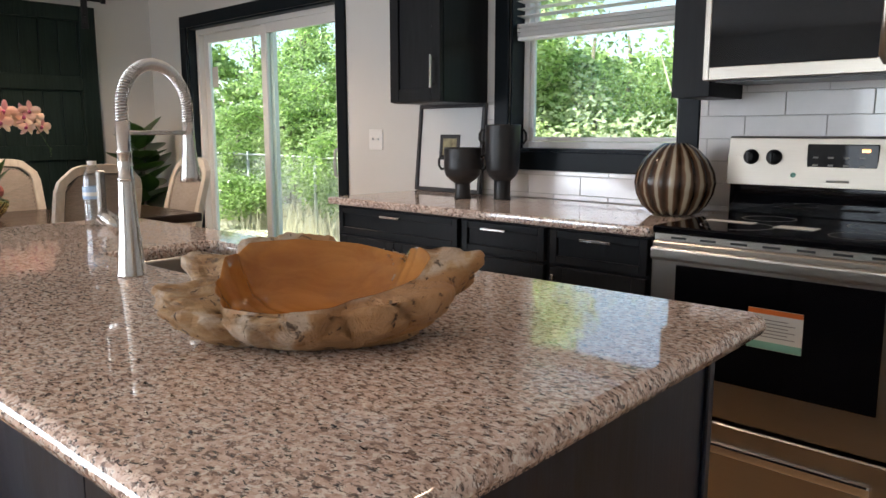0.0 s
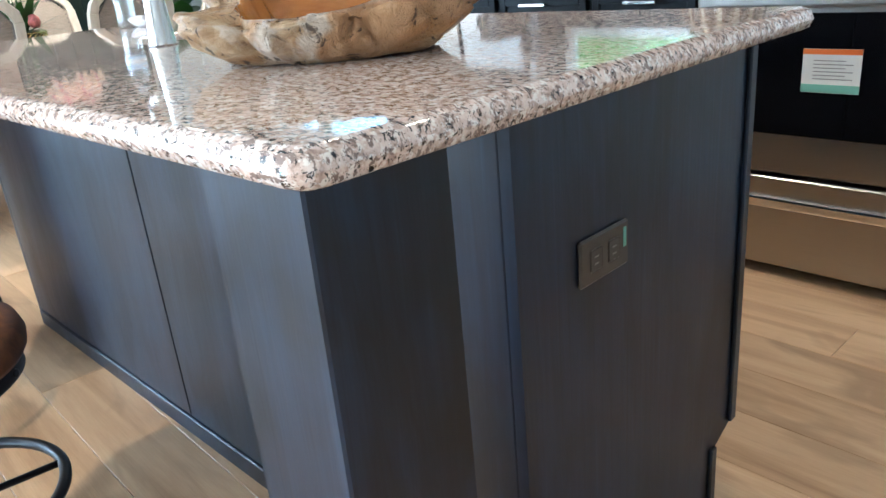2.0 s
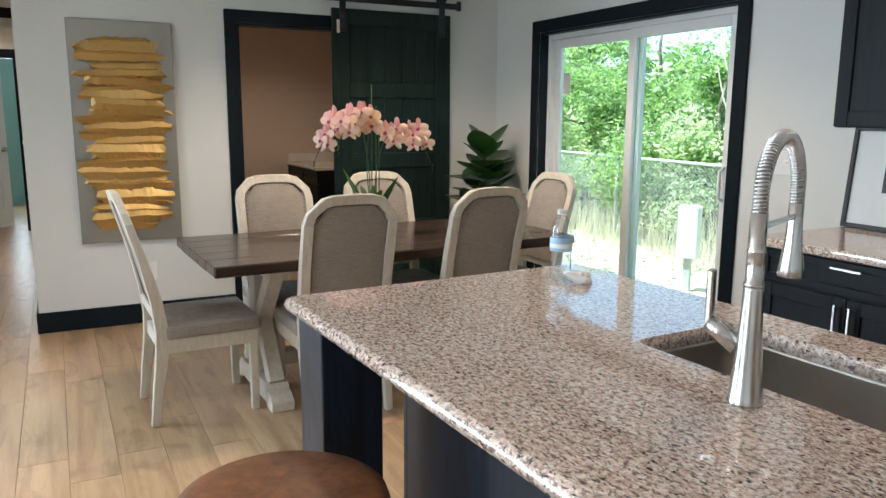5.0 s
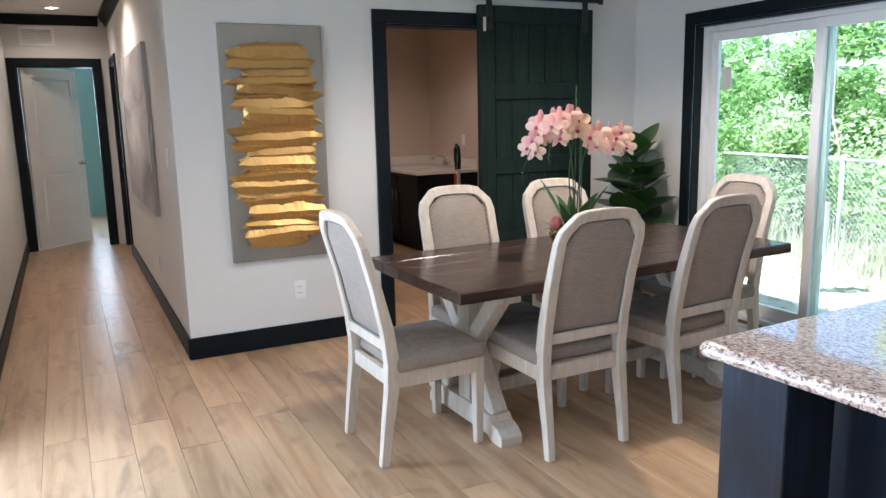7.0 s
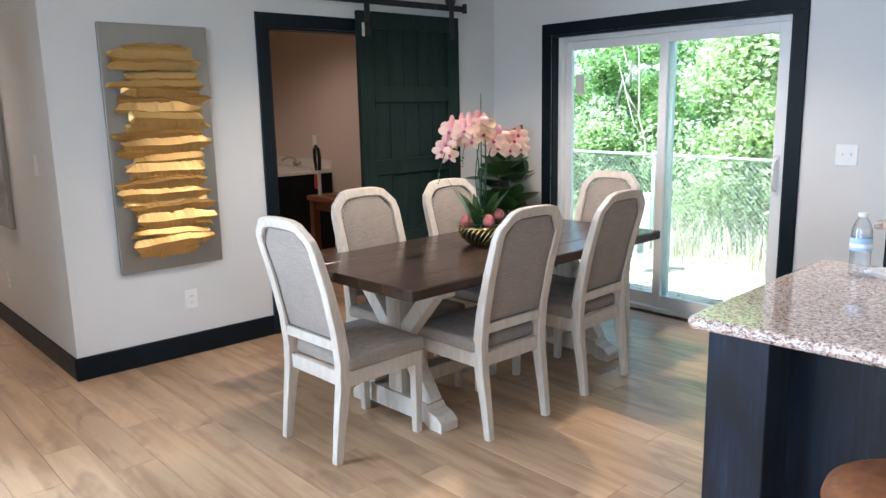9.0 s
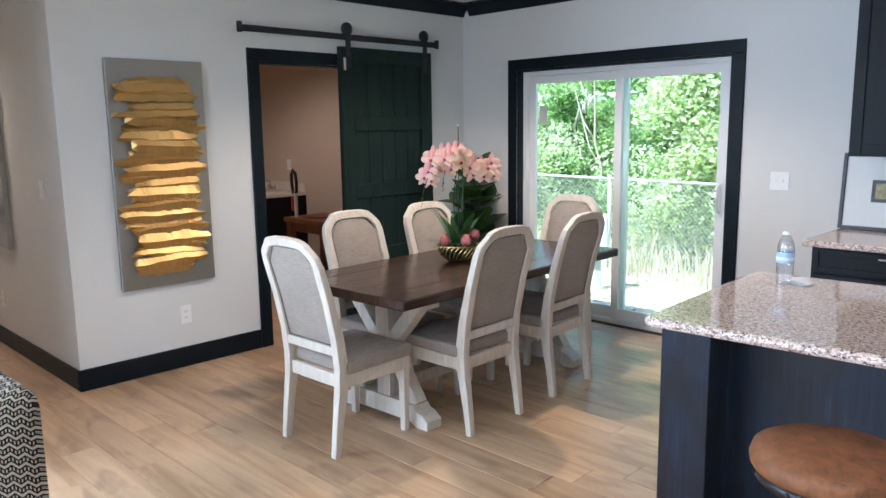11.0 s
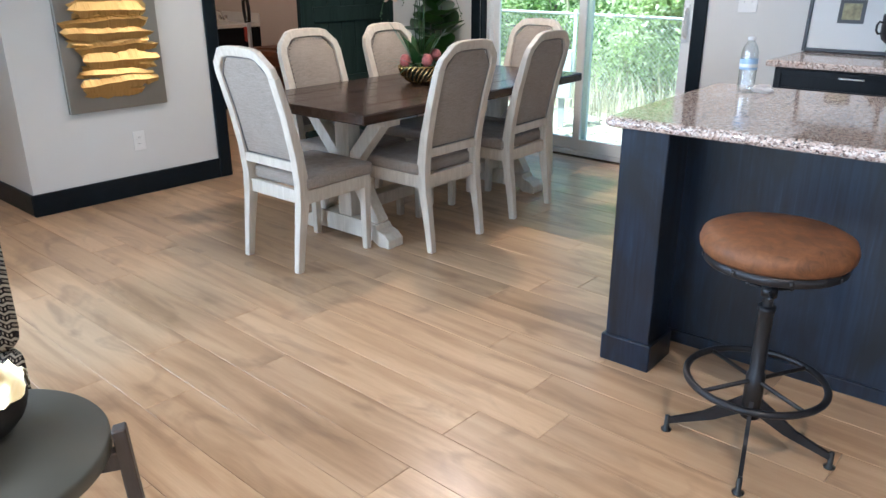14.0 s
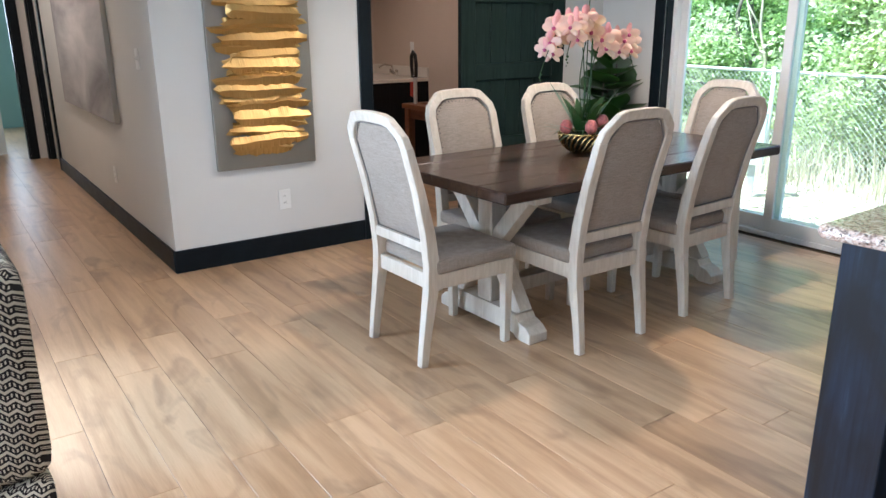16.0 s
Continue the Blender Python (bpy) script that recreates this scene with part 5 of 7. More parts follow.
def bottle():
    f = thing("water_bottle", "clear plastic water bottle with blue label on the island", "bottle", m=pose(-2.420, 1.232, 0.9055))
    b = bm_new()
    prof = [(0, 0.004), (0.022, 0.0), (0.030, 0.003), (0.0325, 0.012), (0.0315, 0.025), (0.0325, 0.035), (0.0315, 0.048), (0.0325, 0.060), (0.0315, 0.072), (0.0325, 0.084), (0.0325, 0.135), (0.031, 0.145), (0.0325, 0.155), (0.024, 0.180), (0.0135, 0.195), (0.0125, 0.205)]
    inner = [(max(0, r - 0.0008), z + 0.0006) for r, z in prof[::-1]]
    lathe(b, prof + inner, 28, caps=False)
    part("shell", b, BOTTLE_PLASTIC, f)
    b = bm_new()
    lathe(b, [(0.0330, 0.090), (0.0334, 0.091), (0.0334, 0.130), (0.0330, 0.131)], 28, caps=False)
    part("label", b, LABEL_BLUE, f, "blue and white paper label")
    b = bm_new()
    lathe(b, [(0.0338, 0.100), (0.0342, 0.101), (0.0342, 0.112), (0.0338, 0.113)], 28, caps=False)
    part("label_band", b, PLATE, f)
    b = bm_new()
    lathe(b, [(0, 0.213), (0.0135, 0.213), (0.0145, 0.211), (0.0145, 0.201), (0.0135, 0.200), (0, 0.2)], 24)
    part("cap", b, PLATE, f, "white screw cap")


bottle()


def crumple():
    bm = bm_new()
    bmesh.ops.create_icosphere(bm, subdivisions=3, radius=0.03)
    for v in bm.verts:
        n = noise.noise(v.co * 45) * 0.5 + noise.noise(v.co * 110) * 0.25
        v.co = v.co * (1 + n)
        v.co.z = v.co.z * 0.6 + 0.016
        v.co.x *= 1.35
        v.co.z = max(v.co.z, 0)
    return bm


one("crumpled_tissue", crumple(), TISSUE, "crumpled white paper tissue beside the water bottle", "tissue", m=pose(-2.362, 1.262, 0.9055, 0, 0, 40))


def root_bowl():
    """A bowl carved from a root: chunky ragged lobes outside and a polished hollow."""
    f = thing("root_wood_bowl", "large carved teak root bowl with rough outside on the island", "bowl", m=pose(-0.802, 0.922, 0.9055, 0, 0, 44))
    n, seed = 216, Vector((3.1, 7.7, 1.2))
    # angle, outer reach, rim height, hollow's reach
    KEYS = [(0, 1.03, 0.120, 0.76), (25, 1.04, 0.128, 0.76), (38, 0.96, 0.122, 0.80), (48, 0.90, 0.104, 0.86), (75, 0.96, 0.120, 0.88), (105, 1.00, 0.128, 0.88), (128, 1.02, 0.126, 0.86),
            (136, 0.96, 0.108, 0.84), (146, 1.02, 0.116, 0.68), (166, 1.00, 0.116, 0.62), (174, 0.97, 0.086, 0.62), (200, 1.04, 0.084, 0.62), (225, 1.02, 0.076, 0.70), (238, 0.95, 0.070, 0.82),
            (262, 0.94, 0.068, 0.86), (284, 0.97, 0.074, 0.82), (296, 1.00, 0.080, 0.72), (325, 1.03, 0.088, 0.68), (346, 1.00, 0.094, 0.70), (360, 1.03, 0.120, 0.76)]

    # angle, width and depth of the clefts between the lobes
    CLEFTS = [(44, 9, 0.15), (137, 8, 0.13), (171, 9, 0.20), (204, 6, 0.10), (236, 10, 0.13), (291, 8, 0.19), (316, 5, 0.08), (345, 9, 0.17)]

    def cleft(a):
        d = math.degrees(a) % 360
        return sum(k * math.exp(-(((d - c + 180) % 360 - 180) / w) ** 2) for c, w, k in CLEFTS)

    def key(a, c):
        d = math.degrees(a) % 360
        for p, q in zip(KEYS, KEYS[1:]):
            if p[0] <= d <= q[0]:
                t = (d - p[0]) / (q[0] - p[0])
                return p[c] + (q[c] - p[c]) * t
        return KEYS[0][c]
    A, B = 0.234, 0.174
    bo, bi = bm_new(), bm_new()
    outer = []
    levels = [(0.56, 0.0), (0.64, 0.03), (0.69, 0.09), (0.73, 0.15), (0.77, 0.21), (0.81, 0.28), (0.845, 0.35), (0.875, 0.42), (0.90, 0.49), (0.925, 0.56), (0.948, 0.63), (0.967, 0.70), (0.983, 0.77), (0.995, 0.84), (1.005, 0.91), (0.995, 0.96), (0.975, 0.995), (0.0, 1.0), (0.5, 1.0), (1.0, 0.985)]
    top_ring = len(levels) - 3
    for li, (k, h) in enumerate(levels):
        ring = []
        for i in range(n):
            a = 2 * math.pi * i / n
            top = key(a, 2) * (0.99 - (0.5 * cleft(a) if li < len(levels) - 1 else 0))
            if li < top_ring:
                r = k * key(a, 1) * (1.03 - cleft(a) * (0.45 + 0.55 * h))
            else:
                o, w = 0.95 * key(a, 1) * (1.03 - cleft(a)), key(a, 3)
                o = max(o, w + 0.03)
                r = o + (w - o) * {0: 0.12, 1: 0.55, 2: 1.0}[li - top_ring]
            v = Vector((math.cos(a) * A * r, math.sin(a) * B * r, top * h))
            if li > 0:
                q = Vector((v.x, v.y, v.z * 1.3)) * 10.5 + seed + 0.25 * noise.noise_vector(v * 14)
                dist, cells = noise.voronoi(q)
                seam = max(0.0, 1 - (dist[1] - dist[0]) / 0.16)
                d = 0.030 * noise.noise(cells[0] * 3.7) - 0.012 * seam * seam - 0.002 + 0.010 * noise.noise(v * 18 + seed) + 0.009 * noise.noise(v * 46 + seed) + 0.005 * noise.noise(v * 105 + seed)
                d *= min(1.0, 0.35 + li / 8)
                if li < top_ring:
                    v.x += d * math.cos(a)
                    v.y += d * math.sin(a)
                if li in (top_ring, top_ring + 1):
                    v.z += 0.8 * d - 0.002
                elif 2 < li < top_ring:
                    v.z += 0.30 * d
            v.z = max(0.0, v.z + 0.010 * (1 - h) * max(0.0, noise.noise(Vector((math.cos(a) * 1.7, math.sin(a) * 1.7, 4)))))
            ring.append(bo.verts.new(v))
        outer.append(ring)
    for p, q in zip(outer, outer[1:]):
        for i in range(n):
            bo.faces.new((p[i], p[(i + 1) % n], q[(i + 1) % n], q[i])).smooth = True
    bo.faces.new(outer[0])
    part("rough_shell", bo, ROOT_WOOD, f, "pale weathered rough root outside")
    inner = []
    for k, h in ((1.005, 0.99), (0.985, 0.985), (0.93, 0.76), (0.80, 0.45), (0.58, 0.27), (0.28, 0.20)):
        ring = []
        for i in range(n):
            a = 2 * math.pi * i / n
            w = key(a, 3)
            w = w + (0.74 - w) * (1 - k)
            ring.append(bi.verts.new((math.cos(a) * A * w * k, math.sin(a) * B * w * k, 0.99 * (key(a, 2) * h if k > 0.9 else key(a, 2) * h * 0.5 + 0.1 * h * 0.5))))
        inner.append(ring)
    for p, q in zip(inner, inner[1:]):
        for i in range(n):
            bi.faces.new((p[i], p[(i + 1) % n], q[(i + 1) % n], q[i])).smooth = True
    c = bi.verts.new((0, 0, 0.019))
    for i in range(n):
        bi.faces.new((inner[-1][i], inner[-1][(i + 1) % n], c)).smooth = True
    part("polished_hollow", bi, TEAK, f, "polished honey-orange teak hollow")


root_bowl()


# ---- dining table ----
TX0, TX1, TY0, TY1, TZ = -0.4525, 0.4525, -0.970, 0.970, 0.750
table = thing("dining_table", "trestle dining table with dark walnut top and cream base", "table", m=pose(-4.314, 1.424, 0, 0, 0, 1.75))
nb = 5
for i in range(nb):
    w = (TX1 - TX0) / nb
    bm = bm_new()
    box(bm, TX0 + i * w + 0.0006, TX0 + (i + 1) * w - 0.0006, TY0, TY1, TZ - 0.050, TZ, 0.003 if 0 < i < nb - 1 else 0.006)
    part("top_board", bm, WALNUT, table)
tcx = (TX0 + TX1) / 2
for ty in (-0.655, 0.690):
    bm = bm_new()
    prism(bm, [(-0.335, 0), (-0.335, 0.045), (-0.30, 0.075), (-0.25, 0.085), (-0.24, 0.115), (-0.18, 0.12), (0.18, 0.12), (0.24, 0.115), (0.25, 0.085), (0.30, 0.075), (0.335, 0.045), (0.335, 0), (0.25, 0), (0.22, 0.03), (-0.22, 0.03), (-0.25, 0)], ty - 0.055, ty + 0.055, "xzy", bevel=0.004)
    bmesh.ops.translate(bm, vec=(tcx, 0, 0), verts=bm.verts)
    part("foot", bm, CREAM_WOOD, table)
    part("upright", boxes((tcx - 0.05, tcx + 0.05, ty - 0.045, ty + 0.045, 0.12, 0.64), bevel=0.004), CREAM_WOOD, table)
    part("top_beam", boxes((tcx - 0.34, tcx + 0.34, ty - 0.05, ty + 0.05, 0.64, TZ - 0.051), bevel=0.005), CREAM_WOOD, table)
    for s in (-1, 1):
        for z0, z1, x0, x1 in ((0.40, 0.66, 0.03, 0.26), (0.40, 0.11, 0.03, 0.22)):
            bm = bm_new()
            d = Vector((s * (x1 - x0), 0, z1 - z0))
            a = math.atan2(d.z, d.x)
            box(bm, 0, d.length, ty - 0.036, ty + 0.036, -0.036, 0.036, 0.003)
            bmesh.ops.transform(bm, matrix=Matrix.Translation((tcx + s * x0, 0, z0)) @ Matrix.Rotation(-a, 4, "Y"), verts=bm.verts)
            part("brace", bm, CREAM_WOOD, table)
part("stretcher", boxes((tcx - 0.045, tcx + 0.045, -0.61, 0.645, 0.13, 0.20), bevel=0.004), CREAM_WOOD, table)


# ---- dining chairs ----
def sweep_bar(bm, pts, w, d, wdir=Vector((1, 0, 0))):
    """A rectangular bar along pts in the y-z plane, w wide along x, d deep."""
    pts = [Vector(p) for p in pts]
    ring = []
    for i, p in enumerate(pts):
        t = (pts[min(i + 1, len(pts) - 1)] - pts[max(i - 1, 0)]).normalized()
        n = t.cross(wdir).normalized()
        ww = w[i] if isinstance(w, (list, tuple)) else w
        dd = d[i] if isinstance(d, (list, tuple)) else d
        ring.append([bm.verts.new(p + wdir * (a * ww / 2) + n * (c * dd / 2)) for a, c in ((-1, -1), (1, -1), (1, 1), (-1, 1))])
    for p, q in zip(ring, ring[1:]):
        for i in range(4):
            bm.faces.new((p[i], p[(i + 1) % 4], q[(i + 1) % 4], q[i]))
    bm.faces.new(ring[0])
    bm.faces.new(ring[-1])


def dining_chair():
    """Faces +y; its back feet stand at y = 0."""
    c = thing("dining_chair", "cream-painted dining chair with grey linen seat and back", "chair", "chairs round the dining table")
    H, W = 1.060, 0.225
    for s in (-1, 1):
        bm = bm_new()
        x = s * (W - 0.028)
        sweep_bar(bm, [(x, 0.0, 0.0), (x, 0.018, 0.15), (x, 0.045, 0.33), (x, 0.050, 0.44), (x, 0.032, 0.58), (x, -0.010, 0.76), (x, -0.060, 0.93)], [0.034, 0.038, 0.045, 0.046, 0.046, 0.046, 0.046], [0.036, 0.042, 0.054, 0.056, 0.050, 0.040, 0.034])
        bmesh.ops.bevel(bm, geom=[e for e in bm.edges], offset=0.003, segments=1, affect="EDGES")
        part("back_leg", bm, CREAM_WOOD, c)
        bm = bm_new()
        sweep_bar(bm, [(x * 0.99, 0.455, 0.0), (x, 0.455, 0.40)], [0.034, 0.046], [0.034, 0.046])
        bmesh.ops.bevel(bm, geom=[e for e in bm.edges], offset=0.003, segments=1, affect="EDGES")
        part("front_leg", bm, CREAM_WOOD, c)
        part("side_rail", boxes((s * (W - 0.016) - 0.011, s * (W - 0.016) + 0.011, 0.055, 0.435, 0.335, 0.40), bevel=0.002), CREAM_WOOD, c)
    part("front_rail", boxes((-W + 0.05, W - 0.05, 0.452, 0.474, 0.335, 0.40), bevel=0.002), CREAM_WOOD, c)
    part("back_rail", boxes((-W + 0.05, W - 0.05, 0.035, 0.060, 0.335, 0.40), bevel=0.002), CREAM_WOOD, c)
    bm = bm_new()
    box(bm, -W - 0.005, W + 0.005, 0.062, 0.490, 0.40, 0.462, 0.020, seg=3)
    for v in bm.verts:
        if v.co.z > 0.43:
            u = 1 - (v.co.x / W) ** 2
            t = 1 - ((v.co.y - 0.276) / 0.215) ** 2
            v.co.z += 0.014 * max(0, u) * max(0, t)
    part("seat", smooth(bm), LINEN, c, "grey linen padded seat")
    # arched back: a clipped-corner crown over the stiles

    def lean(z):
        return -0.010 - 0.050 * (z - 0.76) / 0.17
    crownpts = [(-W + 0.005, 0.925), (-W + 0.018, 0.975), (-W + 0.085, 1.040), (-W + 0.13, 1.052), (0, H - 0.004), (W - 0.13, 1.052), (W - 0.085, 1.040), (W - 0.018, 0.975), (W - 0.005, 0.925)]
    inner = [(-W + 0.052, 0.925), (-W + 0.060, 0.958), (-W + 0.105, 1.000), (-W + 0.14, 1.008), (0, 1.010), (W - 0.14, 1.008), (W - 0.105, 1.000), (W - 0.060, 0.958), (W - 0.052, 0.925)]
    bm = bm_new()
    rows = []
    for (x, z), (u, w) in zip(crownpts, inner):
        rows.append([bm.verts.new((x, lean(z) - 0.018, z)), bm.verts.new((x, lean(z) + 0.018, z)), bm.verts.new((u, lean(w) + 0.018, w)), bm.verts.new((u, lean(w) - 0.018, w))])
    for p, q in zip(rows, rows[1:]):
        for i in range(4):
            bm.faces.new((p[i], p[(i + 1) % 4], q[(i + 1) % 4], q[i]))
    bm.faces.new(rows[0])
    bm.faces.new(rows[-1])
    bmesh.ops.bevel(bm, geom=[e for e in bm.edges], offset=0.004, segments=1, affect="EDGES")
    part("crest_rail", bm, CREAM_WOOD, c)
    bm = bm_new()
    sweep_bar(bm, [(-W + 0.05, 0.030, 0.515), (W - 0.05, 0.030, 0.515)], 0.042, 0.026, Vector((0, 0, 1)))
    part("lower_back_rail", bm, CREAM_WOOD, c)

    def back_pad(off, sign, bulge):
        bm = bm_new()
        cols, grid = 10, []
        for j in range(13):
            z = 0.535 + (1.006 - 0.535) * j / 12
            half = W - 0.050
            if z > 0.93:
                half -= min(0.09, (z - 0.93) * 1.05)
            yy = (0.030 + (z - 0.515) * -0.16) if z < 0.76 else lean(z)
            if z < 0.76:
                yy = 0.046 + (-0.010 - 0.046) * (z - 0.515) / 0.245
            row = []
            for i in range(cols + 1):
                u = -1 + 2 * i / cols
                k = (1 - u ** 4) * (1 - ((z - 0.77) / 0.25) ** 4)
                row.append(bm.verts.new((u * half, yy + sign * (off + bulge * max(0, k)), z)))
            grid.append(row)
        for p, q in zip(grid, grid[1:]):
            for i in range(cols):
                bm.faces.new((p[i], p[i + 1], q[i + 1], q[i])).smooth = True
        return bm
    part("back_cushion", back_pad(0.006, 1, 0.022), LINEN, c, "grey linen back cushion")
    part("back_lining", back_pad(0.005, -1, 0.007), LINEN, c, "grey linen outside back")
    bm = bm_new()
    pts = [(-W + 0.054, 0.028, 0.54), (-W + 0.054, -0.018, 0.76), (-W + 0.054, lean(0.92) - 0.008, 0.92), (-W + 0.108, lean(0.997) - 0.008, 0.997), (-W + 0.14, lean(1.004) - 0.008, 1.004), (W - 0.14, lean(1.004) - 0.008, 1.004), (W - 0.108, lean(0.997) - 0.008, 0.997), (W - 0.054, lean(0.92) - 0.008, 0.92), (W - 0.054, -0.018, 0.76), (W - 0.054, 0.028, 0.54)]
    tube(bm, pts, 0.0035, 6, closed=True)
    part("piping", bm, PIPING, c, "darker taupe piping")
    bm = bm_new()
    edge = [(-W + 0.062, z) for z in (0.56 + 0.0235 * i for i in range(16))] + [(-W + 0.068 + 0.011 * i, 0.935 + 0.0145 * i) for i in range(4)] + [(-W + 0.125 + 0.0222 * i, 0.994) for i in range(10)]
    for x, z in edge + [(-x, z) for x, z in edge]:
        yy = lean(z) if z > 0.76 else 0.046 + (-0.010 - 0.046) * (z - 0.515) / 0.245
        bmesh.ops.create_cone(bm, cap_ends=True, segments=6, radius1=0.0035, radius2=0.0018, depth=0.003, matrix=Matrix.Translation((x, yy + 0.0125, z)) @ Matrix.Rotation(-math.pi / 2, 4, "X"))
    part("nailheads", bm, IRON, c, "small dark nailhead trim")
    return c


chair = dining_chair()
chair.matrix_basis = pose(-4.250, 0.212, 0, 0, 0, 1.6)
for x, y, rz in ((-3.765, 1.040, 90.5), (-3.802, 1.770, 93.5), (-4.800, 1.003, -90), (-4.800, 1.642, -89), (-4.395, 2.545, 181)):
    copy_thing(chair, pose(x, y, 0, 0, 0, rz))

# ---- orchid centrepiece ----
OC = (-4.365, 1.405)
orchid = thing("orchid_arrangement", "pink orchids and protea in a pierced gold bowl on the table", "plant", m=pose(OC[0], OC[1], TZ + 0.001))
b = bm_new()
ribs = 26
for i in range(ribs):
    a = 2 * math.pi * i / ribs
    tw = 0.16
    pts = [(r * math.cos(a + t * tw), r * math.sin(a + t * tw), z) for t, (r, z) in enumerate(((0.045, 0.004), (0.075, 0.014), (0.105, 0.042), (0.120, 0.075), (0.122, 0.098)))]
    tube(b, pts, 0.0055, 6)
part("ribs", b, GOLD_WIRE, orchid)
b = bm_new()
for r, z, t in ((0.045, 0.005, 0.005), (0.122, 0.099, 0.0055)):
    tube(b, [(r * math.cos(2 * math.pi * i / 40), r * math.sin(2 * math.pi * i / 40), z) for i in range(40)], t, 8, closed=True)
part("rim", b, GOLD_WIRE, orchid)
b = bm_new()
lathe(b, [(0, 0.008), (0.06, 0.012), (0.095, 0.04), (0.110, 0.075), (0.10, 0.088), (0.05, 0.098), (0, 0.10)], 24)
part("moss", b, SOIL, orchid, "dark moss filling")


def blade(bm, base, direction, length, width, droop, fold=0.15, n=8, tip=0.0):
    """A long leaf that bends over."""
    d = Vector(direction).normalized()
    side = d.cross(Vector((0, 0, 1)))
    side = side.normalized() if side.length > 1e-4 else Vector((1, 0, 0))
    rows = []
    for i in range(n + 1):
        t = i / n
        p = Vector(base) + d * (length * t) + Vector((0, 0, -droop * t * t))
        w = width * (math.sin(math.pi * min(1, 0.12 + 0.88 * t) ** 0.75) ** 0.8 if t < 1 else 0.02) + 0.0008
        rows.append([bm.verts.new(p - side * w), bm.verts.new(p - Vector((0, 0, fold * w))), bm.verts.new(p + side * w)])
    for p, q in zip(rows, rows[1:]):
        for i in (0, 1):
            bm.faces.new((p[i], p[i + 1], q[i + 1], q[i])).smooth = True


rnd = random.Random(5)
for i in range(13):
    a = 2.4 * i + rnd.uniform(-0.2, 0.2)
    e = rnd.uniform(0.55, 2.4) if i % 3 else rnd.uniform(1.6, 3.2)
    bm = bm_new()
    blade(bm, (0.02 * math.cos(a), 0.02 * math.sin(a), 0.095), (math.cos(a), math.sin(a), e), rnd.uniform(0.20, 0.33), rnd.uniform(0.020, 0.034) if i % 3 else 0.026, rnd.uniform(0.02, 0.13))
    part("leaf", bm, ORCHID_LEAF, orchid)
for i in range(22):
    a = i * 0.61
    bm = bm_new()
    blade(bm, (0.05 * math.cos(a), 0.05 * math.sin(a), 0.095), (math.cos(a), math.sin(a), rnd.uniform(0.2, 0.9)), rnd.uniform(0.14, 0.22), 0.0075, rnd.uniform(0.03, 0.10), n=6)
    part("grass_blade", bm, ORCHID_LEAF, orchid)


def flower(bm_p, bm_c, centre, facing, size):
    """Five petals and a lip round a centre."""
    f = Vector(facing).normalized()
    u = f.cross(Vector((0, 0, 1))).normalized()
    w = u.cross(f)
    c = Vector(centre)
    for k, (ang, ln, wd) in enumerate(((90, 1.0, 0.52), (8, 1.0, 0.85), (172, 1.0, 0.85), (-48, 0.95, 0.48), (228, 0.95, 0.48))):
        a = radians(ang)
        d = u * math.cos(a) + w * math.sin(a)
        s = f.cross(d)
        ring, mid = [], []
        for i in range(9):
            t = -1 + 2 * i / 8
            ph = math.pi * (i / 8)
            ring.append(bm_p.verts.new(c + d * size * ln * (0.10 + 0.9 * math.sin(ph) ** 0.6) + s * (-math.cos(ph)) * size * wd * 0.5 + f * size * (0.10 * math.sin(ph) - 0.15 * t * t)))
        q = bm_p.verts.new(c + f * size * 0.02)
        h = bm_p.verts.new(c + d * size * ln * 0.55 + f * size * 0.14)
        for i in range(8):
            bm_p.faces.new((h, ring[i], ring[i + 1])).smooth = True
        bm_p.faces.new((q, ring[0], h)).smooth = True
        bm_p.faces.new((q, h, ring[8])).smooth = True
    m = Matrix.Translation(c + f * size * 0.15 - w * size * 0.08)
    r = bmesh.ops.create_icosphere(bm_c, subdivisions=1, radius=size * 0.19, matrix=m)


def spray(pts, flowers, rs):
    """One flower stem with its blooms, buds at its tip."""
    P = [Vector(p) for p in pts]
    curve = []
    n = 22
    for i in range(n + 1):
        t = i / n * (len(P) - 1)
        k = min(int(t), len(P) - 2)
        f = t - k
        p0, p1, p2, p3 = P[max(0, k - 1)], P[k], P[k + 1], P[min(len(P) - 1, k + 2)]
        curve.append(0.5 * ((2 * p1) + (p2 - p0) * f + (2 * p0 - 5 * p1 + 4 * p2 - p3) * f * f + (3 * p1 - p0 - 3 * p2 + p3) * f ** 3))
    bm = bm_new()
    tube(bm, curve, [0.0032 - 0.0016 * i / n for i in range(n + 1)], 7)
    st = part("stem", bm, ORCHID_LEAF, orchid)
    first = int(n * 0.50)
    for i in range(flowers):
        p = curve[min(n, first + int((n - first - 3) * i / max(1, flowers - 1)))]
        bp, bc = bm_new(), bm_new()
        side = (-1) ** i
        flower(bp, bc, p + Vector((rs.uniform(-0.03, 0.03), side * 0.026, rs.uniform(-0.035, 0.025))), (0.9 + rs.uniform(-0.4, 0.3), -0.75 + 0.5 * side * rs.random(), rs.uniform(-0.15, 0.3)), 0.066 - 0.014 * i / flowers)
        fl = part("flower", bp, PETAL, st, "pink and cream orchid bloom")
        part("lip", bc, PETAL_CORE, fl)
    bm = bm_new()
    for i in range(4):
        bmesh.ops.create_icosphere(bm, subdivisions=1, radius=0.0065 - 0.001 * i, matrix=Matrix.Translation(curve[n] + Vector((0.004 * (-1) ** i, 0.003, -0.014 * i))))
    part("buds", smooth(bm), ORCHID_LEAF, st)


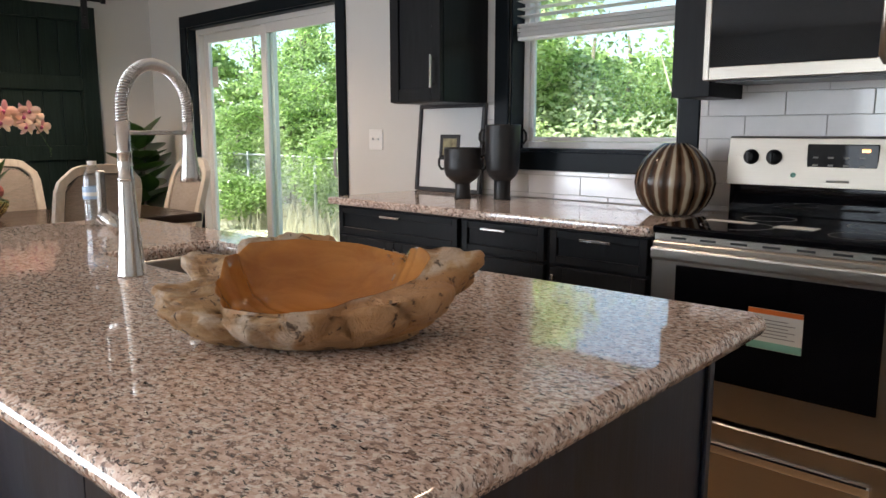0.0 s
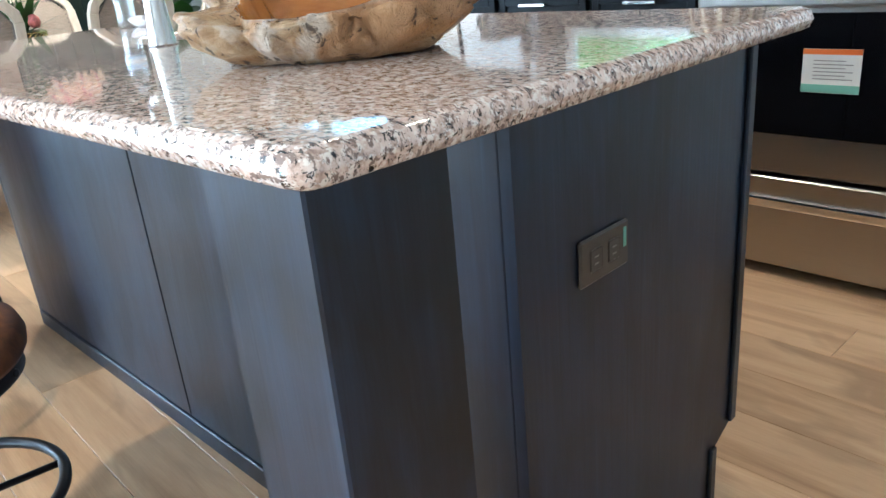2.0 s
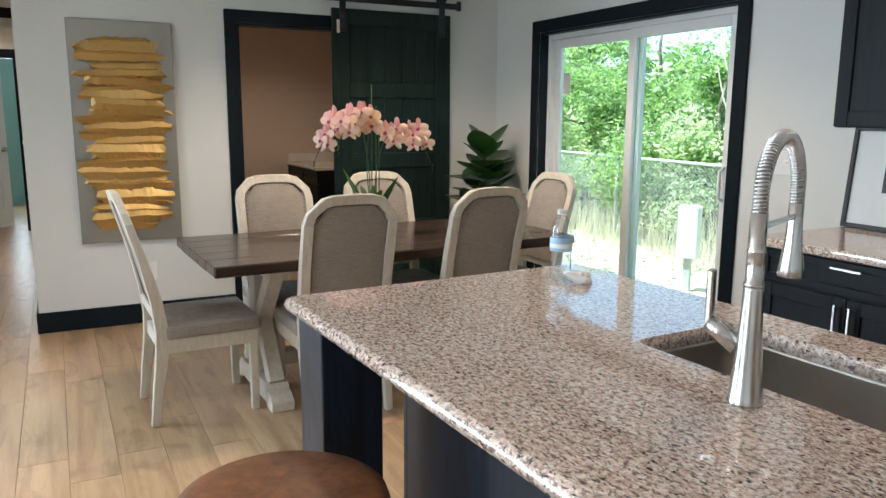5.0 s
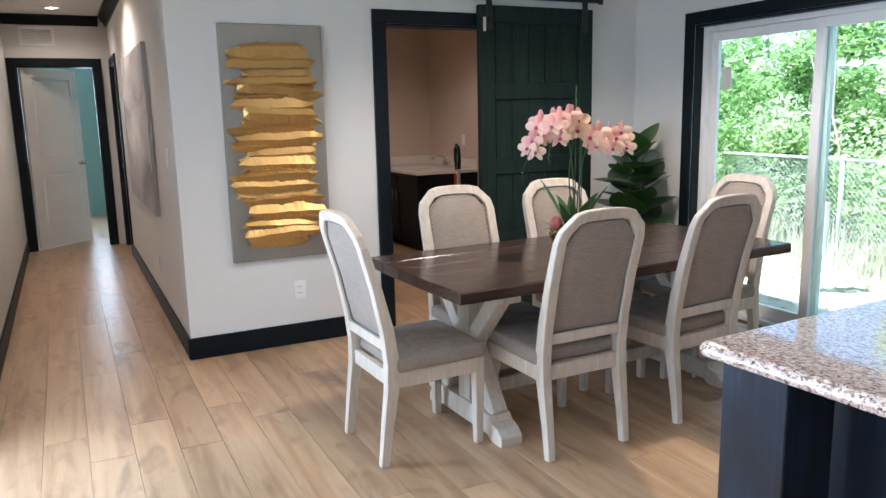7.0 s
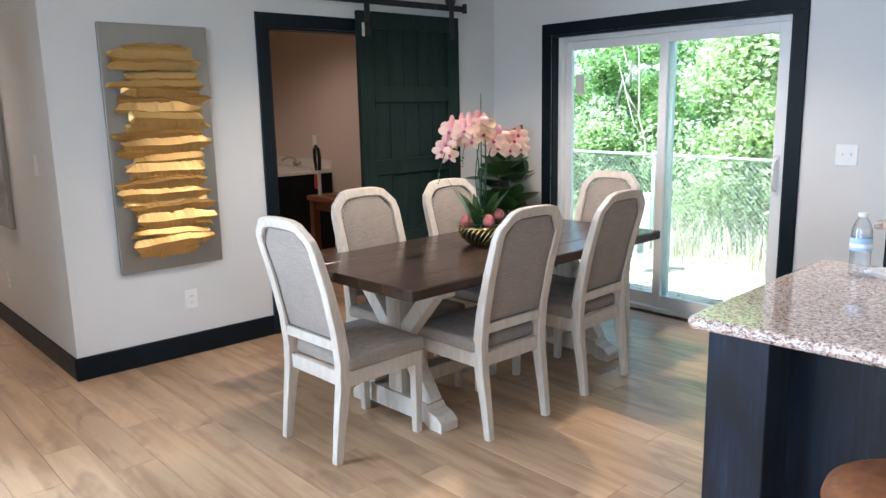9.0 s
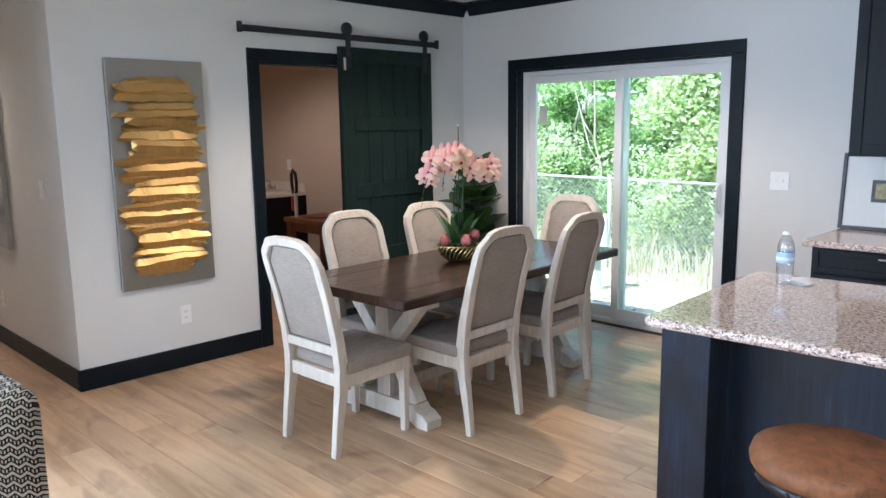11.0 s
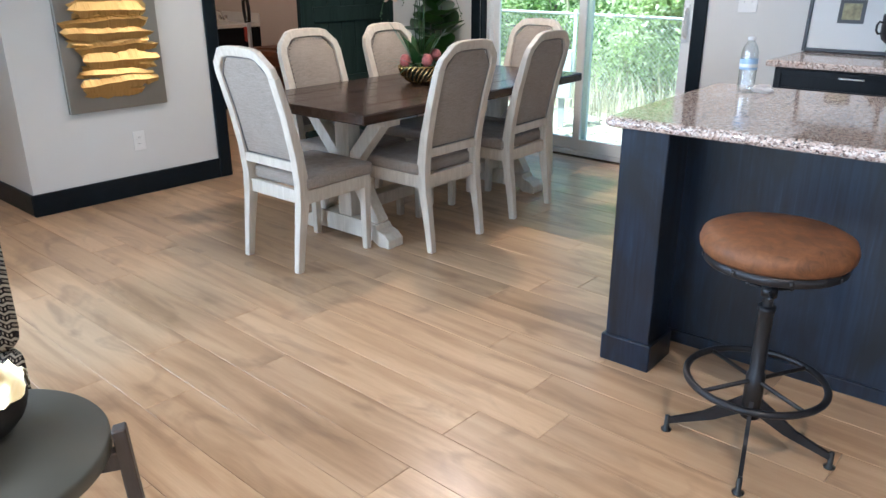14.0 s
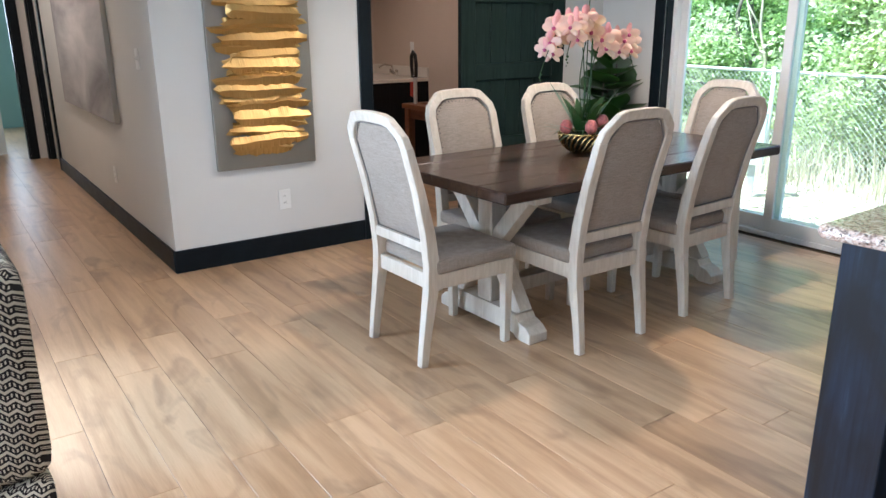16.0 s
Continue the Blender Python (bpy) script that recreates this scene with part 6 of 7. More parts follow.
rs = random.Random(11)
spray([(0.01, -0.01, 0.09), (0.015, -0.025, 0.38), (0.02, -0.08, 0.600), (0.02, -0.22, 0.585), (0.03, -0.33, 0.40)], 15, rs)
spray([(0.00, 0.01, 0.09), (0.00, 0.03, 0.36), (0.0, 0.10, 0.54), (0.00, 0.25, 0.55), (0.00, 0.36, 0.37)], 13, rs)
spray([(0.0, 0.0, 0.09), (-0.02, -0.02, 0.36), (0.03, -0.03, 0.62), (0.06, -0.14, 0.62), (0.09, -0.22, 0.48)], 11, rs)
for x, y, h in ((0.0, 0.0, 0.80), (0.01, 0.02, 0.69), (-0.01, 0.045, 0.66)):
    bm = bm_new()
    tube(bm, [(x, y, 0.09), (x + 0.004, y, h * 0.5), (x, y + 0.004, h)], 0.0028, 6)
    part("stake", bm, ORCHID_LEAF, orchid, "green support stake")
for x, y, z in ((0.085, -0.03, 0.135), (0.07, 0.06, 0.155), (-0.03, -0.09, 0.13)):
    bm = bm_new()
    lathe(bm, [(0, -0.034), (0.018, -0.03), (0.031, -0.01), (0.030, 0.012), (0.018, 0.032), (0, 0.040)], 18)
    for v in bm.verts:
        v.co += v.co.normalized() * 0.004 * noise.noise(v.co * 130)
    part("protea_bud", bm, BUD, orchid, "coral pink protea bud", pose(x, y, z, 12, 10))


# ---- fiddle-leaf plant in the corner ----
ficus = thing("fiddle_leaf_plant", "green fiddle-leaf fig in a dark basket in the corner", "plant", m=pose(-5.50, 2.78, 0))
b = bm_new()
lathe(b, [(0, 0), (0.12, 0), (0.145, 0.03), (0.165, 0.20), (0.160, 0.30), (0.150, 0.30), (0.150, 0.25), (0, 0.25)], 28)
part("basket", b, BLACK_CERAMIC, ficus, "dark round planter")
rf = random.Random(3)
for k in range(3):
    a = 2.1 * k
    b = bm_new()
    tube(b, [(0.02 * math.cos(a), 0.02 * math.sin(a), 0.25), (0.05 * math.cos(a), 0.05 * math.sin(a), 0.65), (0.05 * math.cos(a + 0.5), 0.05 * math.sin(a + 0.5), 1.0 + 0.10 * (k == 0))], [0.011, 0.009, 0.005], 7)
    part("stem", b, BARK, ficus)
for i in range(34):
    z = 0.46 + 0.72 * (i / 33) ** 0.9
    a = i * 2.4
    bm = bm_new()
    ln = rf.uniform(0.23, 0.33) * (1.20 - 0.35 * (z - 0.45) / 0.75)
    ex = 0.05 * (1.2 - z)
    blade(bm, (ex * math.cos(a), ex * math.sin(a), z), (math.cos(a), math.sin(a), rf.uniform(0.1, 0.9) + (0.8 if z > 1.08 else 0)), ln, ln * 0.43, rf.uniform(0.02, 0.06), 0.25)
    part("leaf", bm, HOUSE_LEAF, ficus)

# ---- gold relief artwork ----
art = thing("wall_art", "silver-grey panel with gold brushstroke relief on the wall", "wall art")
AY0, AY1, AZ0, AZ1 = 0.016, 0.632, 0.570, 1.974
part("panel", boxes((WX + 0.002, WX + 0.032, AY0, AY1, AZ0, AZ1), bevel=0.003), GREY_METAL, art)
ra = random.Random(21)
cy0 = (AY0 + AY1) / 2
STROKES = 25
for i in range(STROKES):
    z = AZ1 - 0.135 - (AZ1 - AZ0 - 0.25) * i / (STROKES - 1) + ra.uniform(-0.008, 0.008)
    h = ra.uniform(0.048, 0.086)
    half0 = 0.180 if i in (0, STROKES - 1) else ra.uniform(0.190, 0.262)
    shift = ra.uniform(-0.028, 0.028)
    y0, y1 = cy0 + shift - half0, cy0 + shift + half0
    bm = bm_new()
    n = 46
    rows = []
    ph, e0, e1 = ra.uniform(0, 90), ra.choice((2.0, 5.0, 14.0)), ra.choice((2.0, 5.0, 14.0))
    crest = ra.uniform(-0.45, 0.55)
    out = ra.uniform(0.010, 0.024)
    base = 0.004 + 0.011 * (i % 3)
    skew = ra.uniform(-0.022, 0.022)
    jag = [[ra.uniform(-0.030, 0.030) for _ in range(5)] for _ in range(2)]
    for j in range(n + 1):
        t = j / n
        y = y0 + (y1 - y0) * t
        taper = min(1, 0.52 + e0 * t, 0.48 + e1 * (1 - t))
        up = h * 0.5 * taper * (1 + 0.30 * noise.noise(Vector((t * 4 + ph, i, 0))) + 0.26 * noise.noise(Vector((t * 15 + ph, i, 7))) + 0.10 * noise.noise(Vector((t * 50 + ph, i, 2))))
        dn = h * 0.5 * taper * (1 + 0.40 * noise.noise(Vector((t * 5 + ph, i, 3))) + 0.32 * noise.noise(Vector((t * 17 + ph, i, 9))) + 0.12 * noise.noise(Vector((t * 50 + ph, i, 6))))
        zc = z + skew * (t - 0.5) + 0.007 * noise.noise(Vector((t * 3 + ph, i, 4)))
        xo = WX + 0.034 + base
        wob = 0.004 * noise.noise(Vector((t * 7 + ph, i, 5)))
        mid = crest * (up if crest > 0 else dn) + 0.006 * noise.noise(Vector((t * 4 + ph, i, 11)))
        # a thin creased leaf: a face that looks up and a face that looks down
        prof = [(-0.003, up * 0.96), (0.002, up), (0.004 + out + wob, mid), (0.002, -dn), (-0.003, -dn * 0.96)]
        ends = max(0.0, 1 - 9 * t), max(0.0, 1 - 9 * (1 - t))
        rows.append([bm.verts.new((xo + a, y + ends[0] * jag[0][k] + ends[1] * jag[1][k], zc + b)) for k, (a, b) in enumerate(prof)])
    for p, q in zip(rows, rows[1:]):
        for k in range(4):
            bm.faces.new((p[k], p[k + 1], q[k + 1], q[k]))
    bm.faces.new(rows[0])
    bm.faces.new(rows[-1])
    part("gold_stroke", bm, GOLD, art, "" if i else "crinkled gold leaf brushstroke")


# ---- bar stools ----
def bar_stool(m, seat, label):
    """Screw-post stool; seat is the cushion's top height."""
    s = thing("bar_stool", label, "stool", "stools at the island", m=m)
    b = bm_new()
    lathe(b, [(0, seat - 0.070), (0.192, seat - 0.070), (0.200, seat - 0.058), (0.203, seat - 0.040), (0.196, seat - 0.018), (0.170, seat - 0.005), (0.10, seat), (0, seat + 0.002)], 48)
    part("cushion", b, LEATHER, s, "worn brown leather cushion")
    b = bm_new()
    lathe(b, [(0, seat - 0.098), (0.185, seat - 0.098), (0.188, seat - 0.095), (0.188, seat - 0.071), (0, seat - 0.071)], 48)
    pan = part("seat_ring", b, IRON, s)
    for i in range(8):
        a = math.pi / 4 * i + 0.25
        b = bm_new()
        lathe(b, [(0, 0), (0.0075, 0), (0.006, 0.004), (0, 0.005)], 10, pose(0.188 * math.cos(a), 0.188 * math.sin(a), seat - 0.084, 0, 90, math.degrees(a)))
        part("rivet", b, IRON, pan)
    b = bm_new()
    lathe(b, [(0.0, seat - 0.098), (0.014, seat - 0.098)] + [(0.0135 + 0.0015 * (j % 2), seat - 0.10 - 0.006 * j) for j in range(int((seat - 0.50) / 0.006))] + [(0.0, 0.40)], 14, caps=False)
    part("screw", b, IRON, s)
    b = bm_new()
    lathe(b, [(0.0, 0.115), (0.027, 0.115), (0.027, 0.255), (0.021, 0.265), (0.021, 0.455), (0.024, 0.46), (0.024, 0.475), (0.0, 0.475)], 20)
    part("column", b, IRON, s)
    b = bm_new()
    lathe(b, [(0, 0.505), (0.022, 0.505), (0.022, 0.535), (0, 0.535)], 14)
    for k in range(3):
        a = 2 * math.pi * k / 3 + 0.6
        tube(b, [(0.02 * math.cos(a), 0.02 * math.sin(a), 0.522), (0.062 * math.cos(a), 0.062 * math.sin(a), 0.522)], 0.0048, 8)
        bmesh.ops.create_icosphere(b, subdivisions=2, radius=0.008, matrix=Matrix.Translation((0.065 * math.cos(a), 0.065 * math.sin(a), 0.522)))
    part("lock_handle", b, IRON, s) if seat > 0.62 else b.free()
    b = bm_new()
    tube(b, [(0.193 * math.cos(2 * math.pi * i / 56), 0.193 * math.sin(2 * math.pi * i / 56), 0.238) for i in range(56)], 0.0105, 10, closed=True)
    part("foot_ring", b, IRON, s)
    for a in (math.pi / 4, 3 * math.pi / 4):
        b = bm_new()
        tube(b, [(-0.19 * math.cos(a), -0.19 * math.sin(a), 0.238), (0.19 * math.cos(a), 0.19 * math.sin(a), 0.238)], 0.0065, 8)
        part("ring_spoke", b, IRON, s)
    for k in range(4):
        a = math.pi / 2 * k
        b = bm_new()
        m4 = Matrix.Rotation(a, 4, "Z")
        vs = prism(b, [(0.015, 0.185), (0.015, 0.125), (0.10, 0.075), (0.230, 0.026), (0.236, 0.042), (0.13, 0.095), (0.06, 0.15)], -0.006, 0.006, "xzy", m=m4)
        leg = part("leg", b, IRON, s)
        b = bm_new()
        lathe(b, [(0, 0), (0.016, 0), (0.017, 0.005), (0.008, 0.010), (0.0075, 0.052), (0, 0.054)], 14, m4 @ pose(0.232, 0, 0))
        part("leveller", b, BLACK_PLASTIC, leg, "black levelling foot")
    return s


bar_stool(pose(-1.912, 0.237, 0, 0, 0, 17), 0.703, "round brown leather bar stool on a black iron screw base")
bar_stool(pose(-1.195, 0.266, 0, 0, 0, 40), 0.560, "lowered round brown leather bar stool on a black iron base")


# ---- living room: armchair, side table, gold bowl ----
def armchair():
    a = thing("armchair", "armchair upholstered in black and cream chain-pattern weave", "armchair", m=pose(-3.375, -1.250, 0, 0, 0, 2))
    # own frame: back towards +y, its east end at x = 0.06
    def pad(x0, x1, y0, y1, z0, z1, r, name, label=""):
        bm = bm_new()
        box(bm, x0, x1, y0, y1, z0, z1, r, seg=3)
        part(name, smooth(bm), FABRIC, a, label)
    pad(-0.78, 0.06, -0.80, 0.02, 0.12, 0.42, 0.03, "base")
    pad(-0.66, -0.06, -0.82, -0.16, 0.42, 0.555, 0.05, "seat_cushion")
    pad(-0.78, 0.06, -0.16, 0.03, 0.42, 0.915, 0.06, "backrest")
    pad(-0.78, -0.665, -0.78, -0.165, 0.42, 0.62, 0.05, "arm")
    pad(-0.055, 0.06, -0.78, -0.165, 0.42, 0.555, 0.05, "arm")
    for x in (-0.72, 0.0):
        for y in (-0.74, -0.05):
            b = bm_new()
            lathe(b, [(0, 0), (0.018, 0), (0.028, 0.12), (0, 0.12)], 14, pose(x, y, 0))
            part("leg", b, DARK_WOOD, a, "tapered dark wood leg")


armchair()

side = thing("side_table", "round grey-green topped side table on dark wooden legs", "table", m=pose(-2.695, -1.541, 0))
STZ, STR = 0.55, 0.242
b = bm_new()
lathe(b, [(0, STZ - 0.035), (STR - 0.004, STZ - 0.035), (STR, STZ - 0.031), (STR, STZ - 0.006), (STR - 0.004, STZ), (0, STZ)], 72)
part("tabletop", b, CONCRETE, side, "grey-green tabletop")
for k in range(3):
    a = radians(60 + 120 * k)
    b = bm_new()
    prism(b, [(STR + 0.004, STZ + 0.010), (STR + 0.030, STZ + 0.014), (STR + 0.062, 0.0), (STR + 0.034, 0.0)], -0.015, 0.015, "xzy", bevel=0.003, m=Matrix.Rotation(a, 4, "Z"))
    leg = part("leg", b, DARK_WOOD, side, "splayed charcoal wooden leg")
    b = bm_new()
    box(b, 0.0, STR + 0.03, -0.014, 0.014, STZ - 0.075, STZ - 0.036, 0.002, m=Matrix.Rotation(a, 4, "Z"))
    part("support_rail", b, DARK_WOOD, side)


def gold_bowl():
    g = thing("gold_bowl", "ragged-rimmed bowl, gold inside and black outside, on the side table", "bowl", m=pose(-2.772, -1.600, STZ + 0.001, 0, 0, 20))
    n = 84
    for name, off, mat, label in (("shell", 0.0, BLACK_RAW, "rough black outside"), ("lining", -0.006, GOLD_BOWL, "crinkled gold leaf inside")):
        bm = bm_new()
        rings = []
        for k in range(9):
            t = k / 8
            ring = []
            for i in range(n):
                a = 2 * math.pi * i / n
                v = Vector((math.cos(a), math.sin(a), 0))
                rim = 0.105 + 0.035 * noise.noise(v * 1.6 + Vector((1, 2, 3))) + 0.020 * noise.noise(v * 4.5) + 0.008 * noise.noise(v * 11)
                rim -= 0.035 * math.exp(-((a - 2.4) / 0.12) ** 2)
                r = 1.13 * (0.045 + 0.135 * math.sin(t * math.pi / 2) ** 0.8) * (1 + 0.06 * noise.noise(v * 2 + Vector((5, 1, 0)))) + off
                z = rim * t ** 1.7 + (0.006 if off else 0)
                w = 0.006 * noise.noise(Vector((r * v.x, r * v.y, z)) * 16) + 0.005 * t * noise.noise(Vector((r * v.x, r * v.y, z)) * 42)
                if t == 1 and off:
                    r, z = r + 0.006, rim
                    w = 0
                ring.append(bm.verts.new((v.x * (r + w), v.y * (r + w), z if t else (0.006 if off else 0))))
            rings.append(ring)
        for p, q in zip(rings, rings[1:]):
            for i in range(n):
                bm.faces.new((p[i], p[(i + 1) % n], q[(i + 1) % n], q[i])).smooth = True
        bm.faces.new(rings[0])
        part(name, bm, mat, g, label)


gold_bowl()

# ---- utility room ----
van = thing("vanity", "black vanity cabinet with white sink top", "vanity")
VX0, VX1, VY0, VY1 = UX + 0.002, -8.27, 2.36, NY - 0.062
part("body", boxes((VX0, VX1 - 0.01, VY0 + 0.02, VY1, 0.10, 0.815), (VX0, VX1 - 0.01, VY0 + 0.09, VY1, 0, 0.10)), CABINET, van)
for a, c in ((VX0 + 0.01, -8.85), (-8.845, VX1 - 0.02)):
    k = shaker(van, "door", a, c, VY0, 0.12, 0.66)
    bar_pull(k, c - 0.05 if a < -9 else a + 0.05, VY0, 0.58, 0.12, True)
    shaker(van, "drawer", a, c, VY0, 0.675, 0.805, 0.03)
part("sink_top", boxes((VX0, VX1, VY0 - 0.015, VY1, 0.815, 0.85), (VX0, VX1, VY1 - 0.02, VY1, 0.85, 0.95), (VX0, VX0 + 0.02, VY0, VY1 - 0.02, 0.85, 0.95), bevel=0.003), COUNTER_WHITE, van, "white cultured marble top with backsplash")
b = bm_new()
lathe(b, [(0.0, 0), (0.025, 0), (0.02, 0.03), (0, 0.03)], 16, pose(-8.83, VY1 - 0.09, 0.85))
tube(b, [(-8.83, VY1 - 0.09, 0.87), (-8.84, VY1 - 0.11, 0.95), (-8.86, VY1 - 0.18, 0.965), (-8.87, VY1 - 0.24, 0.945), (-8.87, VY1 - 0.245, 0.92)], 0.011, 10)
for dx in (-0.06, 0.06):
    lathe(b, [(0.0, 0), (0.02, 0), (0.015, 0.04), (0.018, 0.06), (0, 0.065)], 12, pose(-8.83 + dx, VY1 - 0.09, 0.85))
part("tap", b, NICKEL, van, "nickel tap with two handles")

bench = thing("work_bench", "reddish brown wooden bench with papers in the utility room", "bench")
part("benchtop", boxes((-7.78, -6.75, 2.42, 2.92, 0.62, 0.665), bevel=0.004), RUST_WOOD, bench)
for x in (-7.72, -6.81):
    for y in (2.47, 2.87):
        part("leg", boxes((x - 0.035, x + 0.035, y - 0.035, y + 0.035, 0, 0.62), bevel=0.003), RUST_WOOD, bench)
part("apron", boxes((-7.68, -6.85, 2.455, 2.475, 0.53, 0.62)), RUST_WOOD, bench)
for x, y, r in ((-7.5, 2.62, 8), (-7.3, 2.70, -14), (-7.42, 2.6, 30)):
    one("loose_paper", boxes((-0.12, 0.12, -0.08, 0.08, 0, 0.006)), RUST_WOOD, "thin brown board lying on the bench", "board", "boards on the bench", m=pose(x, y, 0.6655 + 0.0065 * (r != 8) + 0.0065 * (r == 30), 0, 0, r))
tool = thing("clamp_tool", "black and red hand tool with a loop handle on the bench", "tool", m=pose(-7.70, 2.50, 0.6655))
b = bm_new()
tube(b, [(0, 0, 0.24), (-0.02, 0, 0.34), (-0.02, 0, 0.43), (0.01, 0, 0.47), (0.045, 0, 0.44), (0.06, 0, 0.36), (0.055, 0, 0.25)], 0.017, 8, closed=True)
part("loop_handle", b, BLACK_PLASTIC, tool)
part("bar", boxes((0.02, 0.06, -0.012, 0.012, 0, 0.26), bevel=0.004), GALV, tool)
part("red_grip", boxes((-0.03, 0.025, -0.018, 0.018, 0.06, 0.20), bevel=0.01), RED_PLASTIC, tool)


# ---- outdoors ----
GZ = -0.32
gm = bm_new()
gn, span = 60, 90.0
grid = []
for j in range(gn + 1):
    row = []
    for i in range(gn + 1):
        u, v = -1 + 2 * i / gn, -1 + 2 * j / gn
        x, y = -4 + span * u * abs(u), 6 + span * v * abs(v)
        near = max(0.0, min(1.0, (y - 4.0) / 3)) if abs(x) < 40 else 1
        row.append(gm.verts.new((x, y, GZ + near * 0.05 * noise.noise(Vector((x * 0.6, y * 0.6, 0))))))
    grid.append(row)
for p, q in zip(grid, grid[1:]):
    for i in range(gn):
        gm.faces.new((p[i], p[i + 1], q[i + 1], q[i])).smooth = True
one("ground", gm, STRAW, "pale sandy ground with dry straw", "ground", kind="structure")
one("foundation", boxes((-14.1, EX + 0.15, SY - NT, NY + NT, GZ - 0.3, -0.251)), SIDING, "pale house foundation skirting", "foundation", kind="structure")

# chain-link fence
fence = thing("chain_link_fence", "galvanised chain-link fence along the back yard", "fence")
F0, F1 = Vector((-13.2, 7.35)), Vector((-2.2, 6.1))
FT, FB = GZ + 1.17, GZ + 0.03
fd = (F1 - F0)
fl = fd.length
fu = fd / fl


def fpt(s, z):
    p = F0 + fu * s
    return Vector((p.x, p.y, z))


for k in range(6):
    s = 0.02 + k * (fl - 0.04) / 5
    b = bm_new()
    tube(b, [fpt(s, GZ - 0.1), fpt(s, FT + 0.05)], 0.024, 10)
    part("post", b, GALV, fence)
b = bm_new()
tube(b, [fpt(0, FT), fpt(fl, FT)], 0.018, 8)
part("top_rail", b, GALV, fence)
verts, edges, faces = [], [], []


def wire(p, q, r=0.0022):
    d = (q - p).normalized()
    n = Vector((fu.y, -fu.x, 0))
    w = d.cross(n)
    i = len(verts)
    for c in (p, q):
        verts.extend([c + n * r, c + w * r * 0.9 - n * r * 0.5, c - w * r * 0.9 - n * r * 0.5])
    for k in range(3):
        a, e = k, (k + 1) % 3
        faces.append((i + a, i + e, i + 3 + e, i + 3 + a))


cell, Hf = 0.062, FT - FB
s = -Hf
while s < fl:
    for sg in (1, -1):
        a0, a1, z0, z1 = (s, s + Hf, FB, FT) if sg > 0 else (s, s + Hf, FT, FB)
        if a0 < 0:
            z0, a0 = z0 + (z1 - z0) * (-a0) / Hf, 0
        if a1 > fl:
            z1, a1 = z0 + (z1 - z0) * (fl - a0) / (a1 - a0), fl
        wire(fpt(a0, z0), fpt(a1, z1))
    s += cell
me = bpy.data.meshes.new("mesh")
me.from_pydata([tuple(v) for v in verts], [], faces)
me.materials.append(GALV)
mo = new("wire_mesh", me)
mo.parent = fence
tagged(mo, "diamond wire mesh", kind="stuff")

# utility pedestal
ped = thing("utility_pedestal", "white utility box on a short post in the yard", "utility box", m=pose(-5.98, 5.40, GZ, 0, 0, 30))
part("box", boxes((-0.10, 0.10, -0.07, 0.07, 0.34, 0.86), bevel=0.012), WHITE_TRIM, ped)
part("post", boxes((-0.035, 0.035, -0.03, 0.03, -0.05, 0.34), bevel=0.004), GALV, ped)


def leaf_mesh(name, clumps, mat, rnd, per, size, flat=0.6):
    """Leaves as small bent quads scattered in clumps (centre, radii)."""
    vs, fs = [], []
    for c, r in clumps:
        for _ in range(per):
            while True:
                p = Vector((rnd.uniform(-1, 1), rnd.uniform(-1, 1), rnd.uniform(-1, 1)))
                if 0.15 < p.length < 1:
                    break
            p = p * (0.55 + 0.45 * rnd.random()) if rnd.random() < 0.3 else p
            q = Vector((c[0] + p.x * r[0], c[1] + p.y * r[1], c[2] + p.z * r[2]))
            s = size * rnd.uniform(0.6, 1.35)
            d = Vector((rnd.gauss(0, 1), rnd.gauss(0, 1), rnd.gauss(0, flat))).normalized()
            n = Vector((rnd.gauss(0, 0.7), rnd.gauss(-0.5, 0.7), rnd.gauss(0.7, 0.5))).normalized()
            w = d.cross(n).normalized()
            i = len(vs)
            vs += [q - d * s, q - w * s * 0.45 + n * s * 0.1, q + d * s, q + w * s * 0.45 + n * s * 0.1]
            fs += [(i, i + 1, i + 2), (i, i + 2, i + 3)]
    me = bpy.data.meshes.new(name)
    me.from_pydata([tuple(v) for v in vs], [], fs)
    me.materials.append(mat)
    return me


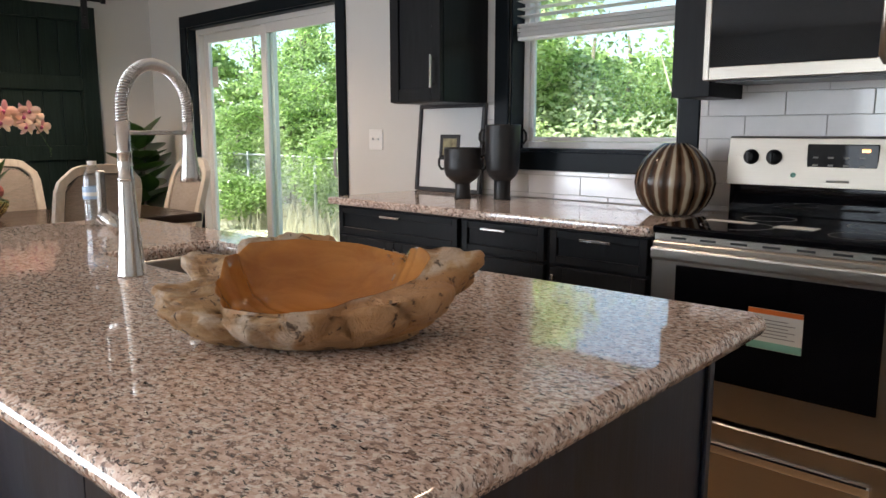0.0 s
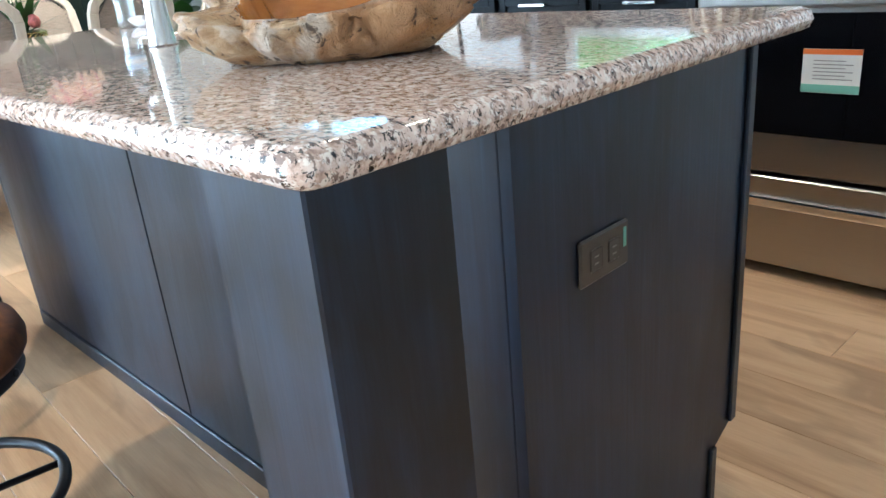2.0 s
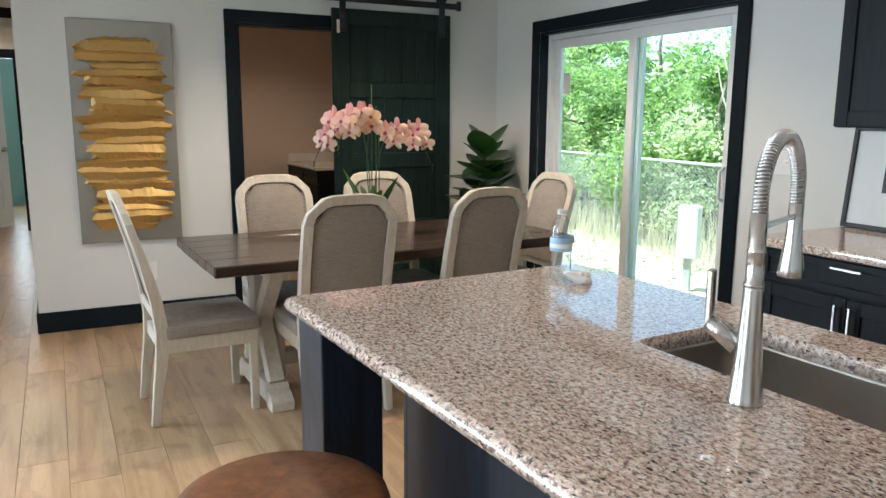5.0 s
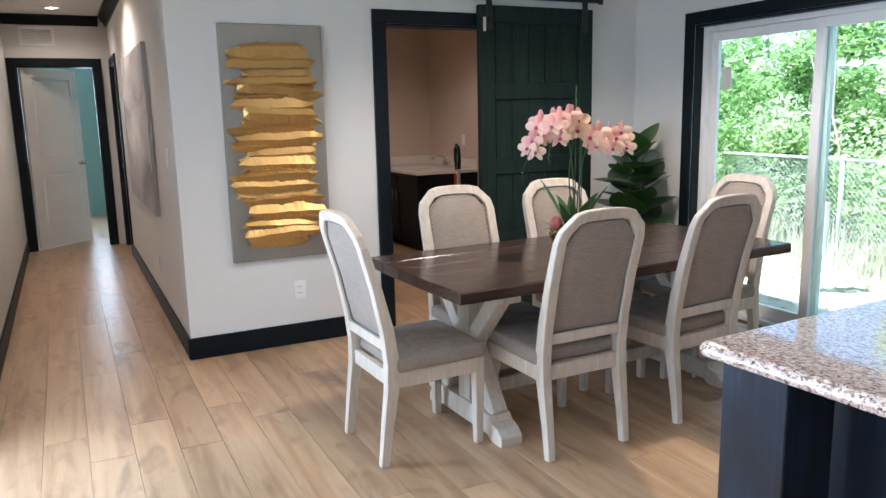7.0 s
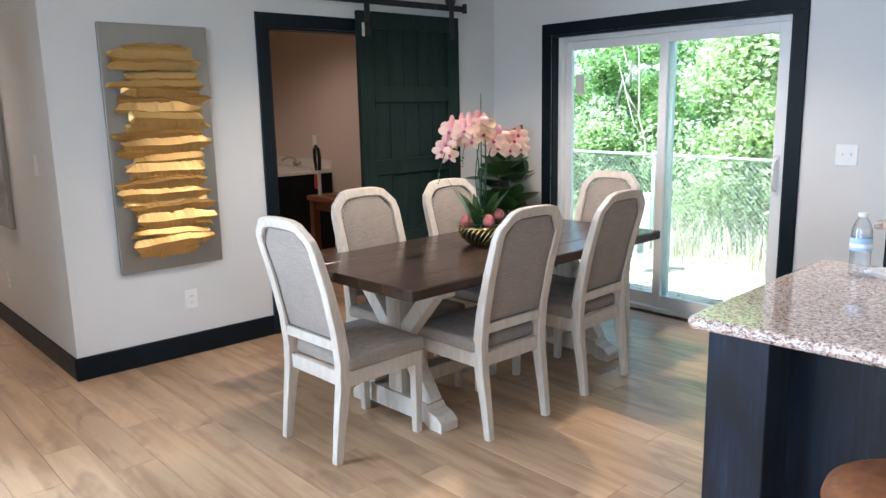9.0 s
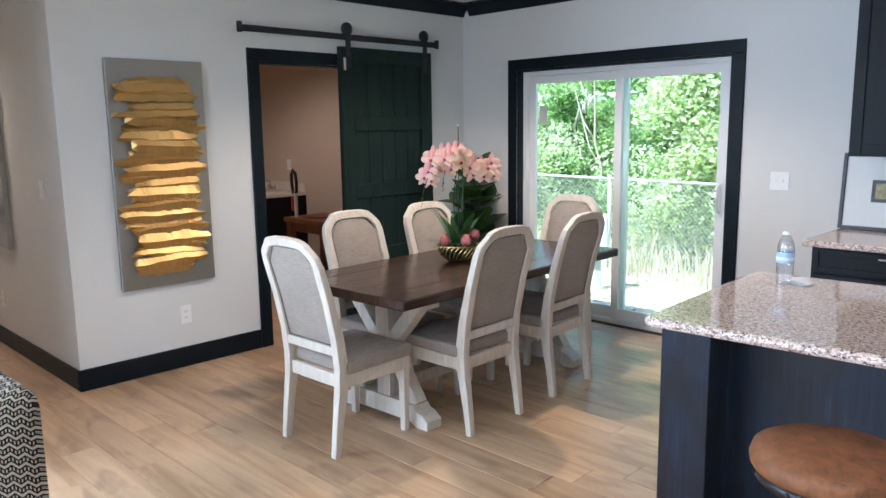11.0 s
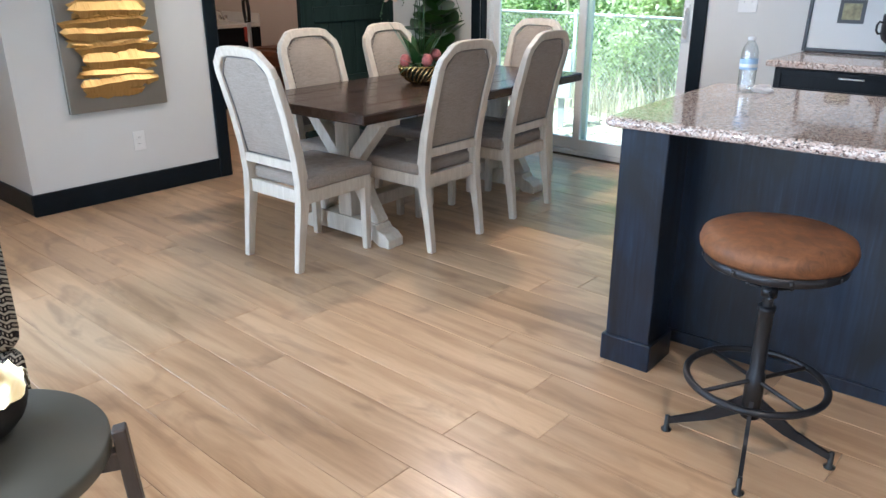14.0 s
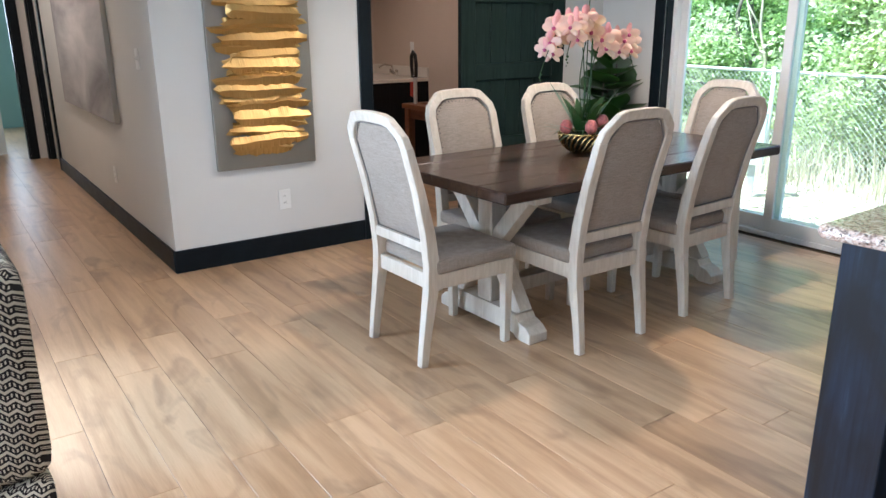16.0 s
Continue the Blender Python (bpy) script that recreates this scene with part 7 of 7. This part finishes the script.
def tree(x, y, h, spread, rnd, leaf=LEAF, per=640, size=0.037, label="leafy green tree behind the fence", low=0.25):
    t = thing("tree", label, "tree", "trees behind the yard", m=pose(x, y, GZ - 0.05))
    bm = bm_new()
    r0 = 0.035 + 0.012 * h
    bend = [Vector((0, 0, 0))]
    for k in range(1, 7):
        bend.append(bend[-1] + Vector((rnd.uniform(-0.12, 0.12), rnd.uniform(-0.10, 0.10), h * 0.14)))
    tube(bm, bend, [r0 * (1 - 0.12 * k) for k in range(7)], 8)
    clumps = []
    for k in range(11):
        f = rnd.uniform(low, 0.95)
        p = bend[min(6, int(f * 6))]
        a = rnd.uniform(0, 2 * math.pi)
        ln = spread * rnd.uniform(0.5, 1.0) * (1.15 - 0.5 * f)
        e = p + Vector((ln * math.cos(a), ln * math.sin(a), ln * rnd.uniform(0.1, 0.7)))
        mid = p.lerp(e, 0.5) + Vector((0, 0, -0.08 * ln))
        tube(bm, [p, mid, e], [r0 * 0.38, r0 * 0.26, r0 * 0.1], 6)
        for _ in range(3):
            c = e + Vector((rnd.gauss(0, 0.3), rnd.gauss(0, 0.3), rnd.gauss(0, 0.3))) * spread * 0.5
            rr = spread * rnd.uniform(0.22, 0.42)
            clumps.append((c, (rr, rr, rr * 0.6)))
    part("trunk", bm, BARK, t)
    cr = new("crown", leaf_mesh("crown", clumps, leaf, rnd, per, size))
    cr.parent = t
    tagged(cr, kind="stuff")
    return t


rt = random.Random(42)
for i in range(13):
    tree(-17 + i * 1.55 + rt.uniform(-0.5, 0.5), 8.2 + rt.uniform(-0.5, 1.0), rt.uniform(2.3, 3.3), rt.uniform(1.1, 1.5), rt, low=0.10)
for i in range(8):
    tree(-18 + i * 2.8 + rt.uniform(-0.5, 0.5), 11.5 + rt.uniform(-0.7, 0.9), rt.uniform(3.6, 6.5), rt.uniform(1.3, 1.8), rt, LEAF, 110, 0.10, "tall darker tree at the wood's edge", low=0.1)

# bare pale saplings and undergrowth
for x, y in ((-5.75, 7.2), (-7.6, 7.7), (-3.2, 7.0), (-1.9, 7.2)):
    t = thing("sapling", "thin pale bare sapling behind the fence", "tree", "saplings behind the fence", m=pose(x, y, GZ - 0.05))
    bm = bm_new()
    p = [Vector((0, 0, 0))]
    for k in range(8):
        p.append(p[-1] + Vector((rt.uniform(-0.13, 0.10), rt.uniform(-0.06, 0.06), 0.42)))
    tube(bm, p, [0.032 * (1 - 0.1 * k) for k in range(9)], 7)
    for k in (2, 3, 4, 5, 6):
        s = rt.choice((-1, 1))
        tube(bm, [p[k], p[k] + Vector((s * 0.25, 0.05, 0.3)), p[k] + Vector((s * 0.42, 0.08, 0.75))], [0.014, 0.011, 0.005], 6)
    part("trunk", bm, TWIG, t)

clumps = []
for i in range(90):
    x = rt.uniform(-15, 0.5)
    yf = F0.y + (F1.y - F0.y) * (x - F0.x) / (F1.x - F0.x)
    clumps.append(((x, yf + rt.uniform(0.15, 1.3), GZ + rt.uniform(0.15, 1.7)), (rt.uniform(0.3, 0.6), rt.uniform(0.2, 0.45), rt.uniform(0.25, 0.5))))
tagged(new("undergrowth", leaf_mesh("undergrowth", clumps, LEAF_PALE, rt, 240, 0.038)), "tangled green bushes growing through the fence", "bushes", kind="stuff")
clumps = [((rt.uniform(-15, 1), 8.6 + rt.uniform(-0.5, 0.6), GZ + rt.uniform(0.3, 3.4)), (0.9, 0.4, 0.7)) for _ in range(64)]
tagged(new("thicket", leaf_mesh("thicket", clumps, LEAF, rt, 270, 0.038)), "sunlit green thicket at the edge of the woods", "bushes", kind="stuff")
# overgrown vine mass over the fence
clumps = []
for i in range(105):
    clumps.append(((-5.50 + rt.gauss(0, 0.42), 7.05 + rt.uniform(-0.2, 0.5), GZ + rt.uniform(0.2, 3.6)), (0.38, 0.3, 0.35)))
tagged(new("vine_mass", leaf_mesh("vine_mass", clumps, LEAF_PALE, rt, 280, 0.042)), "tall mass of pale vines over the fence, sunlight put into their colour", "vines", kind="stuff")
vs, fs = [], []
for i in range(3400):
    x = rt.uniform(-14.5, 0)
    yf = F0.y + (F1.y - F0.y) * (x - F0.x) / (F1.x - F0.x)
    y = yf + rt.gauss(0.1, 0.35)
    h = rt.uniform(0.10, 0.55) * (1.0 if rt.random() < 0.8 else 1.6)
    dx, dy = rt.gauss(0, 0.22) * h, rt.gauss(0, 0.2) * h
    w = 0.006
    k = len(vs)
    vs += [(x - w, y, GZ - 0.02), (x + w, y, GZ - 0.02), (x + dx * 0.5 + w * 0.8, y + dy * 0.4, GZ + h * 0.6), (x + dx * 0.5 - w * 0.8, y + dy * 0.4, GZ + h * 0.6), (x + dx * 1.4, y + dy, GZ + h)]
    fs += [(k, k + 1, k + 2, k + 3), (k + 3, k + 2, k + 4)]
me = bpy.data.meshes.new("dry_grass")
me.from_pydata(vs, [], fs)
me.materials.append(TWIG)
tagged(new("dry_grass", me), "tall dry straw-coloured grass along the fence", "grass", kind="stuff")
vs, fs = [], []
for i in range(5200):
    x, y = rt.uniform(-13, 0), rt.uniform(4.2, 6.6)
    a, ln = rt.uniform(0, 6.28), rt.uniform(0.03, 0.12)
    k = len(vs)
    c, s_ = math.cos(a), math.sin(a)
    z = GZ + 0.015 + 0.05 * noise.noise(Vector((x * 0.6, y * 0.6, 0))) * max(0, min(1, (y - 4) / 3))
    vs += [(x, y, z), (x + c * ln, y + s_ * ln, z + rt.uniform(0, 0.03)), (x + c * ln - s_ * 0.008, y + s_ * ln + c * 0.008, z + 0.012), (x - s_ * 0.008, y + c * 0.008, z + 0.004)]
    fs.append((k, k + 1, k + 2, k + 3))
me = bpy.data.meshes.new("leaf_litter")
me.from_pydata(vs, [], fs)
me.materials.append(TWIG)
tagged(new("leaf_litter", me), "scattered straw and leaf litter on the ground", "litter", kind="stuff")
# distant woods
clumps = [((rt.uniform(-34, 14), rt.uniform(15, 22), GZ + rt.uniform(0.3, 2.3)), (2.2, 1.2, 0.9)) for _ in range(110)]
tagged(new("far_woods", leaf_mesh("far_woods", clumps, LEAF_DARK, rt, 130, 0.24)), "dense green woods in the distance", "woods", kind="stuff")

# ---- floor planks ----
PW, PL, PT = 0.182, 1.22, 0.0095
planks = {}


def plank_mesh(ln, w):
    key = (round(ln, 3), round(w, 3))
    if key not in planks:
        bm = bm_new()
        box(bm, 0, ln - 0.0012, 0, w - 0.0012, -PT, 0.0, 0.0011)
        planks[key] = mesh_of("plank", bm, FLOOR)
    return planks[key]


rest = bm_new()
rp = random.Random(8)
y = SY
row = 0
made = 0
while y < NY - 0.001:
    w = min(PW, NY - y)
    x_lo = -14.0 if (-3.0 < y < NY) else LIV_W
    x = x_lo - rp.uniform(0, PL)
    while x < EX:
        a, b2 = max(x, x_lo), min(x + PL, EX)
        if b2 - a > 0.03:
            if b2 > -6.6 and a < 0.5 and y > -2.7 and made < 300:
                o = new("plank", plank_mesh(b2 - a, w))
                o.parent, o.matrix_basis = floor, pose(a, y, 0)
                made += 1
            else:
                box(rest, a, b2 - 0.0012, y, y + w - 0.0012, -PT, 0.0)
        x += PL
    y += PW
    row += 1
tagged(part("plank_rest", rest, FLOOR, floor), kind="stuff")
